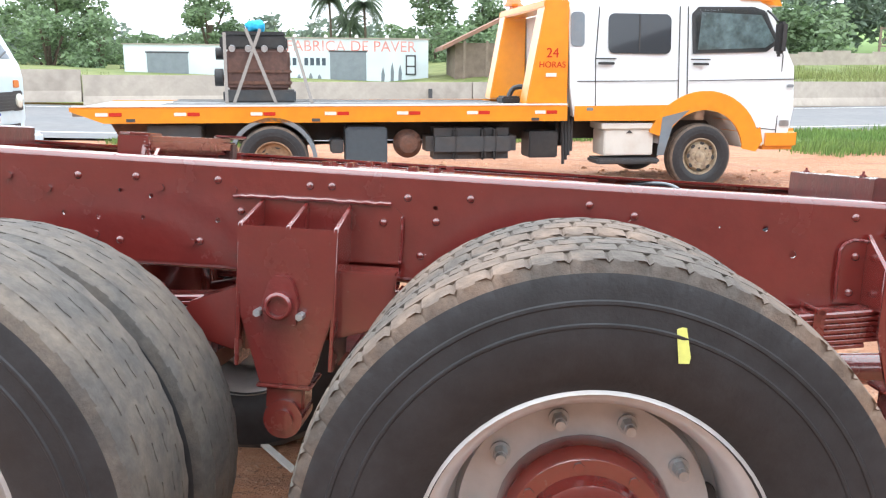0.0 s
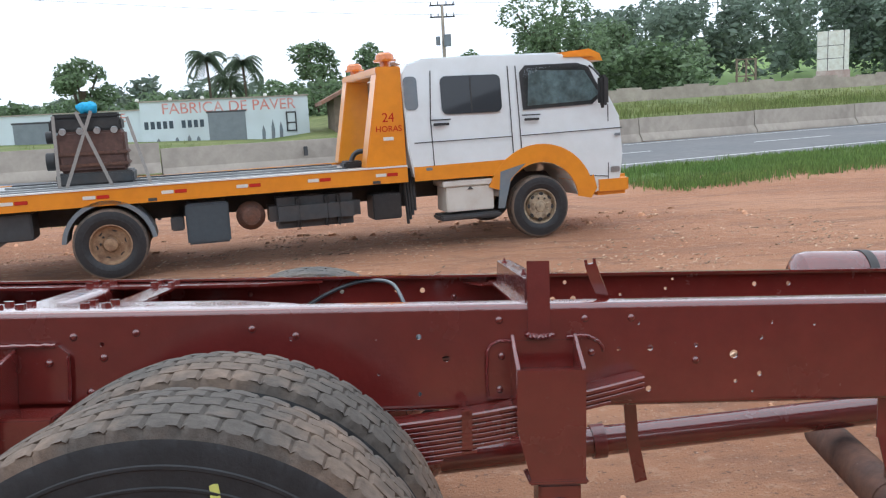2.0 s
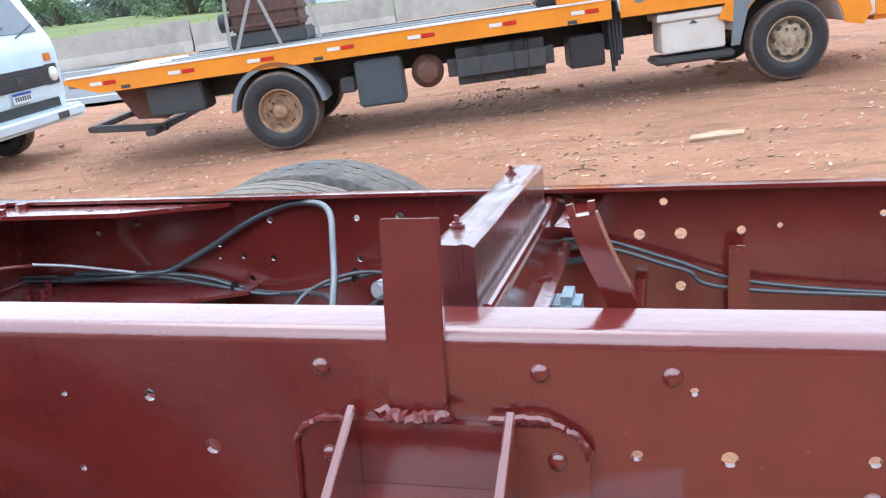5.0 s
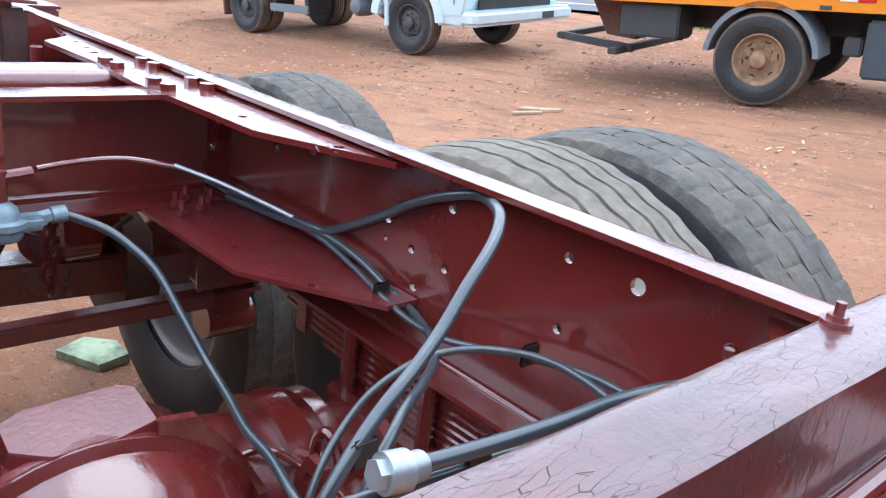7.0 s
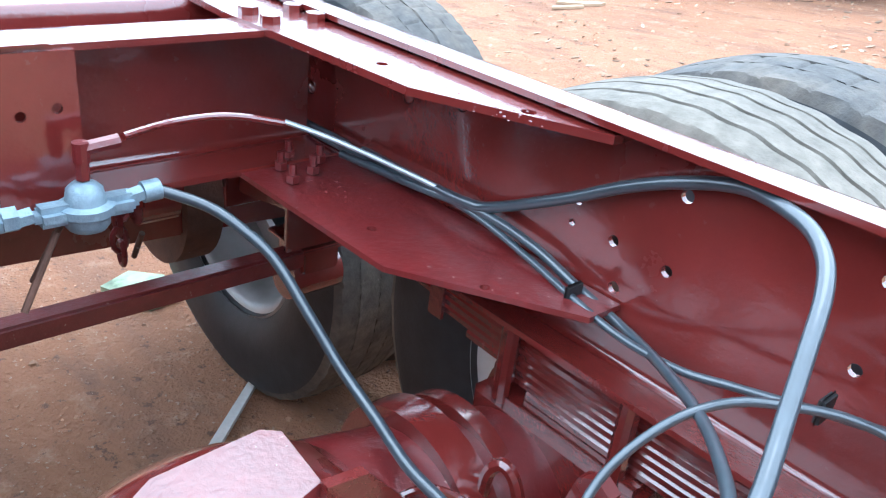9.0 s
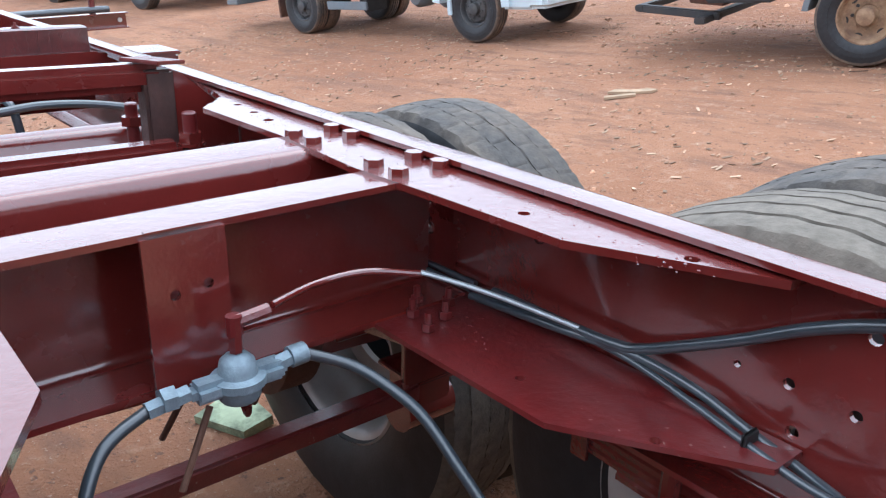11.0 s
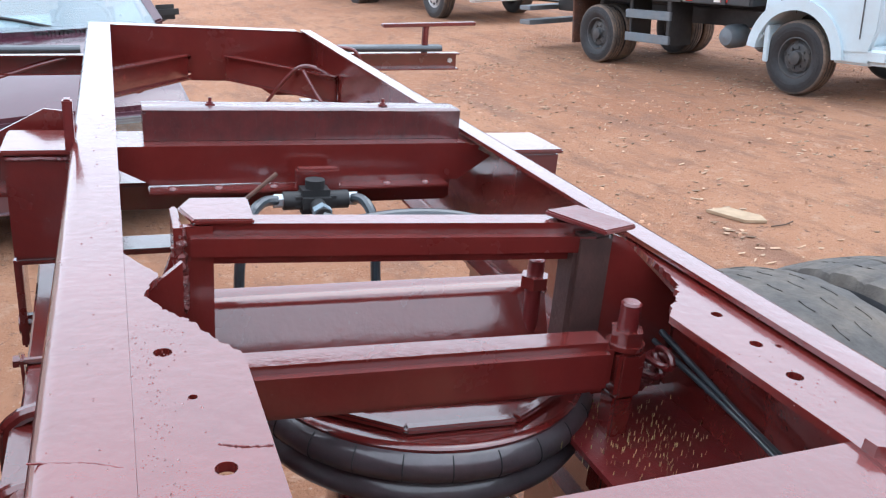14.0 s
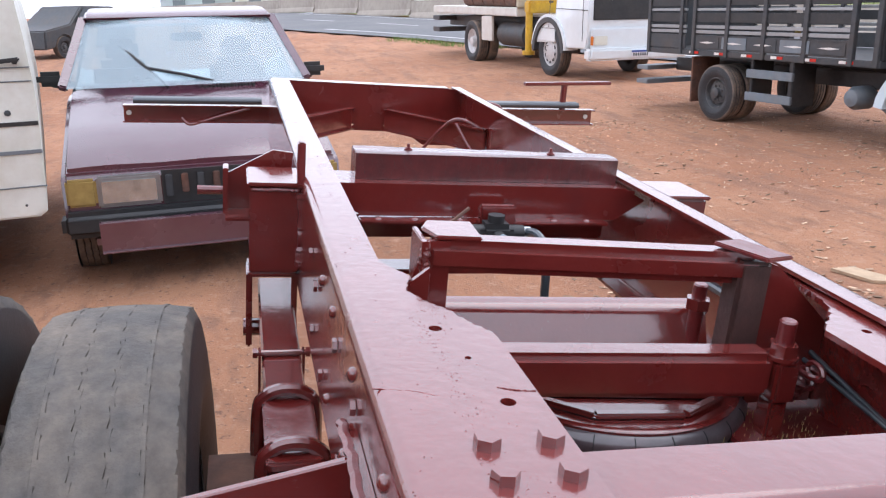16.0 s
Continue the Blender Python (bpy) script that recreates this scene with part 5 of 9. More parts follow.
# forked strap, flat hanger and thin rod by the front member
bm = bmesh.new()
mid = smooth_path([(1.262, 0.165, 0.95), (1.254, 0.160, 1.02), (1.246, 0.155, 1.052), (1.236, 0.152, 1.078), (1.224, 0.150, 1.104), (1.214, 0.148, 1.129), (1.206, 0.148, 1.152)], 6)
wide, thick = Vector((0.0145, -0.004, 0.003)), Vector((0.001, 0.0045, 0.001))
rings = [[bm.verts.new(p + wide * a + thick * b) for a, b in ((-1, -1), (1, -1), (1, 1), (-1, 1))] for p in mid]
for p, q in zip(rings, rings[1:]):
    for k in range(4):
        bm.faces.new((p[k], p[(k + 1) % 4], q[(k + 1) % 4], q[k]))
bm.faces.new(rings[0][::-1])
bm.faces.new(rings[-1])
fork = part("forked_strap", bm, RED, chassis, "short bent strap with a broken eye at its top")
for s_ in (-1, 1):
    bm = bmesh.new()
    bar(bm, mid[-1] + wide * 0.7 * s_, mid[-1] + wide * 0.75 * s_ + Vector((-0.002, 0, 0.012)), 0.007, 0.007, (0, 1, 0))
    part("prong", bm, RED, fork)
bm = bmesh.new()
bar(bm, (1.416, 0.80, 0.955), (1.416, 0.80, 0.66), 0.035, 0.005, (0, 1, 0))
hexbolt(bm, (1.416, 0.797, 0.94), (0, -1, 0), 0.012, 0.008)
part("flat_hanger", bm, RED, chassis)
bm = bmesh.new()
rod(bm, (1.25, 0.82, 0.89), (1.24, 0.80, 0.74), 0.011, segs=12)
part("hanger_rod", bm, RED, chassis)
# ---- rear cross member and the lifting gear ----
bm = bmesh.new()
plate(bm, [(0.115, 1.050), (0.79, 1.050), (0.845, 1.022), (0.775, 0.975), (0.185, 0.980), (0.10, 1.026)], 0.007, Matrix(((0, 0, 1, -1.375), (1, 0, 0, 0), (0, 1, 0, 0), (0, 0, 0, 1))))
block(bm, -1.500, -1.370, 0.11, 0.82, 1.036, 1.044, 0.002)
block(bm, -1.375, -1.332, 0.18, 0.745, 0.970, 0.977, 0.002)
rcm = part("rear_cross_member", bm, RED, chassis, "pressed rear cross member with flared ends")
for y in (0.22, 0.30, 0.40, 0.52, 0.62, 0.70):
    stud(rivet_mesh, "rivet", rcm, (-1.353, y, 0.9745), (0, 0, 1))
bm = bmesh.new()
block(bm, -1.530, -1.370, 0.075, 0.20, 1.030, 1.0395, 0.002)
part("end_plate", bm, RED, rcm)
bm = bmesh.new()
block(bm, -1.620, -1.510, 0.07, 0.82, 0.885, 0.94, 0.006)
block(bm, -1.570, -1.490, 0.07, 0.83, 0.80, 0.812, 0.002)
part("lower_member", bm, RED, chassis)
bm = bmesh.new()
block(bm, -1.338, -1.312, 0.435, 0.515, 0.965, 1.018, 0.004)
part("valve_bracket", bm, RED, rcm)
bm = bmesh.new()
block(bm, -1.318, -1.262, 0.425, 0.500, 0.945, 0.990, 0.012)
rod(bm, (-1.290, 0.405, 0.967), (-1.290, 0.525, 0.967), 0.017, segs=16)
rod(bm, (-1.262, 0.463, 0.964), (-1.215, 0.463, 0.960), 0.015, segs=16)
rod(bm, (-1.290, 0.463, 0.990), (-1.290, 0.463, 1.006), 0.018, segs=16)
level = part("levelling_valve", bm, BLACK, chassis, "small black air valve with fittings")
for y0, y1 in ((0.388, 0.406), (0.524, 0.542)):
    bm = bmesh.new()
    rod(bm, (-1.290, y0, 0.967), (-1.290, y1, 0.967), 0.013, segs=6)
    part("union_nut", bm, BARE, level)
bm = bmesh.new()
rod(bm, (-1.236, 0.463, 0.962), (-1.220, 0.463, 0.960), 0.0185, segs=6)
part("union_nut", bm, ALLOY, level)
for pts, r in (([(-1.290, 0.40, 0.967), (-1.275, 0.372, 0.972), (-1.240, 0.345, 0.966), (-1.222, 0.328, 0.935), (-1.220, 0.319, 0.88), (-1.215, 0.316, 0.78), (-1.16, 0.315, 0.66)], 0.0095),
               ([(-1.290, 0.53, 0.967), (-1.265, 0.546, 0.972), (-1.235, 0.556, 0.955), (-1.222, 0.562, 0.90), (-1.220, 0.566, 0.83), (-1.19, 0.57, 0.70)], 0.0095),
               ([(-1.216, 0.463, 0.960), (-1.200, 0.50, 0.955), (-1.205, 0.60, 0.962), (-1.205, 0.70, 0.956), (-1.16, 0.79, 0.945), (-1.05, 0.83, 0.94), (-0.8, 0.84, 0.94)], 0.0095)):
    bm = bmesh.new()
    tube(bm, pts, r, 10)
    part("air_hose", bm, HOSE, chassis)
bm = bmesh.new()
tube(bm, [(-1.226, 0.382, 1.037), (-1.215, 0.35, 1.015), (-1.205, 0.31, 0.985), (-1.19, 0.28, 0.955)], 0.004, 8)
part("stiff_wire", bm, RUST, chassis)
# lifting gear, standing a little askew between the rails: arch bar with end posts
bm = bmesh.new()
bar(bm, (-0.818, 0.194, 1.080), (-0.749, 0.717, 1.080), 0.060, 0.050, (0, 0, 1), 0.014)
arch = part("arch_bar", bm, RED, chassis, "rounded tube bar bridging the rails above the air bellows")
bm = bmesh.new()
plate(bm, [(-0.875, 0.210), (-0.840, 0.195), (-0.792, 0.208), (-0.785, 0.276), (-0.869, 0.280)], 0.007, at_z(1.1055))
bmesh.ops.bevel(bm, geom=[e for e in bm.edges if len(e.link_faces) == 2 and e.calc_face_angle(0) > 1.0], offset=0.002, segments=2, affect="EDGES")
part("end_plate", bm, RED, arch, "flat cap plate turned down at its edge")
bm = bmesh.new()
block(bm, -0.045, 0.05, -0.034, 0.036, 0, 0.007, 0.002, Matrix.Translation((-0.736, 0.692, 1.1065)) @ Matrix.Rotation(radians(24), 4, "Z") @ Matrix.Rotation(radians(-4), 4, "X"))
part("end_plate", bm, RED_ROUGH, arch)
bm = bmesh.new()
block(bm, -0.869, -0.788, 0.187, 0.196, 0.93, 1.104, 0.002)
bar(bm, (-0.792, 0.191, 1.105), (-0.792, 0.191, 0.90), 0.010, 0.010, (0, 1, 0))
near_post = part("near_post", bm, RED, arch, "upright side plate with a heavy weld down its edge")
bm = bmesh.new()
plate(bm, [(0.195, 1.104), (0.230, 1.104), (0.230, 0.90), (0.165, 0.90), (0.165, 1.02)], 0.010, Matrix(((0, 0, 1, -0.802), (1, 0, 0, 0), (0, 1, 0, 0), (0, 0, 0, 1))))
part("front_web", bm, RED, near_post)
bm = bmesh.new()
plate(bm, [(0.193, 1.075), (0.101, 1.00), (0.101, 0.90), (0.193, 0.90)], 0.009, Matrix(((0, 0, 1, -0.767), (1, 0, 0, 0), (0, 1, 0, 0), (0, 0, 0, 1))))
part("slanted_web", bm, RED, near_post)
bm = bmesh.new()
bead(bm, [(-0.794, 0.193, 1.100), (-0.792, 0.192, 1.07), (-0.793, 0.193, 1.035), (-0.791, 0.193, 1.00)], 0.0075, 1.4)
part("weld_bead", bm, WELD, near_post)
bm = bmesh.new()
block(bm, -0.767, -0.720, 0.671, 0.727, 0.86, 1.094, 0.006)
part("far_post", bm, RUST_DARK, arch, "bare rusty post")
bm = bmesh.new()
plate(bm, [(0.728, 1.09), (0.743, 1.085), (0.850, 0.99), (0.850, 0.85), (0.728, 0.85)], 0.010, Matrix(((0, 0, 1, -0.738), (1, 0, 0, 0), (0, 1, 0, 0), (0, 0, 0, 1))))
part("far_web", bm, RED, arch)
# tilted channel behind: lip, sloping face
bm = bmesh.new()
pa, pb = Vector((-0.873, 0.235, 0.0)), Vector((-0.846, 0.704, 0.0))
sec = [(-0.036, 0.973), (-0.012, 0.972), (0.0, 0.966), (0.006, 0.957), (0.040, 0.880), (0.032, 0.880), (-0.003, 0.955), (-0.012, 0.965), (-0.036, 0.966)]
ra = [bm.verts.new((pa.x + x, pa.y, z)) for x, z in sec]
rb = [bm.verts.new((pb.x + x, pb.y, z)) for x, z in sec]
for k in range(len(sec)):
    bm.faces.new((ra[k], ra[(k + 1) % len(sec)], rb[(k + 1) % len(sec)], rb[k]))
bm.faces.new(ra[::-1])
bm.faces.new(rb)
bar2 = part("channel_bar", bm, RED, chassis, "sloping steel channel with a rolled top lip", 50)
bm = bmesh.new()
bead(bm, [(-0.845, 0.703, 0.965), (-0.850, 0.705, 0.94), (-0.857, 0.704, 0.915)], 0.005, 1.5)
part("weld_bead", bm, WELD, bar2)


def threaded(bm, x, y, z0, z1, r):
    """A threaded stud: fine rings up its shank and a rounded end."""
    prof = [(0.0005, z0), (r, z0)]
    n = int((z1 - z0) / 0.003)
    for k in range(n):
        prof.append((r * (1.0 if k % 2 else 0.93), z0 + (z1 - z0) * k / n))
    return lathe(bm, prof + [(r * 0.96, z1 - 0.002), (r * 0.8, z1), (0.0005, z1)], Matrix.Translation((x, y, 0)), 18)


for px, py, z0, z1, zn, own in ((-0.831, 0.679, 0.90, 1.020, 0.976, bar2), ):
    bm = threaded(bmesh.new(), px, py, z0, z1, 0.0125)
    part("threaded_stud", bm, RED_ROUGH, own)
    bm = bmesh.new()
    rod(bm, (px, py, zn), (px, py, zn + 0.018), 0.021, segs=6)
    part("nut", bm, RED, own)
bm = bmesh.new()
bar(bm, (-0.701, 0.204, 0.943), (-0.662, 0.702, 0.943), 0.056, 0.070, (0, 0, 1), 0.011)
bar1 = part("lifting_bar", bm, RED, chassis, "square tube across the air bellows")
bm = threaded(bmesh.new(), -0.656, 0.722, 0.90, 1.027, 0.0135)
part("threaded_stud", bm, RED_ROUGH, bar1)
bm = bmesh.new()
rod(bm, (-0.656, 0.722, 0.972), (-0.656, 0.722, 0.990), 0.022, segs=6)
rod(bm, (-0.656, 0.722, 0.966), (-0.656, 0.722, 0.972), 0.025, segs=20)
part("nut", bm, RED, bar1)
bm = bmesh.new()
block(bm, -0.681, -0.631, 0.703, 0.743, 0.90, 0.967, 0.006)
block(bm, -0.673, -0.639, 0.708, 0.739, 0.74, 0.90, 0.004)
part("stud_block", bm, RED, bar1)
BEL = Matrix.Translation((-0.864, 0.526, 0.0))
bm = bmesh.new()
lathe(bm, [(0.12, 0.776), (0.20, 0.777), (0.228, 0.780), (0.243, 0.787), (0.248, 0.797), (0.246, 0.806), (0.238, 0.813), (0.235, 0.816), (0.238, 0.819), (0.247, 0.825), (0.252, 0.835), (0.251, 0.846), (0.246, 0.854), (0.239, 0.859), (0.232, 0.861)], BEL, 96)
bellows = part("air_bellows", bm, BELLOWS, chassis, "double-convoluted black rubber air bellows with a red top plate", 85)
for k in range(12):      # moulding seams over the upper fold
    a = radians(-80 + 14 * k)
    bm = bmesh.new()
    tube(bm, [BEL @ Vector((r * math.cos(a), r * math.sin(a), z)) for r, z in ((0.240, 0.859), (0.2465, 0.854), (0.2515, 0.846), (0.2525, 0.835), (0.2475, 0.825))], 0.0008, 5, 3)
    part("moulding_seam", bm, RUBBER, bellows)
bm = bmesh.new()
lathe(bm, [(0.236, 0.857), (0.237, 0.864), (0.232, 0.8675), (0.228, 0.868), (0.0005, 0.8705)], BEL, 72)
part("top_plate", bm, RED, bellows)
bm = bmesh.new()
for a, b in (((-0.752, 0.336, 0.875), (-0.713, 0.678, 0.875)), ((-0.750, 0.341, 0.875), (-0.672, 0.440, 0.875)), ((-0.672, 0.437, 0.875), (-0.660, 0.580, 0.875)), ((-0.660, 0.580, 0.875), (-0.710, 0.671, 0.875))):
    bar(bm, a, b, 0.016, 0.009, (0, 0, 1), 0.003)
part("strengthening_strip", bm, RED, bellows)
bm = bmesh.new()
rod(bm, (-0.864, 0.526, 0.56), (-0.864, 0.526, 0.778), 0.13, segs=32)
block(bm, -0.962, -0.767, 0.429, 0.624, 0.46, 0.57, 0.01)
part("pedestal", bm, RED, bellows)
bm = bmesh.new()
rod(bm, (-0.669, 0.736, 0.80), (-0.612, 0.746, 0.81), 0.018, segs=12)
rod(bm, (-0.612, 0.746, 0.81), (-0.584, 0.751, 0.81), 0.026, segs=6)
part("air_fitting", bm, BARE, bellows)
# chain along the far web and dry leaves in the corner
bm = bmesh.new()
for k in range(12):
    p = Vector((-0.765 + k * 0.011, 0.80 - 0.002 * k, 0.825 + 0.011 * k + 0.004 * math.sin(k * 2.0)))
    c = Matrix.Translation(p) @ Matrix.Rotation(radians(90 * (k % 2)), 4, "X") @ Matrix.Diagonal((1.35, 0.9, 1, 1))
    tube(bm, [c @ Vector((0.014 * math.cos(a), 0.014 * math.sin(a), 0)) for a in (math.tau * j / 10 for j in range(11))], 0.0042, 6, 1)
part("chain", bm, RED_ROUGH, chassis)
bm = bmesh.new()
block(bm, -0.765, -0.318, 0.66, 0.853, 0.832, 0.840)
part("tray_plate", bm, RED_ROUGH, chassis)

# ---- rear end ----
bm = bmesh.new()
plate(bm, [(0.066, 0.81), (0.22, 0.81), (0.32, 0.868), (0.61, 0.868), (0.70, 0.81), (0.853, 0.81), (0.853, 1.05), (0.066, 1.05)], 0.007, Matrix(((0, 0, 1, -3.090), (1, 0, 0, 0), (0, 1, 0, 0), (0, 0, 0, 1))),
      [circle(0.396, 0.945, 0.008), circle(0.536, 0.943, 0.008), circle(0.396, 0.888, 0.008), circle(0.536, 0.886, 0.008)])
block(bm, -3.155, -3.083, 0.13, 0.80, 1.045, 1.053, 0.002)
block(bm, -3.125, -3.083, 0.32, 0.61, 0.861, 0.868, 0.002)
rear_end = part("end_cross_member", bm, RED, chassis, "rear end plate of the frame with a drilled centre pad")
for side in (0, 1):
    bm = bmesh.new()
    bar(bm, (-3.069, 0.33, 0.915), (-2.656, 0.012, 0.915), 0.012, 0.085, (0, 0, 1), 0.003)
    bar(bm, (-3.058, 0.33, 0.957), (-2.646, 0.018, 0.957), 0.035, 0.006, (0, 0, 1), 0.002)
    bar(bm, (-3.058, 0.33, 0.873), (-2.646, 0.018, 0.873), 0.035, 0.006, (0, 0, 1), 0.002)
    part("diagonal_brace", hang(bm, side), RED, rear_end)
for pts in ([(-2.688, 0.845, 0.95), (-2.763, 0.74, 0.97), (-2.849, 0.62, 0.80)], [(-2.742, 0.75, 0.96), (-2.581, 0.80, 0.86), (-2.420, 0.83, 0.90), (-2.259, 0.845, 0.95)], [(-2.206, 0.845, 0.94), (-1.992, 0.80, 0.9), (-1.778, 0.74, 0.85)]):
    bm = bmesh.new()
    tube(bm, pts, 0.006, 8)
    part("loose_cable", bm, RED_ROUGH, rear_end)
bm = bmesh.new()
y0, y1, xx = -0.50, 1.48, -3.135
za, zb = 0.889, 0.955
bar(bm, (xx, y0, za), (xx, y1, zb), 0.008, 0.062, (0, 0, 1), 0.002)
bar(bm, (xx + 0.02, y0, za + 0.031), (xx + 0.02, y1, zb + 0.031), 0.045, 0.006, (0, 0, 1), 0.002)
bar(bm, (xx + 0.02, y0, za - 0.031), (xx + 0.02, y1, zb - 0.031), 0.045, 0.006, (0, 0, 1), 0.002)
tail = part("tail_beam", bm, RED, chassis, "channel-section tail beam across the back of the frame")
for a, b in ((-0.46, 0.03), (0.97, 1.40)):
    bm = bmesh.new()
    for dx in (0.0, 0.028):
        rod(bm, (xx + dx, a, za + 0.052 + (a - y0) * 0.0333), (xx + dx, b, za + 0.052 + (b - y0) * 0.0333), 0.013, segs=12)
    part("conduit", bm, HOSE, tail, "black conduits lying on the tail beam")
bm = bmesh.new()
rod(bm, (xx, 1.336, 0.97), (xx, 1.336, 1.09), 0.014, segs=10)
bar(bm, (xx, 1.15, 1.083), (xx, 1.55, 1.107), 0.035, 0.014, (0, 0, 1), 0.002)
part("lamp_bracket", bm, RED_ROUGH, tail)
for y in (-0.48, 1.45):
    bm = bmesh.new()
    rod(bm, (xx + 0.004, y, za + (y - y0) * 0.0333), (xx + 0.010, y, za + (y - y0) * 0.0333), 0.010, segs=12)
    part("hole_liner", bm, LENS_WHITE, tail)
bm = bmesh.new()
tube(bm, [(xx + 0.03, -0.02, 0.93), (xx + 0.04, -0.12, 0.90), (xx + 0.03, -0.2, 0.87), (xx + 0.05, -0.25, 0.86), (xx + 0.03, -0.28, 0.88)], 0.006, 8)
part("loose_cable", bm, RED_ROUGH, tail)
bm = bmesh.new()
tube(bm, [(xx + 0.05, 0.95, 1.0), (xx + 0.06, 1.02, 0.99), (xx + 0.06, 1.05, 0.94), (xx + 0.05, 1.02, 0.92)], 0.007, 8)
part("loose_cable", bm, RED_ROUGH, tail)
# bracket arm outside the near rear hanger
bm = bmesh.new()
plate(bm, [(-0.155, 0.935), (-0.02, 0.93), (-0.005, 1.07), (-0.05, 1.075), (-0.15, 1.02)], 0.008, Matrix(((0, 0, 1, -1.62), (1, 0, 0, 0), (0, 1, 0, 0), (0, 0, 0, 1))))
block(bm, -1.62, -1.53, -0.155, -0.02, 0.93, 0.938, 0.002)
block(bm, -1.62, -1.57, -0.160, -0.148, 0.935, 1.04, 0.002)
arm = part("side_bracket", bm, RED, chassis)
bm = bmesh.new()
rod(bm, (-1.59, -0.215, 0.985), (-1.59, -0.15, 0.985), 0.010, segs=10)
part("bracket_pin", bm, RED_ROUGH, arm)
arm.location = (0.05, NEAR, 0)
bm = bmesh.new()
block(bm, -1.40, -1.375, 0.05, 0.066, 1.03, 1.13, 0.003)
part("upright_lug", bm, RED_ROUGH, chassis)

# ---- valve and hoses along the far rail ----
bm = bmesh.new()
vx, vy, vz = 0.035, 0.468, 0.884
lathe(bm, [(0.0005, -0.028), (0.020, -0.026), (0.024, -0.020), (0.024, -0.009), (0.030, -0.007), (0.030, 0.002), (0.022, 0.005), (0.019, 0.020), (0.013, 0.026), (0.0005, 0.03)], Matrix.Translation((vx, vy, vz)), 28)
block(bm, vx - 0.015, vx + 0.015, vy - 0.055, vy + 0.055, vz - 0.015, vz + 0.008, 0.007)
valve = part("relay_valve", bm, ALLOY, chassis, "grey cast air valve with brass and steel fittings")
for rods in ([((0, -0.055, 0), (0, -0.10, -0.006), 0.010, 6), ((0, -0.07, 0), (0, -0.085, 0), 0.014, 6)],
             [((0, 0.045, 0), (0, 0.062, 0.003), 0.010, 6), ((0, 0.062, 0.003), (0, 0.082, 0.004), 0.0125, 12)],
             [((0, 0, 0.03), (0, 0, 0.055), 0.0075, 6), ((0, 0, 0.05), (0, 0, 0.072), 0.009, 10), ((0, 0, 0.064), (0, 0.04, 0.068), 0.008, 8)]):
    bm = bmesh.new()
    for a, b, r, n in rods:
        rod(bm, Vector((vx, vy, vz)) + Vector(a), Vector((vx, vy, vz)) + Vector(b), r, segs=n)
    part("fitting", bm, RED_ROUGH if rods[0][1][2] > 0.05 else ALLOY, valve)
bm = bmesh.new()
tube(bm, [(vx, vy + 0.045, vz + 0.072), (0.015, 0.58, 0.957), (0.02, 0.645, 0.957), (0.044, 0.708, 0.947)], 0.0045, 10)
part("pipe", bm, RED, valve)
bm = bmesh.new()
rod(bm, (vx - 0.01, vy - 0.03, vz - 0.03), (vx + 0.02, vy - 0.08, vz - 0.10), 0.004, segs=8)
part("valve_lever", bm, RUST, valve)


def hose(pts, r=0.0105, mat=None, label="black rubber air hose"):
    bm = bmesh.new()
    tube(bm, pts, r, 12, 10)
    return part("air_hose", bm, mat or HOSE, chassis, label)


hose([(vx, vy + 0.078, vz + 0.004), (0.064, 0.594, 0.868), (0.101, 0.621, 0.846), (0.139, 0.640, 0.819), (0.188, 0.654, 0.770), (0.242, 0.665, 0.722), (0.314, 0.662, 0.700), (0.390, 0.650, 0.690), (0.459, 0.646, 0.688), (0.531, 0.634, 0.683), (0.575, 0.633, 0.670), (0.63, 0.62, 0.62)], 0.0068)
hose([(vx, vy - 0.10, vz - 0.006), (0.055, 0.315, 0.862), (0.085, 0.28, 0.81), (0.10, 0.265, 0.72), (0.12, 0.26, 0.58)], 0.0068)
hose([(0.05, 0.825, 0.895), (0.18, 0.828, 0.895), (0.246, 0.831, 0.897), (0.285, 0.836, 0.905), (0.385, 0.838, 0.955), (0.455, 0.838, 0.995), (0.515, 0.838, 1.022), (0.575, 0.832, 1.040), (0.640, 0.795, 1.047), (0.676, 0.762, 1.043),
      (0.697, 0.730, 1.029), (0.713, 0.689, 1.004), (0.727, 0.651, 0.976), (0.743, 0.607, 0.953), (0.755, 0.565, 0.932), (0.765, 0.525, 0.900), (0.770, 0.475, 0.83), (0.765, 0.43, 0.73)], 0.0066)
hose([(0.0, 0.825, 0.885), (0.15, 0.828, 0.890), (0.259, 0.832, 0.887), (0.353, 0.826, 0.876), (0.431, 0.815, 0.867), (0.50, 0.810, 0.858), (0.572, 0.803, 0.864), (0.622, 0.812, 0.872), (0.671, 0.815, 0.884), (0.715, 0.820, 0.894), (0.778, 0.828, 0.902), (0.9, 0.832, 0.905),
      (1.05, 0.83, 0.95), (1.17, 0.825, 0.962), (1.30, 0.822, 0.925), (1.45, 0.82, 0.882), (1.8, 0.825, 0.86), (2.6, 0.83, 0.86)], 0.0043)
hose([(0.02, 0.812, 0.882), (0.16, 0.822, 0.888), (0.268, 0.834, 0.893), (0.351, 0.836, 0.886), (0.421, 0.836, 0.868), (0.488, 0.832, 0.855), (0.56, 0.795, 0.864), (0.64, 0.730, 0.885), (0.70, 0.660, 0.903), (0.73, 0.615, 0.907), (0.752, 0.582, 0.900), (0.767, 0.552, 0.880), (0.775, 0.525, 0.83), (0.775, 0.49, 0.74)], 0.0055)
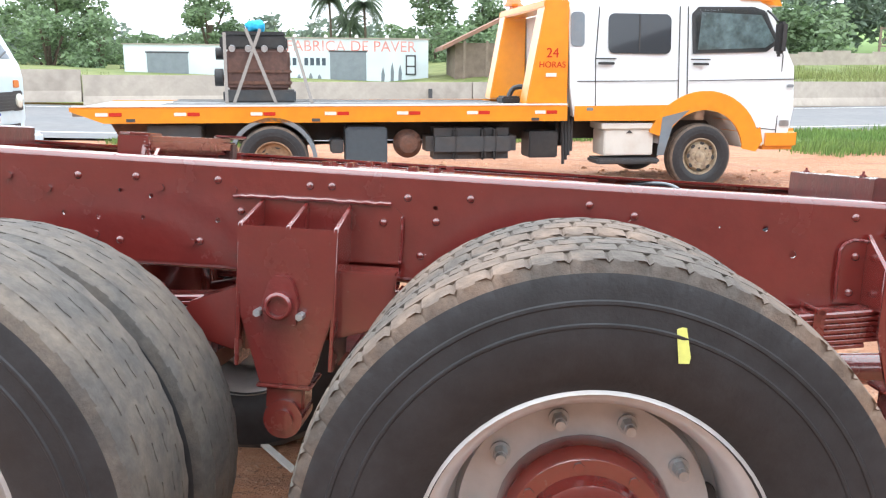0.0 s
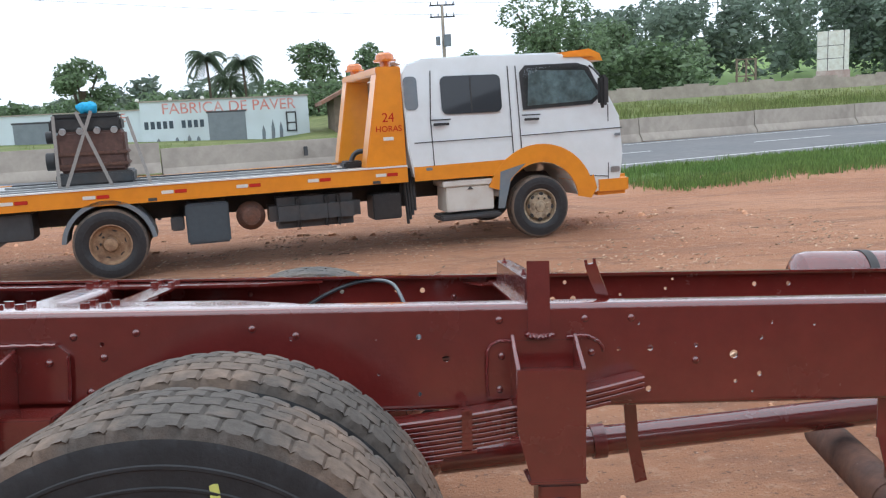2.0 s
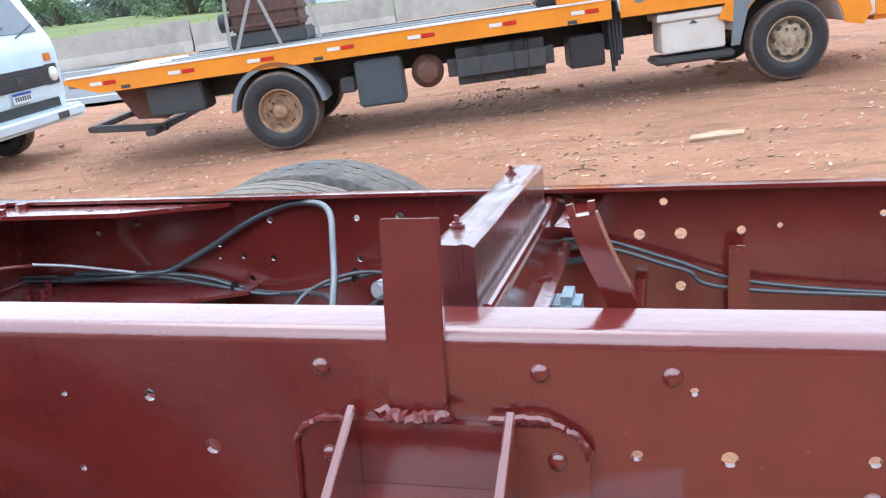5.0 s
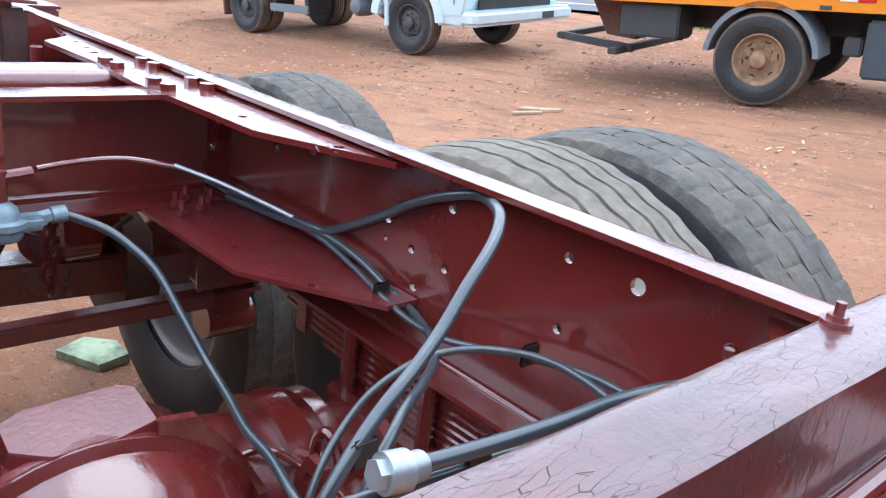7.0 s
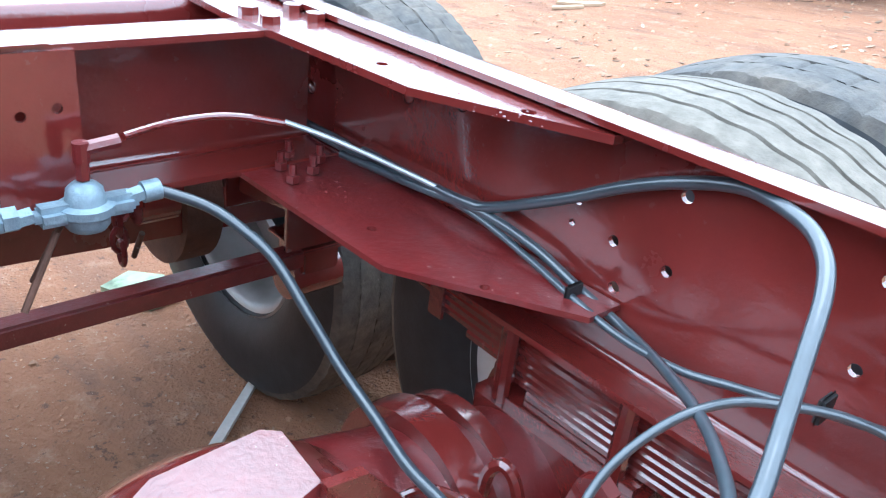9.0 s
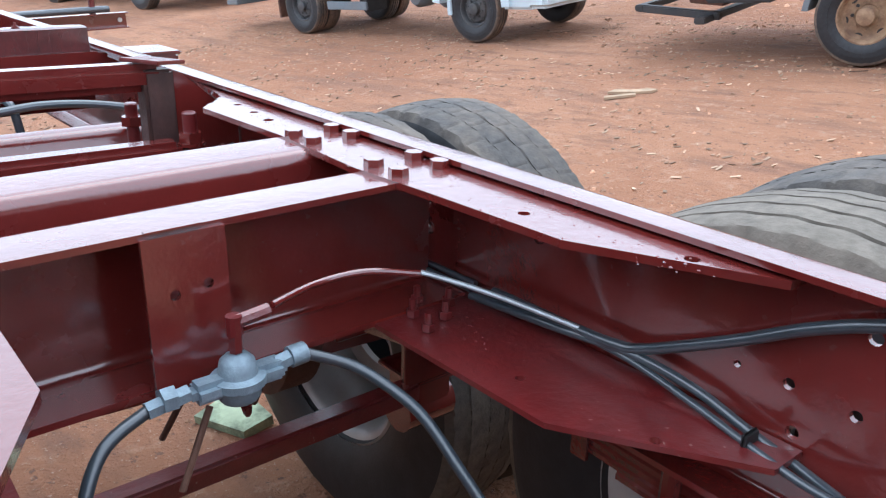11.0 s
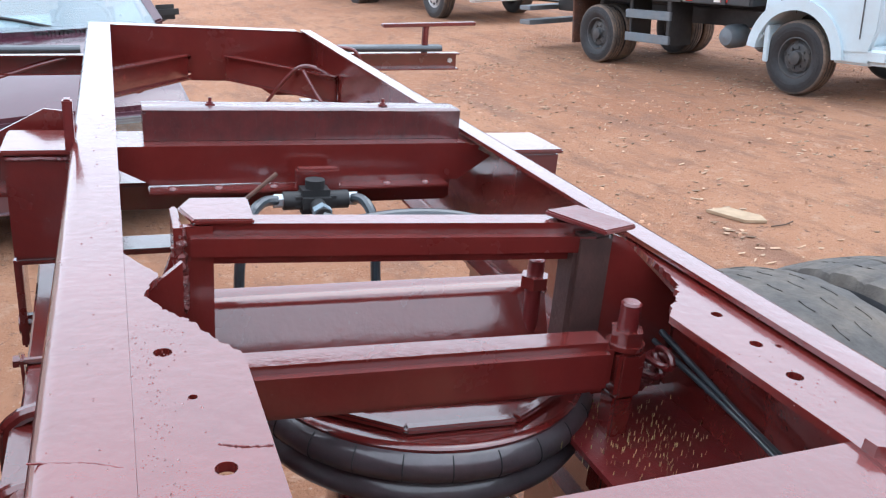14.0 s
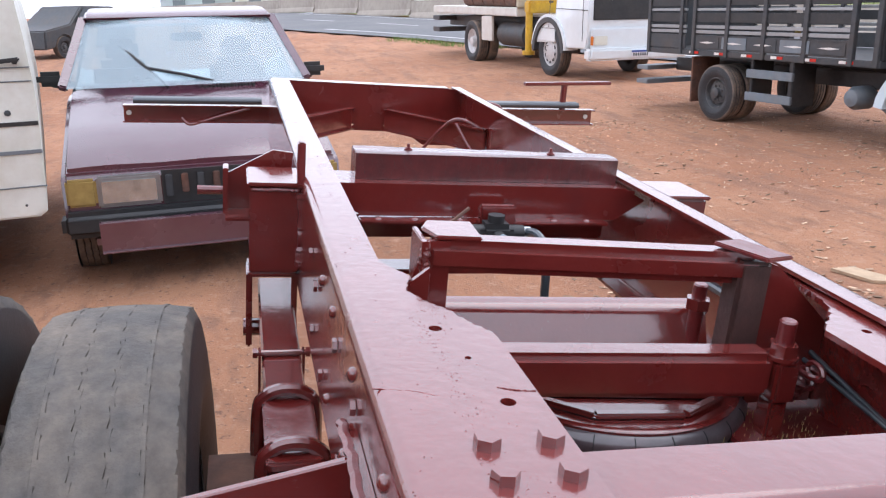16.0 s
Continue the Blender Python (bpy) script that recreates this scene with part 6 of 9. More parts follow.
hose([(0.66, 0.54, 0.60), (0.645, 0.565, 0.72), (0.625, 0.602, 0.785), (0.607, 0.646, 0.819), (0.611, 0.679, 0.852), (0.628, 0.721, 0.882), (0.652, 0.762, 0.895), (0.692, 0.785, 0.905), (0.726, 0.805, 0.906), (0.769, 0.818, 0.900), (0.9, 0.815, 0.890), (1.05, 0.815, 0.935), (1.18, 0.812, 0.95), (1.32, 0.81, 0.91), (1.5, 0.81, 0.868), (2.6, 0.81, 0.85)], 0.0043)
hose([(0.868, 0.50, 0.966), (0.866, 0.58, 0.956), (0.866, 0.66, 0.950), (0.872, 0.74, 0.952), (0.905, 0.80, 0.962), (0.97, 0.822, 0.962), (1.1, 0.826, 0.952), (1.2, 0.826, 0.95)], 0.0066)
hose([(0.862, 0.45, 0.950), (0.858, 0.54, 0.940), (0.858, 0.62, 0.930), (0.868, 0.70, 0.925), (0.90, 0.77, 0.920), (0.96, 0.81, 0.912), (1.08, 0.822, 0.915), (1.2, 0.822, 0.935)], 0.0066)
hose([(-0.8, 0.835, 0.95), (-0.5, 0.835, 0.90), (-0.3, 0.835, 0.885), (0.0, 0.838, 0.885)], 0.0045)
hose([(-0.8, 0.825, 0.93), (-0.55, 0.825, 0.91), (-0.33, 0.828, 0.88), (0.0, 0.83, 0.878)], 0.004)
bm = bmesh.new()
tube(bm, [(0.044, 0.708, 0.949), (0.096, 0.752, 0.934), (0.156, 0.800, 0.912), (0.204, 0.832, 0.896)], 0.0035, 8)
part("bare_wire", bm, BARE, chassis)
bm = bmesh.new()
rod(bm, (0.870, 0.474, 0.972), (0.872, 0.492, 0.970), 0.0145, segs=20)
rod(bm, (0.872, 0.492, 0.970), (0.870, 0.506, 0.967), 0.011, segs=16)
rod(bm, (0.869, 0.467, 0.973), (0.870, 0.474, 0.972), 0.011, segs=6)
part("hose_connector", bm, BARE, chassis, "pale plated hose connector")
bm = bmesh.new()
block(bm, 1.13, 1.17, 0.47, 0.55, 0.86, 0.96, 0.012)
rod(bm, (1.15, 0.44, 0.90), (1.15, 0.58, 0.90), 0.022, segs=16)
part("air_valve", bm, ALLOY, chassis)
hose([(1.15, 0.44, 0.90), (1.14, 0.40, 0.88), (1.15, 0.37, 0.80), (1.16, 0.36, 0.70)], 0.013)
for p in ((0.766, 0.545, 0.905), (0.862, 0.575, 0.948), (0.868, 0.665, 0.940), (0.70, 0.815, 0.898), (1.17, 0.82, 0.958), (0.43, 0.822, 0.867)):
    bm = bmesh.new()
    block(bm, p[0] - 0.003, p[0] + 0.003, p[1] - 0.016, p[1] + 0.012, p[2] - 0.014, p[2] + 0.014, 0.003)
    part("cable_tie", bm, BLACK, chassis)


# ---- ground, road and verge ----
def smoothstep(a, b, v):
    k = min(1.0, max(0.0, (v - a) / (b - a)))
    return k * k * (3 - 2 * k)


def soft(v, w=1.5):
    """A bend from level to rising ground, rounded off."""
    return 0.5 * (v + math.sqrt(v * v + w * w)) - 0.5 * (math.sqrt(81 + w * w) - 9)


def lie(x, y):
    """The lie of the land: level by the chassis, rising gently towards the road."""
    return 0.09 * smoothstep(2.0, 6.0, y) - 0.115 * smoothstep(-0.3, 1.2, y) - 0.22 * smoothstep(8.8, 12.4, y) * smoothstep(-10, -2, x) - 0.075 * smoothstep(-3.2, -4.4, x) * smoothstep(1.4, 0.0, y) + 0.033 * soft(-x - 9) * max(smoothstep(1.5, 6, y), smoothstep(-10, -20, x)) + 0.011 * soft(y - 9)


def rough_lie(x, y):
    far = min(1.0, 6.0 / (3.0 + abs(x) + abs(y)))
    r = 0.018 * noise.noise(Vector((x * 0.9, y * 0.9, 0))) + 0.007 * noise.noise(Vector((x * 3.1, y * 3.1, 4))) + 0.003 * noise.noise(Vector((x * 9, y * 9, 7)))
    c, s = math.cos(radians(20.6)), math.sin(radians(20.6))
    v = (y - 16.0) * c - x * s
    berm = 0.16 * math.exp(-((y - 10.7 - 0.22 * x) / 0.55) ** 2) * smoothstep(-7.5, -6, x) * smoothstep(4.8, 3.4, x)
    return lie(min(60, max(-60, x)), min(45, y)) + berm - 0.25 * smoothstep(0.1, 1.0, v) * smoothstep(160, 130, abs(x)) + r * far * smoothstep(0.3, 1.2, abs(y + 0.2) + 0.3) - 0.012


def spread(n, dense, reach):
    """n values, close together round zero and far apart towards the reach."""
    out = []
    for i in range(-n, n + 1):
        u = abs(i) / n
        out.append(math.copysign(dense * n * u * (1 - u ** 3) + reach * u ** 5, i))
    return out


bm = bmesh.new()
xs, ys = [v - 1.0 for v in spread(120, 0.14, 900)], [v + 3.0 for v in spread(110, 0.12, 900)]
grid = [[bm.verts.new((x, y, rough_lie(x, y))) for x in xs] for y in ys]
for a, b in zip(grid, grid[1:]):
    for i in range(len(xs) - 1):
        bm.faces.new((a[i], a[i + 1], b[i + 1], b[i]))
ground = part("ground", bm, SOIL, None, "bare red soil yard with tracks and scattered litter", 60)
tagged(ground, category="ground", kind="structure")

ROAD_A = radians(20.6)


def on_road(u, v):
    """u metres along the road, v metres from its near edge."""
    c, s = math.cos(ROAD_A), math.sin(ROAD_A)
    return u * c - v * s, 16.0 + u * s + v * c


def ribbon(name, u0, u1, v0, v1, lift, mat, label, n=90, category="", kind="structure"):
    bm = bmesh.new()
    rows = []
    for i in range(n + 1):
        u = u0 + (u1 - u0) * i / n
        row = []
        for k in range(5):
            x, y = on_road(u, v0 + (v1 - v0) * k / 4)
            row.append(bm.verts.new((x, y, lie(min(60, max(-60, x)), min(45, y)) + lift)))
        rows.append(row)
    for p, q in zip(rows, rows[1:]):
        for k in range(4):
            bm.faces.new((p[k], p[k + 1], q[k + 1], q[k]))
    return tagged(part(name, bm, mat, None, label, 60), category=category, kind=kind)


ribbon("road", -140, 140, 0.0, 9.3, 0.03, ASPHALT, "grey worn asphalt highway beside the yard", category="road")
ribbon("road_line", -140, 140, 1.0, 1.16, 0.036, ROADLINE, "white edge line on the asphalt", category="road marking")
ribbon("road_line", -140, 140, 8.3, 8.45, 0.036, ROADLINE, "white edge line on the asphalt", category="road marking")
for k in range(-16, 17):
    ribbon("lane_dash", k * 8.0, k * 8.0 + 3.6, 4.6, 4.74, 0.036, ROADLINE, "white lane dash on the asphalt", 4, "road marking")
# concrete barrier in cast lengths
bar_bm = bmesh.new()
sec = [(-0.30, 0.0), (-0.28, 0.10), (-0.13, 0.32), (-0.09, 0.92), (0.09, 0.92), (0.13, 0.32), (0.28, 0.10), (0.30, 0.0)]
sweep(bar_bm, sec, -2.98, 2.98)
barrier_mesh = finish(bar_bm, "barrier_length", CONCRETE, 25)
barrier = thing("road_barrier", Matrix.Identity(4), "long weathered concrete barrier along the far side of the road", "barrier")
for k in range(-16, 15):
    x, y = on_road(k * 6.0, 9.8)
    ob = child("barrier_length", barrier_mesh, barrier, Matrix.Translation((x, y, lie(min(60, max(-60, x)), min(45, y)) + 0.02)) @ Matrix.Rotation(ROAD_A, 4, "Z"))
for k in (-3, 0, 2):
    x, y = on_road(k * 6.0 + 1.5, 9.6)
    bm = bmesh.new()
    block(bm, -0.06, 0.06, -0.11, -0.02, 0.45, 0.75, 0.01, Matrix.Translation((x, y, lie(x, y))) @ Matrix.Rotation(ROAD_A, 4, "Z"))
    part("drain_mark", bm, DARK, barrier)


def tuft_patch(name, spots, mat, height, blades, label, width=0.012, category="grass"):
    """Many bent blades of grass as one sheet of stuff."""
    vs, fs = [], []
    for x, y, z, sc in spots:
        for _ in range(blades):
            a = random.uniform(0, math.tau)
            h = height * sc * random.uniform(0.55, 1.15)
            lean = random.uniform(0.1, 0.5) * h
            bx, by = x + random.gauss(0, 0.10 * (1 + sc)), y + random.gauss(0, 0.10 * (1 + sc))
            dx, dy = math.cos(a) * width * sc, math.sin(a) * width * sc
            lx, ly = math.cos(a + 1.3) * lean, math.sin(a + 1.3) * lean
            s = len(vs)
            vs += [(bx - dx, by - dy, z - 0.02), (bx + dx, by + dy, z - 0.02), (bx + dx * 0.7 + lx * 0.4, by + dy * 0.7 + ly * 0.4, z + h * 0.6),
                   (bx - dx * 0.7 + lx * 0.4, by - dy * 0.7 + ly * 0.4, z + h * 0.6), (bx + lx, by + ly, z + h)]
            fs += [(s, s + 1, s + 2, s + 3), (s + 3, s + 2, s + 4)]
    me = bpy.data.meshes.new(name)
    me.from_pydata(vs, [], fs)
    me.materials.append(mat)
    return tagged(new(name, me), label, category, kind="stuff")


# green verge along the near edge of the road, and tall weeds behind the barrier
spots = []
for _ in range(6200):
    u = random.uniform(5.0, 42.0)
    x, y = on_road(u, random.uniform(-4.7 + 0.05 * u, -0.15))
    if noise.noise(Vector((x * 0.5, y * 0.9, 2))) < random.uniform(-0.6, 0.25):
        continue
    spots.append((x, y, lie(x, y), random.uniform(0.6, 1.1)))
for _ in range(260):
    u = random.uniform(-7.4, -5.2)
    x, y = on_road(u, random.uniform(-0.8, -0.02))
    spots.append((x, y, lie(x, y), random.uniform(0.3, 0.7)))
for _ in range(90):
    u = random.uniform(0.0, 4.5)
    x, y = on_road(u, random.uniform(-0.7, -0.05))
    spots.append((x, y, lie(x, y), random.uniform(0.4, 0.8)))
for _ in range(60):
    u = random.uniform(-30.0, -24.0)
    x, y = on_road(u, random.uniform(-0.9, -0.1))
    spots.append((x, y, lie(x, y), random.uniform(0.4, 0.7)))
tuft_patch("verge_grass", spots, GRASS, 0.17, 16, "lush green verge grass along the asphalt edge", 0.011)
ribbon("verge_strip", 4.5, 43, -2.6, -0.02, 0.012, GRASS, "green grassy strip beside the road", 40, "verge")


def bank_height(v):
    return 0.9 * smoothstep(10.6, 15.6, v) + 0.9 * smoothstep(16.6, 30, v)


def bank_side(u):
    """The bank is low before the workshop and rises towards the thicket."""
    return 0.18 + 0.82 * smoothstep(5, 16, u)


bm = bmesh.new()
rows = []
for i in range(61):
    u = -150 + 310 * i / 60
    row = []
    for k in range(13):
        v = 10.2 + (80 - 10.2) * (k / 12) ** 1.6
        x, y = on_road(u, v)
        row.append(bm.verts.new((x, y, lie(min(60, max(-60, x)), min(45, y)) + 0.03 + bank_height(v) * bank_side(u) + 0.15 * bank_side(u) * noise.noise(Vector((x * 0.2, y * 0.2, 0))))))
    rows.append(row)
for p, q in zip(rows, rows[1:]):
    for k in range(12):
        bm.faces.new((p[k], p[k + 1], q[k + 1], q[k]))
tagged(part("grass_bank", bm, WEEDS, None, "weedy green bank rising behind the road barrier", 60), category="bank", kind="structure")


def bank_z(u, v):
    x, y = on_road(u, v)
    return lie(min(60, max(-60, x)), min(45, y)) + 0.03 + bank_height(v) * bank_side(u)


spots = []
for _ in range(7000):
    u, v = random.uniform(-45, 75), 10.4 + abs(random.gauss(0, 6.0))
    x, y = on_road(u, v)
    spots.append((x, y, bank_z(u, v), random.uniform(0.6, 1.5) * (0.5 + 0.5 * bank_side(u))))
tuft_patch("tall_weeds", spots, WEEDS, 0.30, 12, "tall pale weeds and grass on the bank behind the barrier", 0.012)


# ---- vehicles: x forward, y away from the near side, z up from the ground ----
def road_tyre(R, W, bead_r):
    return finish(tyre_bm(R, W, bead_r, ribs=4, lugs=0, depth=0.008, segs=72), "tyre", (RUBBER, TREAD), 30)


def disc_rim(r, W, mat, holes=6, hub=0.07, dish=0.02, hub_mat=None):
    """A pressed steel wheel about y, face towards -y, as mesh; hand holes as dark recesses."""
    bm = bmesh.new()
    m = Matrix.Rotation(radians(90), 4, "X")
    h = W * 0.38
    lathe(bm, [(r + 0.012, h - 0.008), (r + 0.012, h + 0.004), (r, h + 0.006), (r - 0.012, h - 0.012), (r - 0.022, h - 0.05), (r - 0.035, h - 0.055), (r * 0.72, h - dish), (r * 0.45, h - dish + 0.006),
               (hub + 0.012, h - dish), (hub, h - dish + 0.01), (hub * 0.95, h + 0.02), (hub * 0.6, h + 0.028), (0.0005, h + 0.028)], m, 40)
    for k in range(8):
        a = math.tau * k / 8
        hexbolt(bm, (r * 0.52 * math.cos(a), -(h - dish + 0.004), r * 0.52 * math.sin(a)), (0, -1, 0), 0.014, 0.018)
    n = len(bm.faces)
    for k in range(holes):
        a = math.tau * (k + 0.5) / holes
        p = Vector((r * 0.76 * math.cos(a), -(h - dish - 0.002), r * 0.76 * math.sin(a)))
        lathe(bm, [(r * 0.12, 0), (r * 0.115, 0.004), (0.0004, 0.003)], Matrix.Translation(p) @ Matrix.Rotation(-a, 4, "Y") @ Matrix.Rotation(radians(90), 4, "X") @ Matrix.Diagonal((0.8, 1.2, 1, 1)), 14)
    bm.faces.ensure_lookup_table()
    for f in bm.faces[n:]:
        f.material_index = 1
    return finish(bm, "rim", (mat, BLACK), 35)


def put_wheel(root, tyre, rim, x, y, z, flip=False):
    w = new("wheel")
    w.parent = root
    w.matrix_local = Matrix.Translation((x, y, z)) @ (Matrix.Rotation(math.pi, 4, "Z") if flip else Matrix.Identity(4)) @ Matrix.Rotation(random.uniform(0, 6), 4, "Y")
    child("tyre", tyre, w)
    child("rim", rim, w)
    return w


def tumble(bm, W, z0, inset, top):
    """Leans the sides of a body inwards above z0."""
    for v in bm.verts:
        if v.co.z > z0:
            k = (v.co.z - z0) / (top - z0) * inset
            v.co.y += k if v.co.y < W / 2 else -k
    return bm


def body(profile, W, bevel=0.03, z0=1.3, inset=0.06, holes=()):
    bm = bmesh.new()
    plate(bm, profile, W, at_y(W), holes)
    sharp = [e for e in bm.edges if len(e.link_faces) == 2 and e.calc_face_angle(0) > 0.9]
    bmesh.ops.bevel(bm, geom=sharp, offset=bevel, segments=3, affect="EDGES", clamp_overlap=True)
    return tumble(bm, W, z0, inset, max(p[1] for p in profile))


def panel(root, name, pts, y, t, mat, z0=1.3, inset=0.06, top=2.2, W=2.0, label="", bevel=0.0):
    """A flat part lying on the near side of a body: pts in x and z, following its lean."""
    bm = bmesh.new()
    plate(bm, pts, t, at_y(y))
    if bevel:
        bmesh.ops.bevel(bm, geom=[e for e in bm.edges if len(e.link_faces) == 2 and e.calc_face_angle(0) > 0.9], offset=bevel, segments=2, affect="EDGES")
    for v in bm.verts:
        if v.co.z > z0:
            v.co.y += (v.co.z - z0) / (top - z0) * inset
    return part(name, bm, mat, root, label)


def rounded(x0, x1, z0, z1, r=0.05, n=4):
    out = []
    for cx, cz, a in ((x1 - r, z0 + r, -90), (x1 - r, z1 - r, 0), (x0 + r, z1 - r, 90), (x0 + r, z0 + r, 180)):
        out += [(cx + r * math.cos(radians(a + 90 * k / n)), cz + r * math.sin(radians(a + 90 * k / n))) for k in range(n + 1)]
    return out


def lines(text, m, size, mat, parent, name="lettering", label=""):
    """Lettering in the built-in font, as mesh."""
    cu = bpy.data.curves.new(name, "FONT")
    cu.body, cu.size, cu.extrude, cu.align_x = text, size, 0.002, "CENTER"
    ob = bpy.data.objects.new(name, cu)
    me = bpy.data.meshes.new_from_object(ob)
    bpy.data.objects.remove(ob)
    me.materials.append(mat)
    ob = new(name, me)
    ob.parent = parent
    ob.matrix_local = m
    return tagged(ob, label)


def arch_strip(x, z, r0, r1, a0, a1, y0, y1, n=18):
    """A curved mudguard about (x, z)."""
    bm = bmesh.new()
    outer = [(x + r1 * math.cos(radians(a0 + (a1 - a0) * k / n)), z + r1 * math.sin(radians(a0 + (a1 - a0) * k / n))) for k in range(n + 1)]
    inner = [(x + r0 * math.cos(radians(a0 + (a1 - a0) * k / n)), z + r0 * math.sin(radians(a0 + (a1 - a0) * k / n))) for k in range(n + 1)]
    plate(bm, outer + inner[::-1], y1 - y0, at_y(y1))
    return bm


def number_plate(root, m, w=0.40, h=0.13):
    bm = bmesh.new()
    block(bm, -w / 2, w / 2, -0.006, 0, -h / 2, h / 2, 0.004, m)
    p = part("number_plate", bm, PLATE, root)
    bm = bmesh.new()
    for k in range(7):
        block(bm, -w * 0.40 + k * w * 0.122, -w * 0.40 + k * w * 0.122 + w * 0.075, -0.009, -0.005, -h * 0.30, h * 0.12, 0, m)
    part("plate_bars", bm, DARK, p)
    bm = bmesh.new()
    block(bm, -w * 0.49, w * 0.49, -0.0085, -0.005, h * 0.22, h * 0.47, 0, m)
    part("plate_band", bm, material("plate_blue", (0.02, 0.06, 0.30), 0.4, grain=0.05), p)


# ---- tow truck ----
tow = thing("tow_truck", Matrix.Translation((-2.124, 6.620, -0.013)) @ Matrix.Rotation(radians(13.4), 4, "Z") @ Matrix.Scale(0.962, 4), "white crew-cab tow truck with a long orange flatbed, parked on soil", "tow truck")
TW = 2.15
t_tyre = road_tyre(0.385, 0.215, 0.205)
t_front, t_rear = disc_rim(0.205, 0.215, RIM_CREAM, 8, 0.062, -0.015), disc_rim(0.205, 0.215, RIM_RUST, 6, 0.07, 0.06)
put_wheel(tow, t_tyre, t_front, 4.95, 0.13, 0.375)
put_wheel(tow, t_tyre, t_front, 4.95, TW - 0.13, 0.375, True)
for y, f in ((0.11, False), (0.35, True), (TW - 0.11, True), (TW - 0.35, False)):
    put_wheel(tow, t_tyre, t_rear, 0.0, y, 0.375, f)
CABP = [(3.36, 0.84), (4.35, 0.84), (4.40, 0.62), (4.46, 0.62)] + [(4.95 + 0.50 * math.cos(radians(a)), 0.42 + 0.50 * math.sin(radians(a))) for a in range(170, 9, -20)] + \
       [(5.47, 0.48), (6.02, 0.52), (6.08, 0.95), (6.05, 1.42), (5.72, 2.08), (5.58, 2.17), (5.2, 2.215), (4.2, 2.22), (3.55, 2.20), (3.36, 2.14), (3.28, 2.02), (3.30, 1.2)]
cab = part("cab", body(CABP, TW, 0.035, 1.25, 0.09), WHITE, tow, "white crew cab with rounded roof")
Y = -0.004
panel(cab, "rear_window", rounded(3.74, 4.49, 1.55, 1.99, 0.07), Y, 0.006, TINTED, 1.25, 0.09, 2.22, label="dark tinted rear side window")
panel(cab, "window_gap", [(4.10, 1.56), (4.12, 1.56), (4.12, 1.98), (4.10, 1.98)], Y - 0.006, 0.003, BLACK, 1.25, 0.09, 2.22)
panel(cab, "front_window", [(4.80, 1.58), (5.66, 1.61), (5.80, 1.70), (5.62, 2.02), (5.50, 2.06), (4.84, 2.05), (4.78, 1.98)], Y, 0.006, GLASS, 1.25, 0.09, 2.22, label="clear front side window")
panel(cab, "window_seal", [(4.76, 1.555), (5.68, 1.585), (5.84, 1.70), (5.64, 2.05), (5.50, 2.09), (4.82, 2.08), (4.74, 2.0)], Y + 0.003, 0.005, BLACK, 1.25, 0.09, 2.22)
panel(cab, "cab_interior_view", [(4.82, 1.60), (5.66, 1.63), (5.78, 1.71), (5.60, 2.0), (4.86, 2.02)], Y - 0.0005, 0.002, material("cab_interior", (0.20, 0.27, 0.28), 0.5, grain=0.5, scale=9, mix=(0.05, 0.07, 0.07), mix_scale=5, mix_amount=0.8), 1.25, 0.09, 2.22)
panel(cab, "quarter_window", rounded(3.30, 3.46, 1.62, 2.0, 0.05), Y, 0.006, GREYBLUE, 1.25, 0.09, 2.22)
for pts in ([(3.60, 0.95), (3.612, 0.95), (3.60, 1.5), (3.64, 2.06), (3.628, 2.06), (3.588, 1.5)], [(4.60, 0.98), (4.612, 0.98), (4.60, 2.08), (4.588, 2.08)], [(4.71, 1.0), (4.722, 1.0), (4.70, 2.08), (4.688, 2.08)],
            [(5.86, 0.62), (5.872, 0.62), (5.90, 1.55), (5.66, 2.04), (5.65, 2.04), (5.888, 1.55)], [(5.44, 0.72), (5.86, 0.68), (5.86, 0.69), (5.44, 0.73)], [(3.38, 1.235), (4.60, 1.245), (4.60, 1.256), (3.38, 1.246)],
            [(4.72, 1.246), (6.07, 1.272), (6.07, 1.283), (4.72, 1.257)]):
    panel(cab, "panel_gap", pts, Y + 0.001, 0.004, DARK, 1.25, 0.09, 2.22)
for x in (3.62, 4.76):
    panel(cab, "door_handle", rounded(x, x + 0.19, 1.425, 1.455, 0.012, 2), Y - 0.01, 0.02, BLACK, 1.25, 0.09, 2.22)
    panel(cab, "handle_recess", rounded(x - 0.02, x + 0.22, 1.485, 1.50, 0.007, 2), Y, 0.004, DARK, 1.25, 0.09, 2.22)
panel(cab, "orange_sill", [(3.36, 0.80), (4.36, 0.80), (4.50, 0.86), (4.58, 0.97), (4.64, 1.02), (4.60, 0.98), (3.36, 0.965)], Y, 0.010, ORANGE)
bm = arch_strip(4.95, 0.42, 0.50, 0.72, 12, 160, -0.018, 0.4)
part("wheel_arch", bm, ORANGE, cab, "orange wheel arch")
panel(cab, "arch_skirt", [(5.44, 0.47), (5.62, 0.43), (5.70, 0.55), (5.66, 0.72), (5.44, 0.60)], Y, 0.012, ORANGE)
panel(cab, "inner_arch", [(4.42, 0.84), (4.75, 0.92), (4.55, 0.74), (4.46, 0.40), (4.38, 0.40)], Y + 0.002, 0.02, GREYBLUE)
bm = bmesh.new()
block(bm, 5.68, 6.16, -0.03, TW + 0.03, 0.45, 0.70, 0.05, None, 3)
part("bumper", bm, ORANGE, tow, "orange front bumper")
bm = bmesh.new()
block(bm, 5.30, 5.76, 0.06, TW - 0.06, 2.13, 2.21, 0.03)
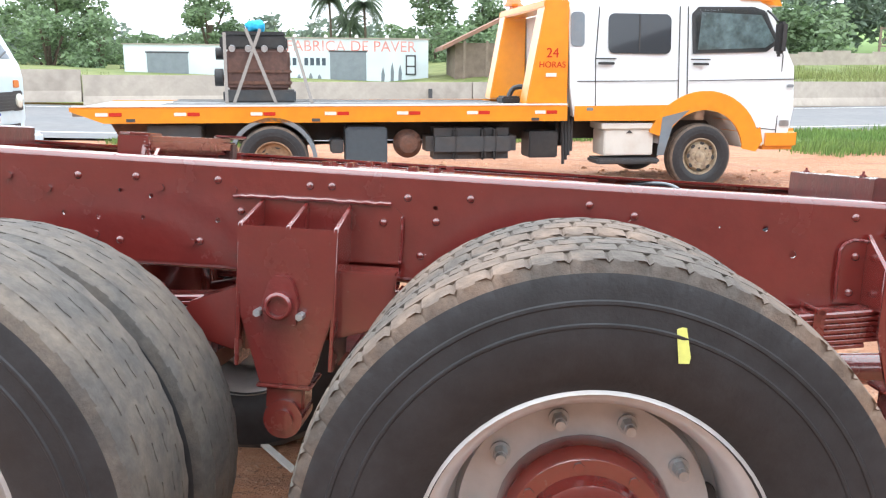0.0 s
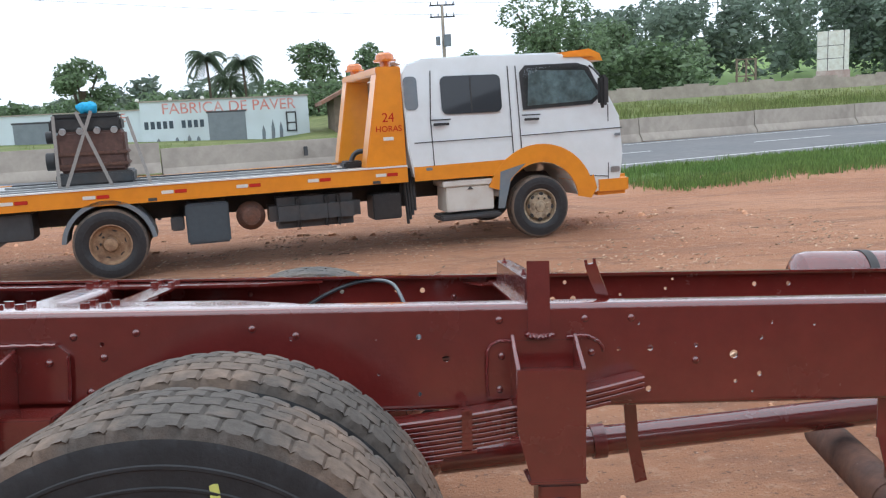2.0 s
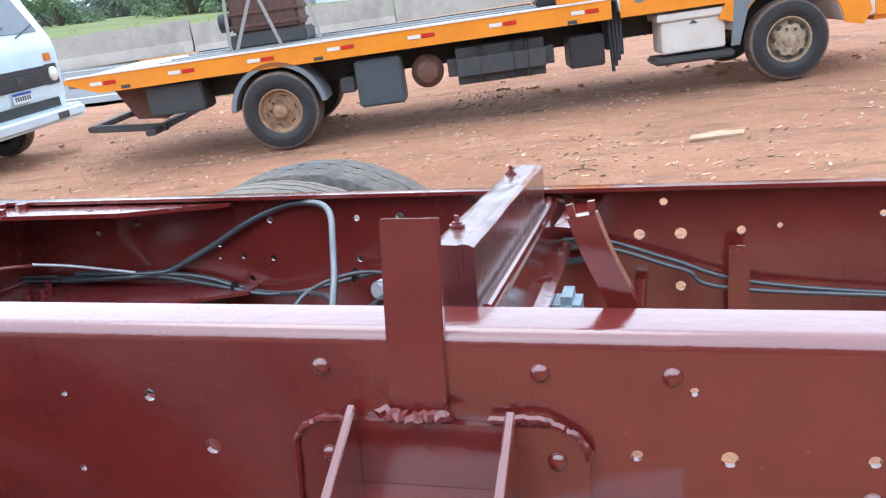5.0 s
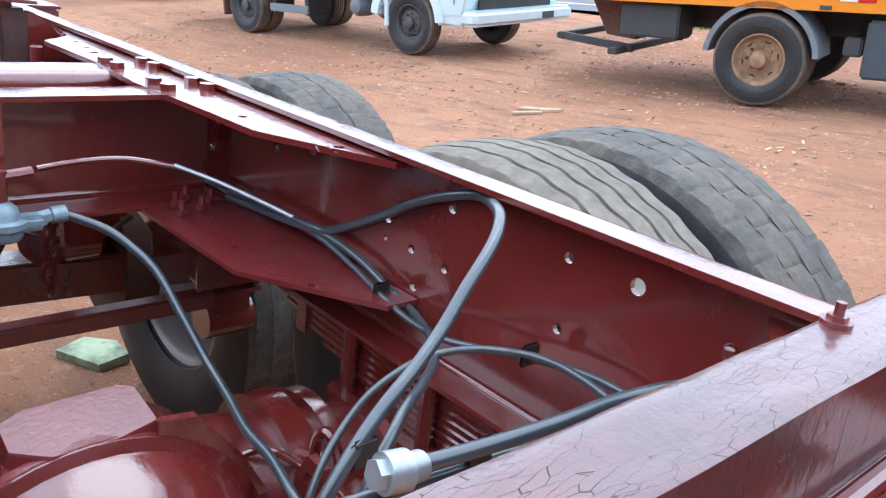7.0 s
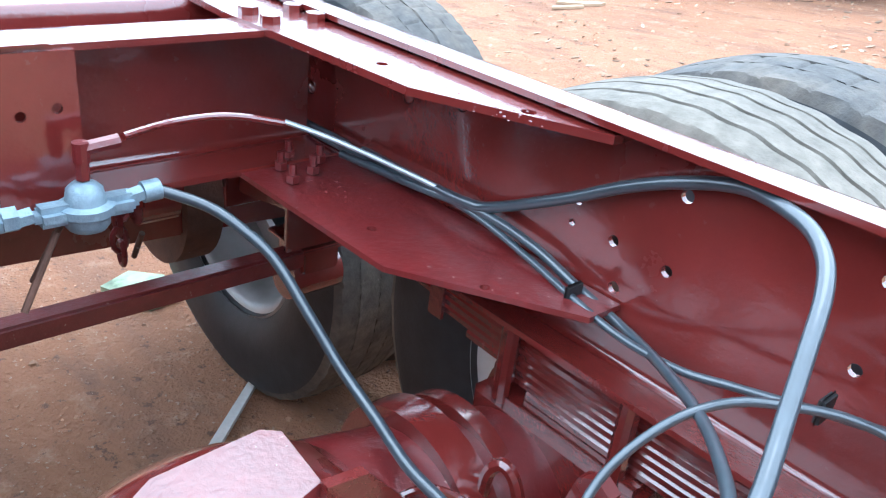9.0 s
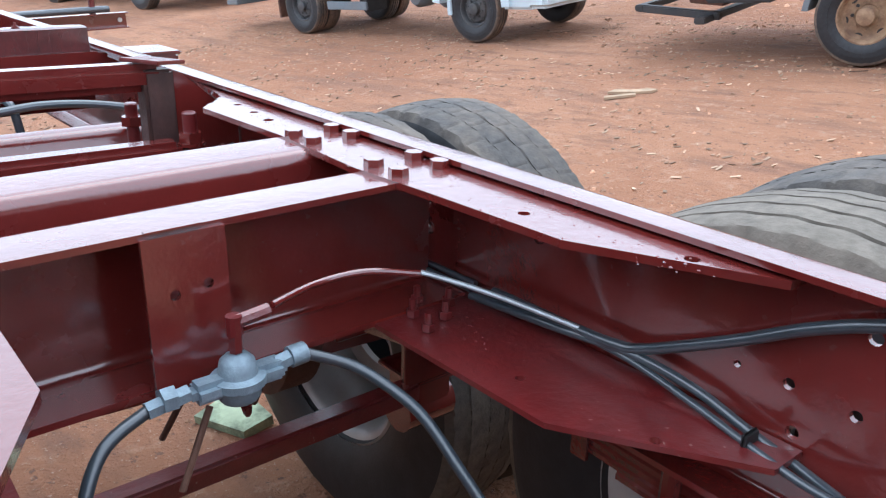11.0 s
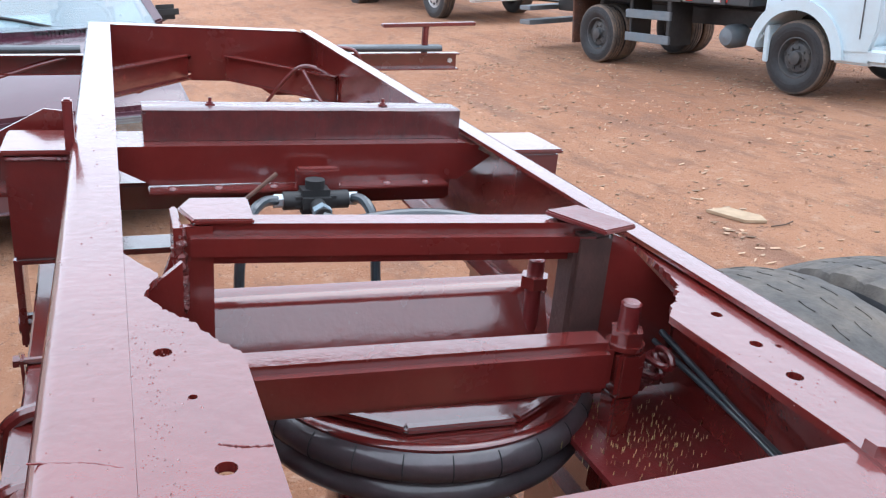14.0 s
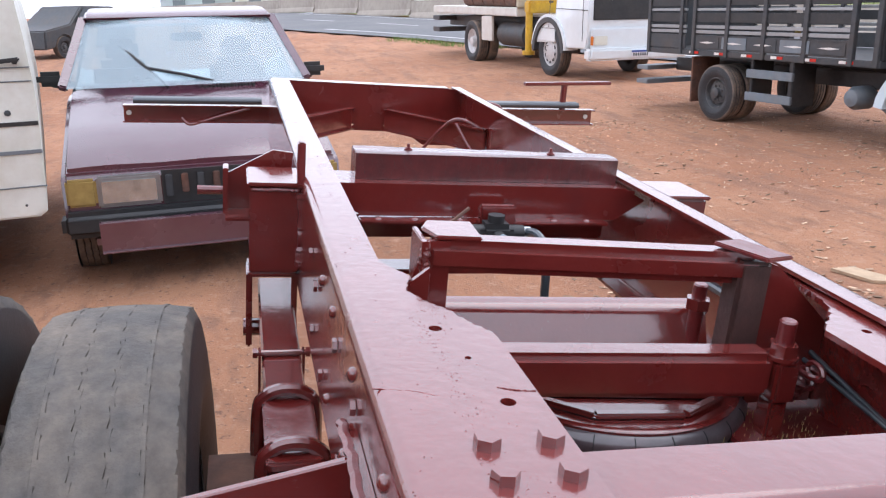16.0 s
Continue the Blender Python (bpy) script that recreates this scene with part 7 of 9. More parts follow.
plate(bm, [(5.30, 2.22), (5.72, 2.26), (5.86, 2.20), (5.90, 2.11), (5.62, 2.13)], TW - 0.3, at_y(TW - 0.15))
part("sun_visor", bm, ORANGE, tow, "orange roof visor")
bm = bmesh.new()
block(bm, 5.70, 5.80, -0.20, -0.06, 1.56, 1.92, 0.03)
rod(bm, (5.74, -0.13, 1.53), (5.74, -0.13, 1.57), 0.02, segs=10)
tube(bm, [(5.72, -0.1, 1.92), (5.70, 0.0, 2.0), (5.66, 0.05, 2.05)], 0.012, 8)
part("side_mirror", bm, BLACK, tow)
for x, z in ((5.96, 1.18), (3.50, 0.915)):
    panel(cab, "side_marker", rounded(x, x + 0.08, z, z + 0.035, 0.012, 2), Y - 0.004, 0.008, GREYBLUE)
panel(cab, "front_badge", rounded(5.90, 6.02, 0.73, 0.80, 0.01, 2), Y - 0.003, 0.008, CHROME)
bm = bmesh.new()
block(bm, 4.9, 5.4, 0.3, 0.8, 2.21, 2.235, 0.01)
part("roof_hatch", bm, WHITE, cab)
# white tool box with step
bm = bmesh.new()
block(bm, 3.74, 4.34, 0.02, 0.40, 0.40, 0.70, 0.012)
block(bm, 3.70, 4.38, 0.0, 0.42, 0.70, 0.77, 0.01)
box = part("tool_box", bm, BOXWHITE, tow, "dirty white side tool box")
bm = bmesh.new()
plate(bm, [(4.0, 0.655), (4.08, 0.655), (4.04, 0.69)], 0.01, at_y(0.02))
part("box_latch", bm, DARK, box)
bm = bmesh.new()
block(bm, 3.66, 4.42, -0.02, 0.35, 0.30, 0.37, 0.02)
part("side_step", bm, DARK, tow)
# frame, tanks and boxes under the bed
bm = bmesh.new()
for y in (0.65, TW - 0.73):
    block(bm, -1.6, 5.6, y, y + 0.08, 0.55, 0.76, 0.008)
part("underframe", bm, DARK, tow)
bm = bmesh.new()
block(bm, 0.78, 1.24, 0.05, 0.45, 0.29, 0.74, 0.02)
part("grey_tank", bm, material("slate_tank", (0.055, 0.075, 0.09), 0.5, grain=0.12), tow, "slate grey box tank")
bm = bmesh.new()
lathe(bm, [(0.0005, -0.12), (0.05, -0.11), (0.06, -0.06), (0.15, -0.05), (0.16, 0.0), (0.16, 0.08), (0.10, 0.16), (0.0005, 0.18)], Matrix.Translation((1.48, 0.25, 0.545)) @ Matrix.Rotation(radians(90), 4, "X"), 28)
part("winch_drum", bm, RUST, tow, "rusty winch drum")
bm = bmesh.new()
block(bm, 1.68, 2.72, 0.03, 0.50, 0.37, 0.72, 0.09, None, 4)
tk = part("fuel_tank", bm, DARK, tow, "dark fuel tank with ribbed straps")
for x in (1.98, 2.30, 2.44):
    bm = bmesh.new()
    block(bm, x, x + 0.05, 0.02, 0.51, 0.36, 0.73, 0.09, None, 4)
    part("tank_strap", bm, BLACK, tk)
bm = bmesh.new()
block(bm, 2.86, 3.20, 0.06, 0.42, 0.38, 0.68, 0.015)
part("battery_box", bm, BLACK, tow)
bm = bmesh.new()
block(bm, 3.22, 3.40, 0.2, TW - 0.2, 0.50, 0.95, 0.02)
for k in range(4):
    rod(bm, (3.28 + 0.03 * k, 0.1, 0.3 + 0.05 * k), (3.26 + 0.04 * k, 0.14, 0.95), 0.018, segs=8)
part("hydraulic_line", bm, BLACK, tow)
for k, x in enumerate((-1.30, 0.62)):
    bm = bmesh.new()
    block(bm, x, x + (0.56 if k == 0 else 0.14), 0.10, 0.5, 0.48 if k == 0 else 0.45, 0.77 if k == 0 else 0.60, 0.015)
    part("under_box", bm, DARK, tow)
bm = arch_strip(0.0, 0.375, 0.43, 0.475, 6, 174, 0.0, 0.44)
part("mudguard", bm, GREYBLUE, tow, "grey plastic rear mudguard")
bm = arch_strip(0.0, 0.375, 0.43, 0.475, 6, 174, TW - 0.44, TW)
part("mudguard", bm, GREYBLUE, tow)
# flat bed
bm = bmesh.new()
plate(bm, [(-2.03, 0.955), (-2.03, 0.915), (-1.70, 0.79), (3.28, 0.80), (3.28, 0.975)], 0.05, at_y(0.05))
side = part("bed_side", bm, ORANGE, tow, "orange side rail of the flatbed")
bm = bmesh.new()
plate(bm, [(-2.03, 0.955), (-2.03, 0.915), (-1.70, 0.79), (3.28, 0.80), (3.28, 0.975)], 0.05, at_y(TW))
part("bed_side", bm, ORANGE, tow)
bm = bmesh.new()
block(bm, -2.02, 3.27, 0.052, TW - 0.052, 0.86, 0.945, 0.0)
deck = part("bed_deck", bm, BEDTOP, tow, "worn steel deck of the flatbed")
bm = bmesh.new()
plate(bm, [(-2.0, 0.957), (3.28, 0.977), (3.28, 0.995), (-2.0, 0.972)], 0.07, at_y(0.06))
part("deck_edge", bm, LENS_WHITE, tow, "pale worn edge strip")
for y in (0.35, 0.75, TW - 0.8, TW - 0.4):
    bm = bmesh.new()
    block(bm, -1.2, 2.7, y, y + 0.10, 0.946, 0.975, 0.01)
    part("deck_rib", bm, DARK if y > 1.5 else BEDTOP, deck)
for k in range(7):
    x = -1.78 + k * 0.78
    for dx, m in ((0.0, LENS_WHITE), (0.135, LENS_RED)):
        bm = bmesh.new()
        block(bm, x + dx, x + dx + 0.125, -0.006, 0.001, 0.862 + 0.003 * k, 0.90 + 0.003 * k, 0.004)
        part("reflector", bm, m, side)
for x in (-1.48, 0.42, 2.86):
    bm = bmesh.new()
    block(bm, x, x + 0.09, -0.004, 0.001, 0.805, 0.838)
    part("bed_slot", bm, DARK, side)
# orange headboard tower
for y, name in ((0.02, "headboard_leg"), (TW - 0.32, "headboard_leg")):
    bm = bmesh.new()
    plate(bm, [(2.80, 0.985), (3.28, 0.985), (3.27, 2.06), (2.99, 2.06)], 0.30, at_y(y + 0.30))
    bmesh.ops.bevel(bm, geom=[e for e in bm.edges if len(e.link_faces) == 2 and e.calc_face_angle(0) > 0.9], offset=0.012, segments=2, affect="EDGES")
    leg = part(name, bm, ORANGE, tow, "tapered orange headboard leg")
    if y < 1:
        lines("24", Matrix.Translation((3.09, 0.016, 1.50)) @ Matrix.Rotation(radians(90), 4, "X"), 0.15, LENS_RED, leg, label="red painted number")
        lines("HORAS", Matrix.Translation((3.09, 0.016, 1.39)) @ Matrix.Rotation(radians(90), 4, "X"), 0.095, LENS_RED, leg, label="red painted word")
        bm = bmesh.new()
        block(bm, 3.02, 3.14, 0.012, 0.018, 1.29, 1.33)
        part("small_sticker", bm, LENS_WHITE, leg)
bm = bmesh.new()
block(bm, 2.98, 3.27, 0.02, TW - 0.02, 2.03, 2.12, 0.015)
part("headboard_beam", bm, ORANGE, tow)
for y in (0.18, TW - 0.2):
    bm = bmesh.new()
    lathe(bm, [(0.0005, 0.17), (0.07, 0.165), (0.10, 0.14), (0.11, 0.09), (0.13, 0.085), (0.13, 0.06), (0.06, 0.055), (0.06, 0.0)], Matrix.Translation((3.13, y, 2.12)), 24)
    part("beacon", bm, LENS_AMBER, tow, "amber beacon")
bm = bmesh.new()
tube(bm, [(2.7, 0.5, 1.0), (2.78, 0.55, 1.14), (2.9, 0.5, 1.16), (2.95, 0.45, 1.02)], 0.03, 8)
block(bm, 2.62, 2.85, 0.4, 0.7, 0.98, 1.06, 0.02)
part("winch", bm, BLACK, tow)
# low rear towing frame
bm = bmesh.new()
for y in (0.35, TW - 0.45):
    bar(bm, (-1.25, y, 0.34), (-2.1, y + (0.15 if y < 1 else -0.15), 0.40), 0.07, 0.07, (0, 0, 1), 0.01)
bar(bm, (-2.08, 0.45, 0.40), (-2.08, TW - 0.55, 0.40), 0.09, 0.06, (0, 0, 1), 0.01)
bar(bm, (-1.35, 0.1, 0.33), (-1.35, TW - 0.1, 0.33), 0.10, 0.06, (0, 0, 1), 0.01)
part("towing_frame", bm, DARK, tow)
bm = bmesh.new()
plate(bm, [(-1.72, 0.77), (-1.25, 0.77), (-1.25, 0.42), (-1.55, 0.45)], 0.5, at_y(0.9))
part("rear_bracket", bm, RUST, tow)

# ---- engine lashed on the bed ----
eng = thing("engine_block", tow.matrix_world @ Matrix.Translation((-0.58, 0.85, 0.975)), "rusty brown engine block lashed on the flatbed with straps", "engine")
bm = bmesh.new()
block(bm, 0.06, 0.78, 0.0, 0.52, 0.14, 0.60, 0.03, None, 3)
part("crankcase", bm, material("rusty_brown_casting", (0.085, 0.045, 0.038), 0.7, grain=0.35, scale=14, mix=(0.14, 0.07, 0.05), mix_scale=6, mix_amount=0.7, bump=0.5), eng)
for z0, z1, x0, x1 in ((0.20, 0.24, 0.04, 0.80), (0.33, 0.37, 0.04, 0.80)):
    bm = bmesh.new()
    block(bm, x0, x1, -0.02, 0.54, z0, z1, 0.01)
    part("flange", bm, RUST, eng)
bm = bmesh.new()
block(bm, 0.0, 0.76, 0.02, 0.50, 0.60, 0.74, 0.02)
block(bm, 0.02, 0.74, 0.10, 0.44, 0.74, 0.80, 0.02)
part("cylinder_head", bm, BLACK, eng, "dark oily cylinder head")
for k in range(4):
    bm = bmesh.new()
    rod(bm, (0.14 + 0.18 * k, 0.0, 0.61), (0.14 + 0.18 * k, -0.05, 0.60), 0.036, segs=14)
    part("port", bm, BARE, eng)
bm = bmesh.new()
rod(bm, (0.02, 0.1, 0.28), (-0.07, 0.1, 0.28), 0.10, segs=20)
rod(bm, (0.03, 0.2, 0.55), (-0.06, 0.2, 0.55), 0.07, segs=20)
part("pulley", bm, BLACK, eng)
bm = bmesh.new()
block(bm, 0.02, 0.84, -0.05, 0.56, 0.0, 0.14, 0.02)
part("timber_skid", bm, DARK, eng)
for a, b in (((0.30, -0.04, 0.82), (0.62, -0.35, 0.0)), ((0.46, -0.04, 0.82), (0.16, -0.35, 0.0)), ((0.82, 0.1, 0.74), (1.02, -0.3, 0.0)), ((0.06, -0.02, 0.78), (0.08, -0.3, 0.0))):
    bm = bmesh.new()
    bar(bm, a, b, 0.035, 0.006, (0, 1, 0.2))
    part("lashing_strap", bm, STRAP, eng)
bm = bmesh.new()
bmesh.ops.create_icosphere(bm, subdivisions=3, radius=0.10, matrix=Matrix.Translation((0.40, 0.2, 0.86)) @ Matrix.Diagonal((1.15, 1, 0.8, 1)))
for v in bm.verts:
    v.co += Vector((noise.noise(v.co * 14), noise.noise(v.co * 14 + Vector((5, 0, 0))), noise.noise(v.co * 14 + Vector((0, 5, 0))))) * 0.03
part("rag", bm, BLUE_CLOTH, eng, "bright blue rag bundled on top")


# ---- white cab-over trucks ----
def forward_cab(root, x0, xf, W, floor, roof, mat, wheel_x, wheel_r, ws_x):
    """A boxy cab-over cab with raked screen, wheel arch and side window."""
    r = wheel_r + 0.13
    prof = [(x0, floor - 0.28), (wheel_x - r - 0.02, floor - 0.28)] + [(wheel_x + r * math.cos(radians(a)), wheel_r + r * math.sin(radians(a))) for a in range(172, 8, -18)] + \
           [(wheel_x + r + 0.03, floor - 0.36), (xf - 0.06, floor - 0.34), (xf, floor - 0.1), (xf + 0.01, floor + 0.45), (xf - 0.02, floor + 0.62), (ws_x, roof - 0.16), (ws_x - 0.14, roof - 0.03), (x0 + 0.2, roof), (x0, roof - 0.08)]
    c = part("cab", body(prof, W, 0.04, floor + 0.6, 0.10), mat, root, "boxy pale cab with a raked windscreen")
    y = -0.005
    zz = dict(z0=floor + 0.6, inset=0.10, top=roof)
    win = [(wheel_x + 0.05, floor + 0.68), (xf - 0.25, floor + 0.68), (ws_x - 0.10, roof - 0.24), (wheel_x + 0.08, roof - 0.22)]
    panel(c, "side_window", win, y, 0.006, TINTED, **zz)
    for pts in ([(wheel_x - 0.02, floor - 0.0), (wheel_x - 0.008, floor), (wheel_x - 0.008, roof - 0.15), (wheel_x - 0.02, roof - 0.15)], [(xf - 0.19, floor - 0.2), (xf - 0.178, floor - 0.2), (xf - 0.178, floor + 0.6), (xf - 0.19, floor + 0.6)],
                [(x0 + 0.03, floor + 0.36), (xf - 0.02, floor + 0.34), (xf - 0.02, floor + 0.352), (x0 + 0.03, floor + 0.372)], [(x0 + 0.05, floor - 0.02), (wheel_x - r, floor - 0.02), (wheel_x - r, floor - 0.01), (x0 + 0.05, floor - 0.01)]):
        panel(c, "panel_gap", pts, y + 0.001, 0.004, DARK, **zz)
    bm = arch_strip(wheel_x, wheel_r, r - 0.02, r + 0.10, 4, 172, -0.035, 0.25)
    part("wheel_arch", bm, mat, c)
    panel(c, "door_handle", rounded(wheel_x + 0.02, wheel_x + 0.18, floor + 0.47, floor + 0.50, 0.01, 2), y - 0.01, 0.015, BLACK, **zz)
    return c


def front_face(root, x, W, items):
    """Parts on the front: name, y0, y1, z0, z1, depth, material, bevel."""
    for name, y0, y1, z0, z1, d, mat, bev in items:
        bm = bmesh.new()
        block(bm, x, x + d, y0, y1, z0, z1, bev)
        part(name, bm, mat, root)


stk = thing("stake_truck", Matrix.Translation((-9.279, 5.962, 0.002)) @ Matrix.Rotation(radians(7.7), 4, "Z") @ Matrix.Rotation(radians(0.4), 4, "Y") @ Matrix.Scale(0.903, 4), "pale blue-white truck with dark slatted stake sides, parked on soil", "truck")
SW = 1.95
s_tyre = road_tyre(0.40, 0.22, 0.21)
s_rim = disc_rim(0.21, 0.22, RIM_DARK, 5, 0.075, 0.03)
for y, f in ((0.13, False), (SW - 0.13, True)):
    put_wheel(stk, s_tyre, s_rim, 3.34, y, 0.395, f)
for y, f in ((0.12, False), (0.36, True), (SW - 0.12, True), (SW - 0.36, False)):
    put_wheel(stk, s_tyre, s_rim, -0.05, y, 0.395, f)
scab = forward_cab(stk, 2.92, 4.30, SW, 0.86, 2.35, WHITE_BLUE, 3.34, 0.395, 3.95)
front_face(scab, 4.30, SW, [("grille", 0.34, SW - 0.34, 0.90, 1.14, 0.025, BLACK, 0.008), ("lower_grille", 0.22, SW - 0.22, 0.58, 0.72, 0.02, BLACK, 0.006),
                            ("badge", 0.88, 1.07, 0.98, 1.06, 0.035, DARK, 0.01)])
for k in range(5):
    bm = bmesh.new()
    block(bm, 4.325, 4.332, 0.36, SW - 0.36, 0.925 + 0.042 * k, 0.932 + 0.042 * k)
    part("grille_slat", bm, DARK, scab)
for y in (0.24, SW - 0.24):
    bm = bmesh.new()
    block(bm, 4.295, 4.325, y - 0.13, y + 0.13, 0.89, 1.15, 0.01)
    part("lamp_surround", bm, BLACK, scab)
    bm = bmesh.new()
    lathe(bm, [(0.095, 0.0), (0.092, 0.02), (0.06, 0.038), (0.0005, 0.044)], Matrix.Translation((4.325, y, 1.02)) @ Matrix.Rotation(radians(90), 4, "Y"), 24)
    part("headlight", bm, LENS_CLEAR, scab, "round headlight")
    bm = bmesh.new()
    block(bm, 4.29, 4.325, y - 0.10, y + 0.06, 1.19, 1.29, 0.01)
    part("indicator", bm, LENS_AMBER, scab)
panel(scab, "side_repeater", rounded(4.02, 4.12, 1.19, 1.24, 0.02, 2), -0.006, 0.01, LENS_AMBER)
for pts in ([(2.96, 1.55), (3.0, 1.55), (3.16, 0.98), (3.12, 0.98)], [(3.18, 1.52), (3.22, 1.52), (3.5, 0.93), (3.44, 0.93), (3.2, 1.45)], [(3.12, 0.99), (3.5, 0.92), (3.5, 0.935), (3.12, 1.005)]):
    panel(scab, "painted_stripe", pts, -0.0065, 0.003, GREYBLUE)
panel(scab, "badge", rounded(3.42, 3.62, 1.40, 1.46, 0.01, 2), -0.006, 0.005, GREYBLUE)
panel(scab, "badge", rounded(3.0, 3.14, 1.15, 1.18, 0.01, 2), -0.006, 0.005, DARK)
bm = bmesh.new()
block(bm, 4.24, 4.50, -0.06, SW + 0.06, 0.42, 0.60, 0.045, None, 3)
part("bumper", bm, WHITE_BLUE, stk, "pale steel bumper")
bm = bmesh.new()
block(bm, 4.50, 4.505, 1.30, 1.55, 0.46, 0.545)
part("bumper_recess", bm, DARK, stk)
number_plate(stk, Matrix.Translation((4.328, 0.92, 0.82)) @ Matrix.Rotation(radians(90), 4, "Z"))
bm = bmesh.new()
plate(bm, [(-(SW / 2 - 0.22), 1.58), (SW / 2 - 0.22, 1.58), (SW / 2 - 0.30, 2.14), (-(SW / 2 - 0.30), 2.14)], 0.006, Matrix.Translation((4.296, SW / 2, 0)) @ Matrix.Rotation(radians(90), 4, "Z") @ Matrix.Translation((0, 0, 1.47)) @ Matrix.Rotation(radians(-26), 4, "X") @ Matrix.Translation((0, 0, -1.47)) @ XZ)
part("windscreen", bm, GREYBLUE, scab, "pale reflecting windscreen")
for y in (0.55, 1.15):
    bm = bmesh.new()
    tube(bm, [(4.31, y, 1.52), (4.29, y + 0.2, 1.58), (4.24, y + 0.5, 1.66)], 0.010, 6)
    part("wiper", bm, BLACK, scab)
bm = bmesh.new()
block(bm, 3.98, 4.06, -0.25, -0.08, 1.62, 1.95, 0.03)
tube(bm, [(4.0, -0.16, 1.62), (4.0, -0.05, 1.5), (4.02, 0.0, 1.45)], 0.012, 6)
part("side_mirror", bm, BLACK, stk)
bm = bmesh.new()
block(bm, 3.80, 4.26, 0.01, 0.35, 0.40, 0.60, 0.03)
part("front_step", bm, WHITE_BLUE, stk)
bm = bmesh.new()
block(bm, 2.93, 3.0, 0.0, 0.18, 0.32, 0.72, 0.01)
part("cab_flap", bm, WHITE_BLUE, stk)
# slatted load body
bm = bmesh.new()
block(bm, -1.75, 2.72, 0.0, SW + 0.12, 0.90, 0.98, 0.01)
lbody = part("load_floor", bm, DARK, stk, "dark load floor beam")
for k, x in enumerate((-1.73, -0.92, -0.62, 0.10, 0.82, 1.54, 2.26, 2.62)):
    for y in (-0.02, SW + 0.08):
        bm = bmesh.new()
        block(bm, x, x + 0.075, y, y + 0.06, 0.90, 2.25, 0.006)
        part("stake", bm, DARK, lbody)
for y in (0.0, SW + 0.09):
    for z, h, m in ((0.99, 0.20, DARK), (1.215, 0.045, CHROME), (1.285, 0.045, CHROME), (1.37, 0.13, BLACK), (1.53, 0.035, CHROME), (1.60, 0.13, BLACK), (1.77, 0.035, CHROME), (1.84, 0.13, BLACK), (2.02, 0.13, BLACK)):
        for x0, x1 in ((-1.72, -0.78), (-0.60, 2.28)):
            bm = bmesh.new()
            block(bm, x0, x1, y, y + 0.03, z, z + h, 0.005)
            part("slat", bm, m, lbody)
for k in range(5):
    x = -0.52 + k * 0.56
    bm = bmesh.new()
    block(bm, x, x + 0.50, -0.008, 0.0, 1.01, 1.17, 0.008)
    d = part("side_board_panel", bm, GREYBLUE if k % 2 else DARK, lbody)
    bm = bmesh.new()
    plate(bm, [(x + 0.08, 1.09), (x + 0.25, 1.075), (x + 0.42, 1.09), (x + 0.25, 1.105)], 0.004, at_y(-0.008))
    part("painted_motif", bm, LENS_WHITE, d)
for k in range(6):
    x = -0.66 + k * 0.56
    for dx, m in ((0, LENS_WHITE), (0.11, LENS_RED)):
        bm = bmesh.new()
        block(bm, x + dx, x + dx + 0.10, -0.006, 0.0, 0.925, 0.96)
        part("reflector", bm, m, lbody)
bm = bmesh.new()
block(bm, 2.66, 2.74, 0.02, SW + 0.1, 0.98, 2.32, 0.01)
part("front_board", bm, BLACK, lbody, "dark headboard")
bm = bmesh.new()
block(bm, -1.77, -1.70, 0.02, SW + 0.1, 0.98, 2.2, 0.01)
part("tail_board", bm, DARK, lbody)
bm = bmesh.new()
for y in (0.55, SW - 0.62):
    block(bm, -1.7, 4.0, y, y + 0.07, 0.60, 0.80, 0.006)
part("underframe", bm, BLACK, stk)
for z in (0.66, 0.36):
    bm = bmesh.new()
    block(bm, 0.58, 1.42, 0.0, 0.05, z, z + 0.11, 0.006)
    part("side_guard_board", bm, GREYBLUE, stk)
bm = bmesh.new()
block(bm, 1.34, 1.42, 0.02, 0.4, 0.34, 0.9, 0.01)
part("guard_post", bm, BLACK, stk)
bm = bmesh.new()
block(bm, 0.60, 0.66, 0.05, 0.4, 0.34, 0.9, 0.01)
part("guard_post", bm, BLACK, stk)
for x in (2.22, 2.72):
    bm = bmesh.new()
    lathe(bm, [(0.0005, -0.18), (0.10, -0.15), (0.14, -0.08), (0.14, 0.12), (0.10, 0.19), (0.0005, 0.22)], Matrix.Translation((x, 0.35, 0.52)) @ Matrix.Rotation(radians(90), 4, "X"), 22)
    part("air_tank", bm, GREYBLUE, stk)
bm = bmesh.new()
block(bm, -0.62, -0.58, 0.02, 0.5, 0.22, 0.88, 0.005)
part("mud_flap", bm, RUST, stk)
for z in (0.40, 0.62):
    bm = bmesh.new()
    block(bm, -2.0, -1.7, 0.0, SW, z, z + 0.07, 0.01)
    part("tail_frame", bm, GREYBLUE, stk)

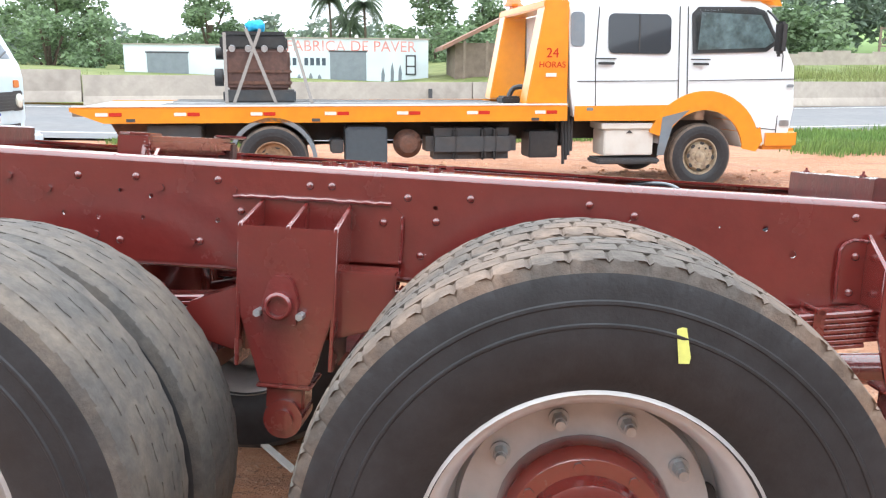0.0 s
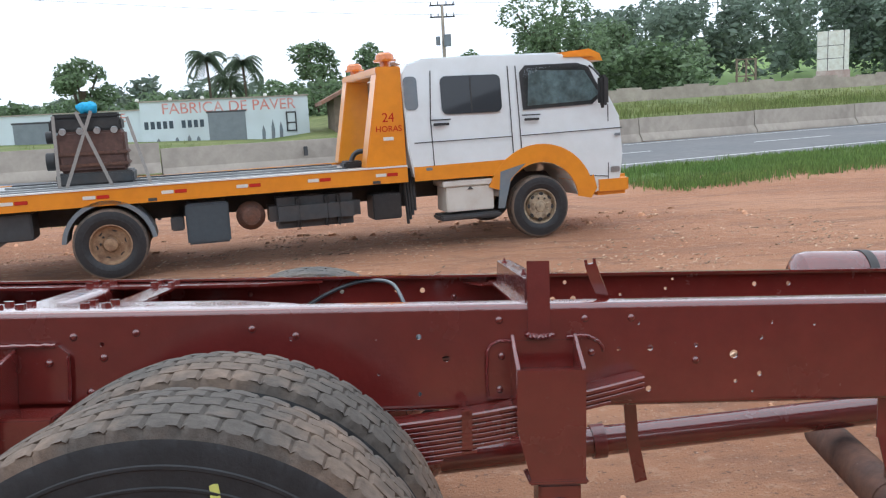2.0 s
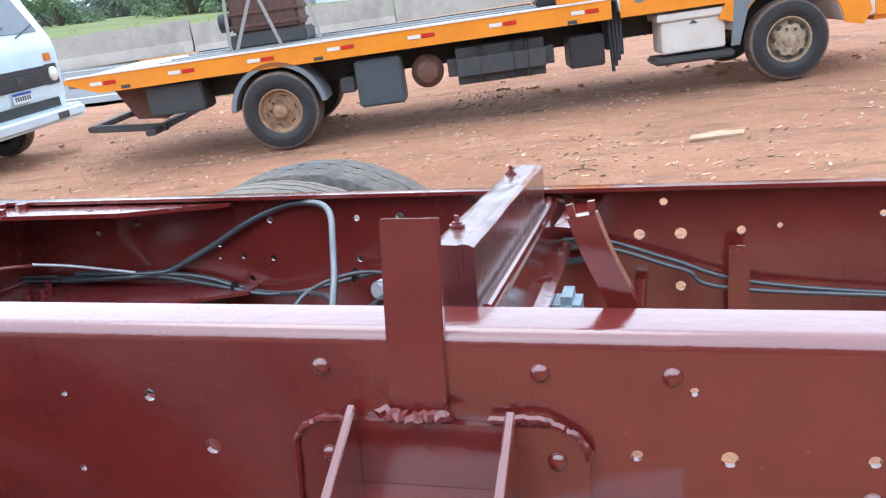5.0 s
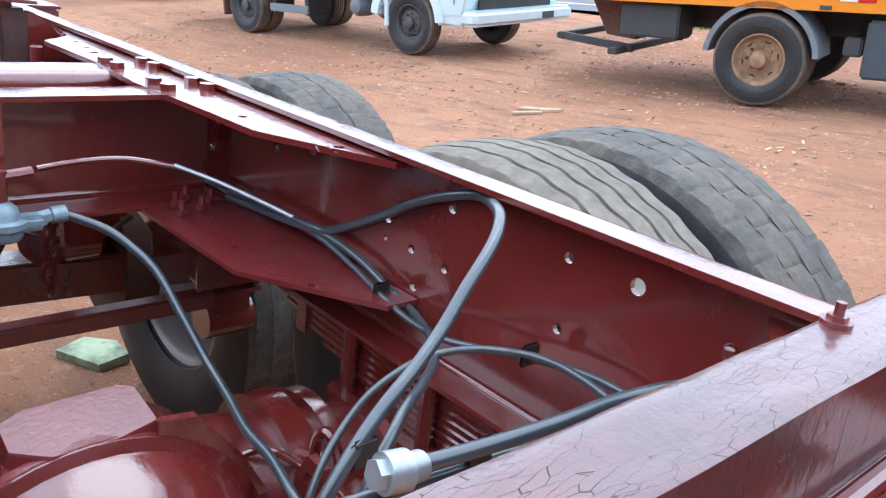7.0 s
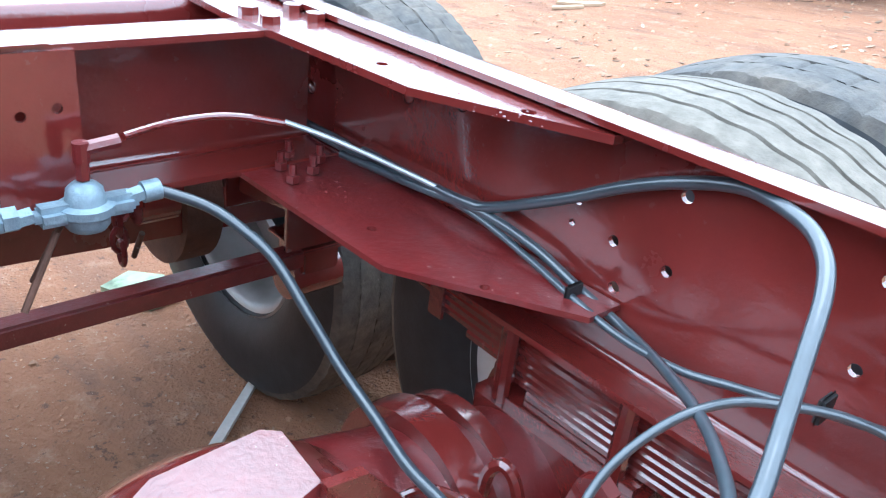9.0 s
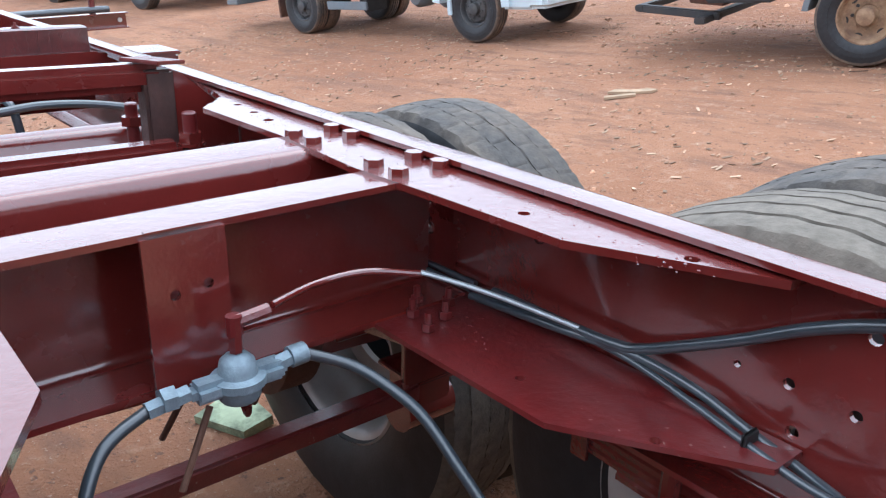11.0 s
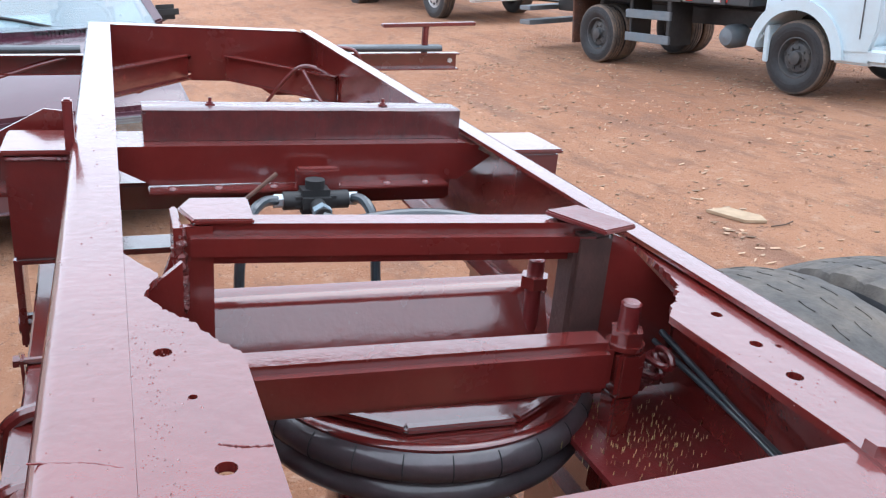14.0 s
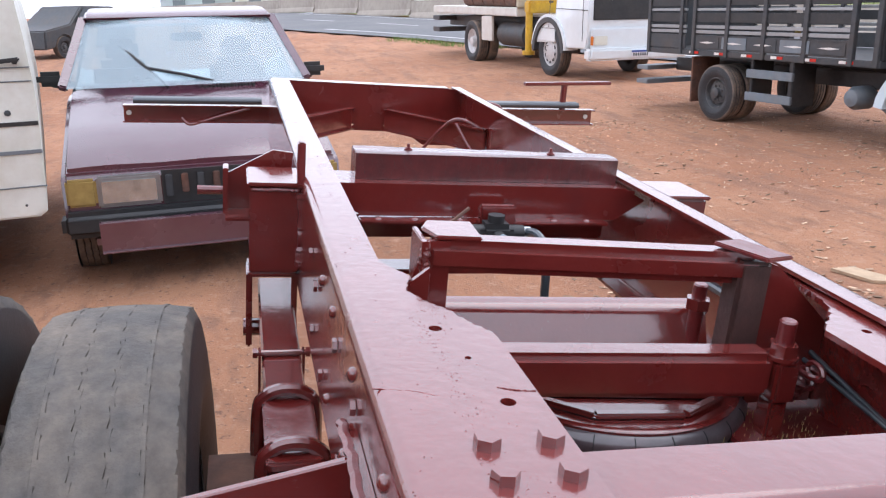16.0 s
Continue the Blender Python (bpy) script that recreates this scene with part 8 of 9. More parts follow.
third = thing("crane_truck", Matrix.Translation((-19.411, 5.439, 0.27)) @ Matrix.Rotation(radians(7.26), 4, "Z") @ Matrix.Rotation(radians(1.4), 4, "Y") @ Matrix.Scale(0.986, 4), "white flatbed truck with a yellow loading crane behind its cab", "truck")
UW = 2.1
u_tyre = road_tyre(0.50, 0.26, 0.28)
u_rim, u_rimr = disc_rim(0.28, 0.26, RIM_SILVER, 10, 0.11, -0.01), disc_rim(0.28, 0.26, RIM_SILVER, 8, 0.11, 0.08)
for y, f in ((0.14, False), (UW - 0.14, True)):
    put_wheel(third, u_tyre, u_rim, 4.10, y, 0.49, f)
for y, f in ((0.14, False), (0.42, True), (UW - 0.14, True), (UW - 0.42, False)):
    put_wheel(third, u_tyre, u_rimr, 0.05, y, 0.49, f)
ucab = forward_cab(third, 4.35, 5.60, UW, 0.95, 2.7, WHITE, 4.10, 0.49, 5.15)
bm = arch_strip(4.10, 0.49, 0.56, 0.66, 0, 180, -0.05, 0.35)
part("front_mudguard", bm, DARK, third)
front_face(ucab, 5.60, UW, [("grille", 0.10, UW - 0.10, 1.12, 1.48, 0.03, BLACK, 0.01), ("lower_panel", 0.05, UW - 0.05, 0.55, 0.98, 0.06, WHITE, 0.02)])
for y in (0.24, UW - 0.24):
    bm = bmesh.new()
    block(bm, 5.655, 5.68, y - 0.14, y + 0.14, 0.68, 0.84, 0.01)
    part("headlight", bm, LENS_CLEAR, ucab)
    bm = bmesh.new()
    block(bm, 5.65, 5.675, y - 0.21, y - 0.15, 0.68, 0.84, 0.01)
    part("indicator", bm, LENS_AMBER, ucab)
bm = bmesh.new()
block(bm, 5.52, 5.75, -0.03, UW + 0.03, 0.40, 0.62, 0.04)
part("bumper", bm, WHITE, third)
number_plate(third, Matrix.Translation((5.755, 1.05, 0.51)) @ Matrix.Rotation(radians(90), 4, "Z"))
bm = bmesh.new()
block(bm, -2.6, 2.6, 0.0, UW + 0.1, 1.12, 1.30, 0.02)
dk = part("flat_deck", bm, BOXWHITE, third, "cream flat deck")
bm = bmesh.new()
block(bm, 2.56, 2.66, 0.0, UW + 0.1, 1.30, 2.2, 0.02)
part("headboard", bm, material("tan_board", (0.50, 0.45, 0.34), 0.7, grain=0.1), dk)
bm = bmesh.new()
for y in (0.6, UW - 0.7):
    block(bm, -2.9, 5.2, y, y + 0.1, 0.78, 1.05, 0.01)
part("underframe", bm, DARK, third)
bm = bmesh.new()
rod(bm, (1.4, 0.35, 0.72), (2.7, 0.35, 0.72), 0.27, segs=24)
part("fuel_tank", bm, DARK, third)
bm = bmesh.new()
block(bm, 0.65, 1.25, 0.02, 0.08, 0.55, 1.1, 0.01)
part("side_board", bm, BOXWHITE, third)
for z in (0.62, 0.92):
    bm = bmesh.new()
    block(bm, -2.9, -2.4, 0.1, UW - 0.1, z, z + 0.12, 0.01)
    part("rear_bar", bm, DARK, third)
bm = bmesh.new()
block(bm, 3.05, 3.30, -0.05, UW + 0.05, 1.20, 1.45, 0.03)
block(bm, 3.08, 3.28, 0.6, 1.4, 1.45, 2.6, 0.03)
part("crane_base", bm, YELLOW, third, "yellow loading crane column")
for y in (0.02, UW - 0.02):
    bm = bmesh.new()
    rod(bm, (3.16, y, 0.42), (3.16, y, 1.3), 0.075, segs=14)
    rod(bm, (3.16, y, 0.36), (3.16, y, 0.44), 0.13, segs=14)
    part("outrigger", bm, YELLOW, third)
for k in range(5):
    bm = bmesh.new()
    rod(bm, (-0.9 + 0.62 * k, 0.35, 1.47), (-0.42 + 0.62 * k, 0.38, 1.47), 0.17, segs=20)
    c = part("steel_drum", bm, RUST, None, "rusty steel drum lying on the flat deck")
    c.matrix_world = third.matrix_world
    tagged(c, category="drum", group="drums on the flat deck")

# ---- maroon hatchback ----
car = thing("hatchback_car", Matrix.Translation((-4.592, -0.913, -0.014)) @ Matrix.Rotation(radians(95.9), 4, "Z") @ Matrix.Scale(1.019, 4), "old maroon hatchback with a missing grille and dusty bonnet", "car")
# car: x across its front from its right to its left, y to the rear, z up
CWD = 1.60


def across(outline, x0, x1, mat, name, parent, bev=0.03, label=""):
    """A body piece with its side outline in y and z, spanning the car from x0 to x1."""
    bm = bmesh.new()
    plate(bm, outline, x1 - x0, Matrix(((0, 0, 1, x0), (1, 0, 0, 0), (0, 1, 0, 0), (0, 0, 0, 1))))
    if bev:
        bmesh.ops.bevel(bm, geom=[e for e in bm.edges if len(e.link_faces) == 2 and e.calc_face_angle(0) > 0.7], offset=bev, segments=3, affect="EDGES", clamp_overlap=True)
    return part(name, bm, mat, parent, label)


X0 = -0.10
lower = [(0.06, 0.24), (0.13, 0.22)] + [(0.50 + 0.33 * math.cos(radians(a)), 0.22 + 0.33 * math.sin(radians(a))) for a in range(170, 9, -20)] + [(1.2, 0.18), (3.6, 0.2), (3.72, 0.5), (3.7, 0.95), (1.35, 0.95), (1.15, 0.93), (0.15, 0.612), (0.06, 0.575)]
across(lower, X0, X0 + CWD, CAR_PAINT, "car_body", car, 0.04, "dull maroon painted body")
bm = bmesh.new()
rows = []
for i in range(13):
    y = 0.10 + 1.08 * i / 12
    row = []
    for k in range(13):
        u = k / 12
        x = X0 + 0.04 + (CWD - 0.08) * u
        row.append(bm.verts.new((x, y, 0.615 + 0.345 * (i / 12) ** 0.75 + 0.035 * (0.15 + 0.85 * min(1, i / 4)) * (1 - (2 * u - 1) ** 4) + 0.008 * noise.noise(Vector((x * 3, y * 3, 0))))))
    rows.append(row)
for p, q in zip(rows, rows[1:]):
    for k in range(12):
        bm.faces.new((p[k], p[k + 1], q[k + 1], q[k]))
ret = bmesh.ops.extrude_face_region(bm, geom=bm.faces[:])
for v in [g for g in ret["geom"] if isinstance(g, bmesh.types.BMVert)]:
    v.co.z -= 0.03
part("bonnet", bm, CAR_PAINT, car, "dusty maroon bonnet with scuffs", 40)
# windscreen, pillars and roof
roof_pts = [(X0 + 0.16, 1.68, 1.43), (X0 + CWD - 0.16, 1.68, 1.43)]
base_pts = [(X0 + 0.01, 1.08, 0.985), (X0 + CWD - 0.01, 1.08, 0.985)]
bm = bmesh.new()
rows = []
for i in range(9):
    t = i / 8
    row = []
    for k in range(9):
        u = k / 8
        a = Vector(base_pts[0]).lerp(Vector(base_pts[1]), u)
        b = Vector(roof_pts[0]).lerp(Vector(roof_pts[1]), u)
        p = a.lerp(b, t)
        p.y -= 0.07 * (1 - (2 * u - 1) ** 2)
        row.append(bm.verts.new(p))
    rows.append(row)
for p, q in zip(rows, rows[1:]):
    for k in range(8):
        bm.faces.new((p[k], p[k + 1], q[k + 1], q[k]))
ret = bmesh.ops.extrude_face_region(bm, geom=bm.faces[:])
for v in [g for g in ret["geom"] if isinstance(g, bmesh.types.BMVert)]:
    v.co.y += 0.005
ws = part("windscreen", bm, WINDSCREEN, car, "windscreen with the sky's pale reflection put into its colour", 60)
ws.visible_shadow = False
for s in (0, 1):
    bm = bmesh.new()
    a, b = Vector(base_pts[s]), Vector(roof_pts[s])
    off = Vector((-0.025 if s == 0 else 0.025, 0.02, 0))
    bar(bm, a + off, b + off, 0.065, 0.05, (0, 1, 0), 0.012)
    part("windscreen_pillar", bm, CAR_PAINT, car)
    x = X0 + 0.16 if s == 0 else X0 + CWD - 0.16
    bm = bmesh.new()
    xs2 = (X0 + 0.03, X0 + 0.16) if s == 0 else (X0 + CWD - 0.03, X0 + CWD - 0.16)
    quad = [(xs2[0], 1.2, 0.94), (xs2[0], 3.4, 0.94), (xs2[1], 2.95, 1.41), (xs2[1], 1.75, 1.41)]
    vs = [bm.verts.new(q) for q in quad]
    bm.faces.new(vs)
    ret = bmesh.ops.extrude_face_region(bm, geom=bm.faces[:])
    for v in [g for g in ret["geom"] if isinstance(g, bmesh.types.BMVert)]:
        v.co.x += 0.02 if s == 0 else -0.02
    part("side_glass", bm, TINTED, car)
across([(1.60, 1.425), (1.66, 1.462), (1.95, 1.495), (2.4, 1.51), (2.9, 1.495), (3.05, 1.45), (3.0, 1.41), (1.68, 1.41)], X0 + 0.14, X0 + CWD - 0.14, CAR_PAINT, "roof", car, 0.02)
across([(3.0, 1.38), (3.5, 0.95), (3.68, 0.9), (3.6, 0.9), (3.4, 0.96), (2.94, 1.36)], X0 + 0.1, X0 + CWD - 0.1, GLASS, "rear_screen", car, 0.0)
bm = bmesh.new()
block(bm, X0 + 0.08, X0 + CWD - 0.08, 1.17, 1.42, 0.90, 0.99, 0.03)
part("dashboard", bm, BLACK, car)
for x in (X0 + 0.36, X0 + 1.22):
    bm = bmesh.new()
    block(bm, x - 0.22, x + 0.22, 1.95, 2.10, 0.5, 1.12, 0.06)
    block(bm, x - 0.12, x + 0.12, 1.97, 2.06, 1.10, 1.28, 0.04)
    part("car_seat", bm, material("grey_upholstery", (0.10, 0.11, 0.12), 0.9, grain=0.1), car)
bm = bmesh.new()
lathe(bm, [(0.17 + 0.015 * math.cos(a), 0.015 * math.sin(a)) for a in (math.tau * k / 8 for k in range(9))], Matrix.Translation((X0 + 1.18, 1.50, 1.0)) @ Matrix.Rotation(radians(-62), 4, "X"), 28)
part("steering_wheel", bm, BLACK, car)
bm = bmesh.new()
block(bm, X0 + 0.72, X0 + 0.94, 1.60, 1.62, 1.26, 1.32, 0.012)
rod(bm, (X0 + 0.83, 1.62, 1.32), (X0 + 0.83, 1.66, 1.37), 0.008, segs=8)
part("rear_view_mirror", bm, BLACK, car)
for a, b in (((X0 + 0.66, 1.07, 0.965), (X0 + 0.36, 1.42, 1.245)), ((X0 + 1.08, 1.05, 0.965), (X0 + 0.52, 1.18, 1.10))):
    bm = bmesh.new()
    tube(bm, [a, ((a[0] + b[0]) / 2, (a[1] + b[1]) / 2 - 0.05, (a[2] + b[2]) / 2 + 0.01), b], 0.011, 6)
    part("wiper", bm, BLACK, car)
bm = bmesh.new()
for k in range(16):
    block(bm, X0 + 0.86 + 0.024 * k, X0 + 0.874 + 0.024 * k, 1.03, 1.08, 0.952, 0.975)
part("bonnet_vent", bm, BLACK, car)
# front: lamps, dark opening, bumper, loose channel
for s in (0, 1):
    fx = lambda v: X0 + v if s == 0 else X0 + CWD - v
    bm = bmesh.new()
    block(bm, fx(0.20), fx(0.52), 0.035, 0.10, 0.398, 0.548, 0.012)
    lamp = part("headlight", bm, LAMP_GLASS, car, "rectangular headlight with fluted glass")
    bm = bmesh.new()
    block(bm, fx(0.185), fx(0.535), 0.045, 0.11, 0.383, 0.563, 0.01)
    part("lamp_rim", bm, CHROME, lamp)
    bm = bmesh.new()
    block(bm, fx(0.02), fx(0.185), 0.04, 0.16, 0.398, 0.555, 0.015)
    part("indicator", bm, material("amber_corner_lens" if s == 0 else "amber_corner_lens_left", (0.34, 0.24, 0.08), 0.25, grain=0.2), car)
bm = bmesh.new()
block(bm, X0 + 0.54, X0 + CWD - 0.54, 0.052, 0.058, 0.38, 0.575, 0.0)
part("grille_opening", bm, BLACK, car, "open grille with radiator behind")
for k in range(6):
    bm = bmesh.new()
    block(bm, X0 + 0.56 + 0.09 * k, X0 + 0.60 + 0.09 * k, 0.03, 0.05, 0.42 + 0.02 * (k % 3), 0.55, 0.005)
    part("radiator_piece", bm, RUST if k % 2 else DARK, car)
bm = bmesh.new()
block(bm, X0 - 0.02, X0 + CWD + 0.02, -0.03, 0.20, 0.225, 0.375, 0.04, None, 3)
part("front_bumper", bm, BLACK, car, "dark plastic bumper")
bm = bmesh.new()
block(bm, X0 + 0.15, X0 + CWD - 0.15, 0.0, 0.16, 0.14, 0.24, 0.03)
part("front_skirt", bm, CAR_PAINT, car)
push = across([(-0.135, 0.345), (-0.190, 0.345), (-0.190, 0.185), (-0.210, 0.185), (-0.210, 0.175), (-0.135, 0.175), (-0.135, 0.185), (-0.183, 0.185), (-0.183, 0.335), (-0.135, 0.335)], X0 + 0.19, X0 + 1.15, CAR_PAINT, "push_bar", car, 0.002, "maroon steel channel fixed before the bumper")
bm = bmesh.new()
block(bm, X0 + 0.40, X0 + 0.46, -0.182, -0.02, 0.20, 0.26, 0.002)
part("bar_bracket", bm, BLACK, push)
c_tyre = road_tyre(0.285, 0.17, 0.17)
c_rim = disc_rim(0.17, 0.17, RIM_DARK, 6, 0.05, 0.03)
for x in (X0 + 0.10, X0 + CWD - 0.10):
    for y in (0.50, 3.05):
        w = put_wheel(car, c_tyre, c_rim, x, y, 0.215)
        w.matrix_local = Matrix.Translation((x, y, 0.215)) @ Matrix.Rotation(radians(90 if x > 0.5 else -90), 4, "Z")
for s in (0, 1):
    x = X0 - 0.10 if s == 0 else X0 + CWD + 0.10
    bm = bmesh.new()
    block(bm, x - 0.09, x + 0.09, 1.30, 1.38, 0.99, 1.09, 0.03)
    block(bm, min(x, X0 + 0.05 if s == 0 else X0 + CWD - 0.05), max(x, X0 + 0.05 if s == 0 else X0 + CWD - 0.05), 1.32, 1.36, 0.98, 1.02, 0.008)
    part("door_mirror", bm, BLACK, car)

# ---- white panelled vehicle corner and a dark car beyond, at the yard's edge ----
van = thing("white_van", Matrix.Translation((-4.411, -1.041, 0.013)) @ Matrix.Rotation(radians(101.9), 4, "Z") @ Matrix.Scale(1.018, 4), "weathered white van with ribbed flanks standing beside the car", "van")
bm = bmesh.new()
prof = [(-0.05, 0.385), (-0.012, 0.415), (-0.004, 0.55), (0.004, 0.73), (0.012, 0.88), (0.012, 1.055), (-0.002, 1.30), (-0.02, 1.50), (-0.08, 1.78), (-0.25, 1.95), (-1.55, 1.97), (-1.60, 0.40)]
plate(bm, prof, 3.4, Matrix(((1, 0, 0, 0), (0, 0, -1, 3.4), (0, 1, 0, 0), (0, 0, 0, 1))))
bmesh.ops.bevel(bm, geom=[e for e in bm.edges if len(e.link_faces) == 2 and e.calc_face_angle(0) > 0.9], offset=0.012, segments=2, affect="EDGES")
vb = part("van_body", bm, GRIME_WHITE, van, "weathered white panelled body")
for z, h, m in ((0.875, 0.022, BLACK), (0.728, 0.020, GREYBLUE), (0.55, 0.006, GREYBLUE), (1.10, 0.006, GREYBLUE), (1.17, 0.006, GREYBLUE)):
    bm = bmesh.new()
    block(bm, -1.50, 0.006, -0.007, 0.0, z, z + h, 0.002)
    part("body_strip", bm, m, vb)
bm = bmesh.new()
bar(bm, (-0.24, -0.035, 1.195), (-0.035, -0.035, 1.215), 0.022, 0.022, (0, 0, 1), 0.006)
for x in (-0.21, -0.06):
    block(bm, x - 0.012, x + 0.012, -0.035, 0.0, 1.19, 1.215, 0.003)
part("door_handle", bm, BLACK, vb)
for x, z, r in ((-0.13, 0.945, 0.016), (-0.11, 0.455, 0.007)):
    bm = bmesh.new()
    lathe(bm, [(r, 0), (r * 0.9, 0.008), (0.0004, 0.01)], Matrix.Translation((x, -0.002, z)) @ Matrix.Rotation(radians(90), 4, "X"), 16)
    part("lock", bm, DARK, vb)
v_tyre, v_rim = road_tyre(0.31, 0.18, 0.18), disc_rim(0.18, 0.18, RIM_DARK, 6, 0.05, 0.02)
for x in (-0.30, -1.45):
    for y in (2.0, 3.0):
        w = put_wheel(van, v_tyre, v_rim, x, y, 0.31)
        w.matrix_local = Matrix.Translation((x, y, 0.31)) @ Matrix.Rotation(radians(90 if x > -0.5 else -90), 4, "Z")
copy_thing(van, Matrix.Translation((-17.0, -3.95, lie(-17.0, -3.95))) @ Matrix.Rotation(radians(104), 4, "Z"))

sedan = thing("dark_car", Matrix.Translation((-24.0, -5.0, lie(-24.0, -5.0))) @ Matrix.Rotation(radians(150), 4, "Z"), "small dark car parked at the far edge of the yard", "car")
sp = [(0.0, 0.25)] + [(0.75 + 0.34 * math.cos(radians(a)), 0.28 + 0.34 * math.sin(radians(a))) for a in range(175, 4, -19)] + [(2.6, 0.22)] + [(3.1 + 0.34 * math.cos(radians(a)), 0.28 + 0.34 * math.sin(radians(a))) for a in range(175, 4, -19)] + \
     [(3.85, 0.3), (3.9, 0.8), (3.6, 0.92), (3.1, 1.38), (1.7, 1.40), (1.05, 0.92), (0.05, 0.75)]
sb = part("car_body", body(sp, 1.6, 0.04, 0.95, 0.12), DARK, sedan)
panel(sb, "side_window", [(1.25, 0.95), (3.3, 0.95), (3.0, 1.3), (1.75, 1.32)], -0.005, 0.006, TINTED, 0.95, 0.12, 1.40)
for x in (0.75, 3.1):
    put_wheel(sedan, v_tyre, v_rim, x, 0.1, 0.30)
    put_wheel(sedan, v_tyre, v_rim, x, 1.5, 0.30, True)


# ---- far side of the road ----
shop = thing("roadside_workshop", Matrix.Identity(4), "long low whitewashed workshop with grey doors and faded red lettering", "building")
SH_A = radians(11.1)


def shop_m(x, z):
    """Along the workshop's front, x metres from its right-hand end, z above its floor."""
    return Matrix.Translation((-3.718, 46.743, -0.657)) @ Matrix.Rotation(SH_A, 4, "Z") @ Matrix.Scale(0.82, 4) @ Matrix.Translation((x, 0, z))


bm = bmesh.new()
block(bm, -11.2, 0.0, 0.0, 7.0, 0.8, 4.42, 0.0, shop_m(0, 0))
main = part("front_wall", bm, WALLPAINT, shop)
bm = bmesh.new()
block(bm, -20.6, -11.2, 0.25, 6.0, 0.8, 3.92, 0.0, shop_m(0, 0))
wing = part("front_wall", bm, WALLPAINT, shop)
for x0, x1, z0, z1, y in ((-11.3, 0.08, 4.42, 4.50, -0.08), (-20.7, -11.2, 3.92, 3.99, 0.17)):
    bm = bmesh.new()
    block(bm, x0, x1, y, 7.0, z0, z1, 0.0, shop_m(0, 0))
    part("coping", bm, CONCRETE, shop)
for x0, x1, z0, z1, y in ((-6.85, -4.35, 1.2, 3.52, 0.0), (-19.1, -16.4, 1.2, 3.36, 0.25)):
    bm = bmesh.new()
    block(bm, x0, x1, y - 0.04, y + 0.1, z0, z1, 0.0, shop_m(0, 0))
    d = part("roller_door", bm, SHUTTER, shop)
    bm = bmesh.new()
    block(bm, x0 - 0.08, x1 + 0.08, y - 0.05, y - 0.01, z1, z1 + 0.12, 0.0, shop_m(0, 0))
    part("lintel", bm, DARK, d)
    for k in range(9):
        bm = bmesh.new()
        zz = z0 + (z1 - z0) * (k + 0.5) / 9
        block(bm, x0, x1, y - 0.055, y - 0.035, zz, zz + 0.04, 0.0, shop_m(0, 0))
        part("door_slat", bm, SHUTTER, d)
bm = bmesh.new()
block(bm, -1.55, -0.95, -0.04, 0.05, 2.0, 3.35, 0.0, shop_m(0, 0))
win = part("window", bm, WALLPAINT, shop)
for z in (2.0, 2.55, 3.27):
    bm = bmesh.new()
    block(bm, -1.6, -0.9, -0.07, -0.03, z, z + 0.1, 0.0, shop_m(0, 0))
    part("window_bar", bm, DARK, win)
for x in (-1.6, -0.98):
    bm = bmesh.new()
    block(bm, x, x + 0.1, -0.07, -0.03, 2.0, 3.35, 0.0, shop_m(0, 0))
    part("window_bar", bm, DARK, win)
for x, h in ((-3.2, 1.0), (-2.55, 1.35), (-2.0, 1.2), (-8.2, 0.6), (-9.0, 0.5), (-7.6, 0.5), (-10.2, 0.45)):
    bm = bmesh.new()
    plate(bm, [(-0.12, 0), (0.10, 0), (0.14, h * 0.5), (0.02, h), (-0.10, h * 0.6)], 0.02, shop_m(x, 1.55) @ at_y(-0.005))
    part("damp_stain", bm, GREYBLUE, main)
face = lambda x, z, y=-0.02: shop_m(x, z) @ Matrix.Translation((0, y, 0)) @ Matrix.Rotation(radians(90), 4, "X")
lines("FABRICA DE PAVER", face(-5.35, 3.58), 1.04, SIGNRED, main, "painted_sign", "faded red painted sign")
lines("BONE", face(-13.2, 3.22, 0.23), 0.80, SIGNRED, wing, "painted_sign", "faded red painted word")
# the number below the sign, as plain bars
for k in range(10):
    if k == 5:
        continue
    bm = bmesh.new()
    block(bm, -11.0 + 0.40 * k, -10.74 + 0.40 * k, -0.02, 0.0, 2.62, 3.12, 0.0, shop_m(0, 0))
    part("number_bar", bm, SIGNDARK, main)
for k in range(6):
    bm = bmesh.new()
    lathe(bm, [(0.12, 0), (0.14, 0.10), (0.08, 0.2), (0.0005, 0.22)], shop_m(-0.8 - 2.1 * k, 4.48), 10)
    part("roof_lamp", bm, LENS_WHITE, shop)

house = thing("old_shed", Matrix.Translation((0.34, 45.2, -0.8)) @ Matrix.Rotation(radians(8), 4, "Z"), "old timber shed with a sagging clay-tile roof", "shed")
bm = bmesh.new()
block(bm, -2.6, 4.0, -1.6, 4.0, 1.2, 3.5)
part("shed_wall", bm, OLDWALL, house)
bm = bmesh.new()
plate(bm, [(-3.3, 3.1), (0.6, 5.0), (4.6, 3.3), (4.6, 3.45), (0.6, 5.2), (-3.3, 3.3)], 6.6, at_y(4.4))
part("tiled_roof", bm, ROOFTILE, house)
for x in (-2.2, -1.0, 0.2):
    bm = bmesh.new()
    block(bm, x, x + 0.12, -2.1, -1.98, 1.2, 3.6)
    part("shed_post", bm, OLDWALL, house)


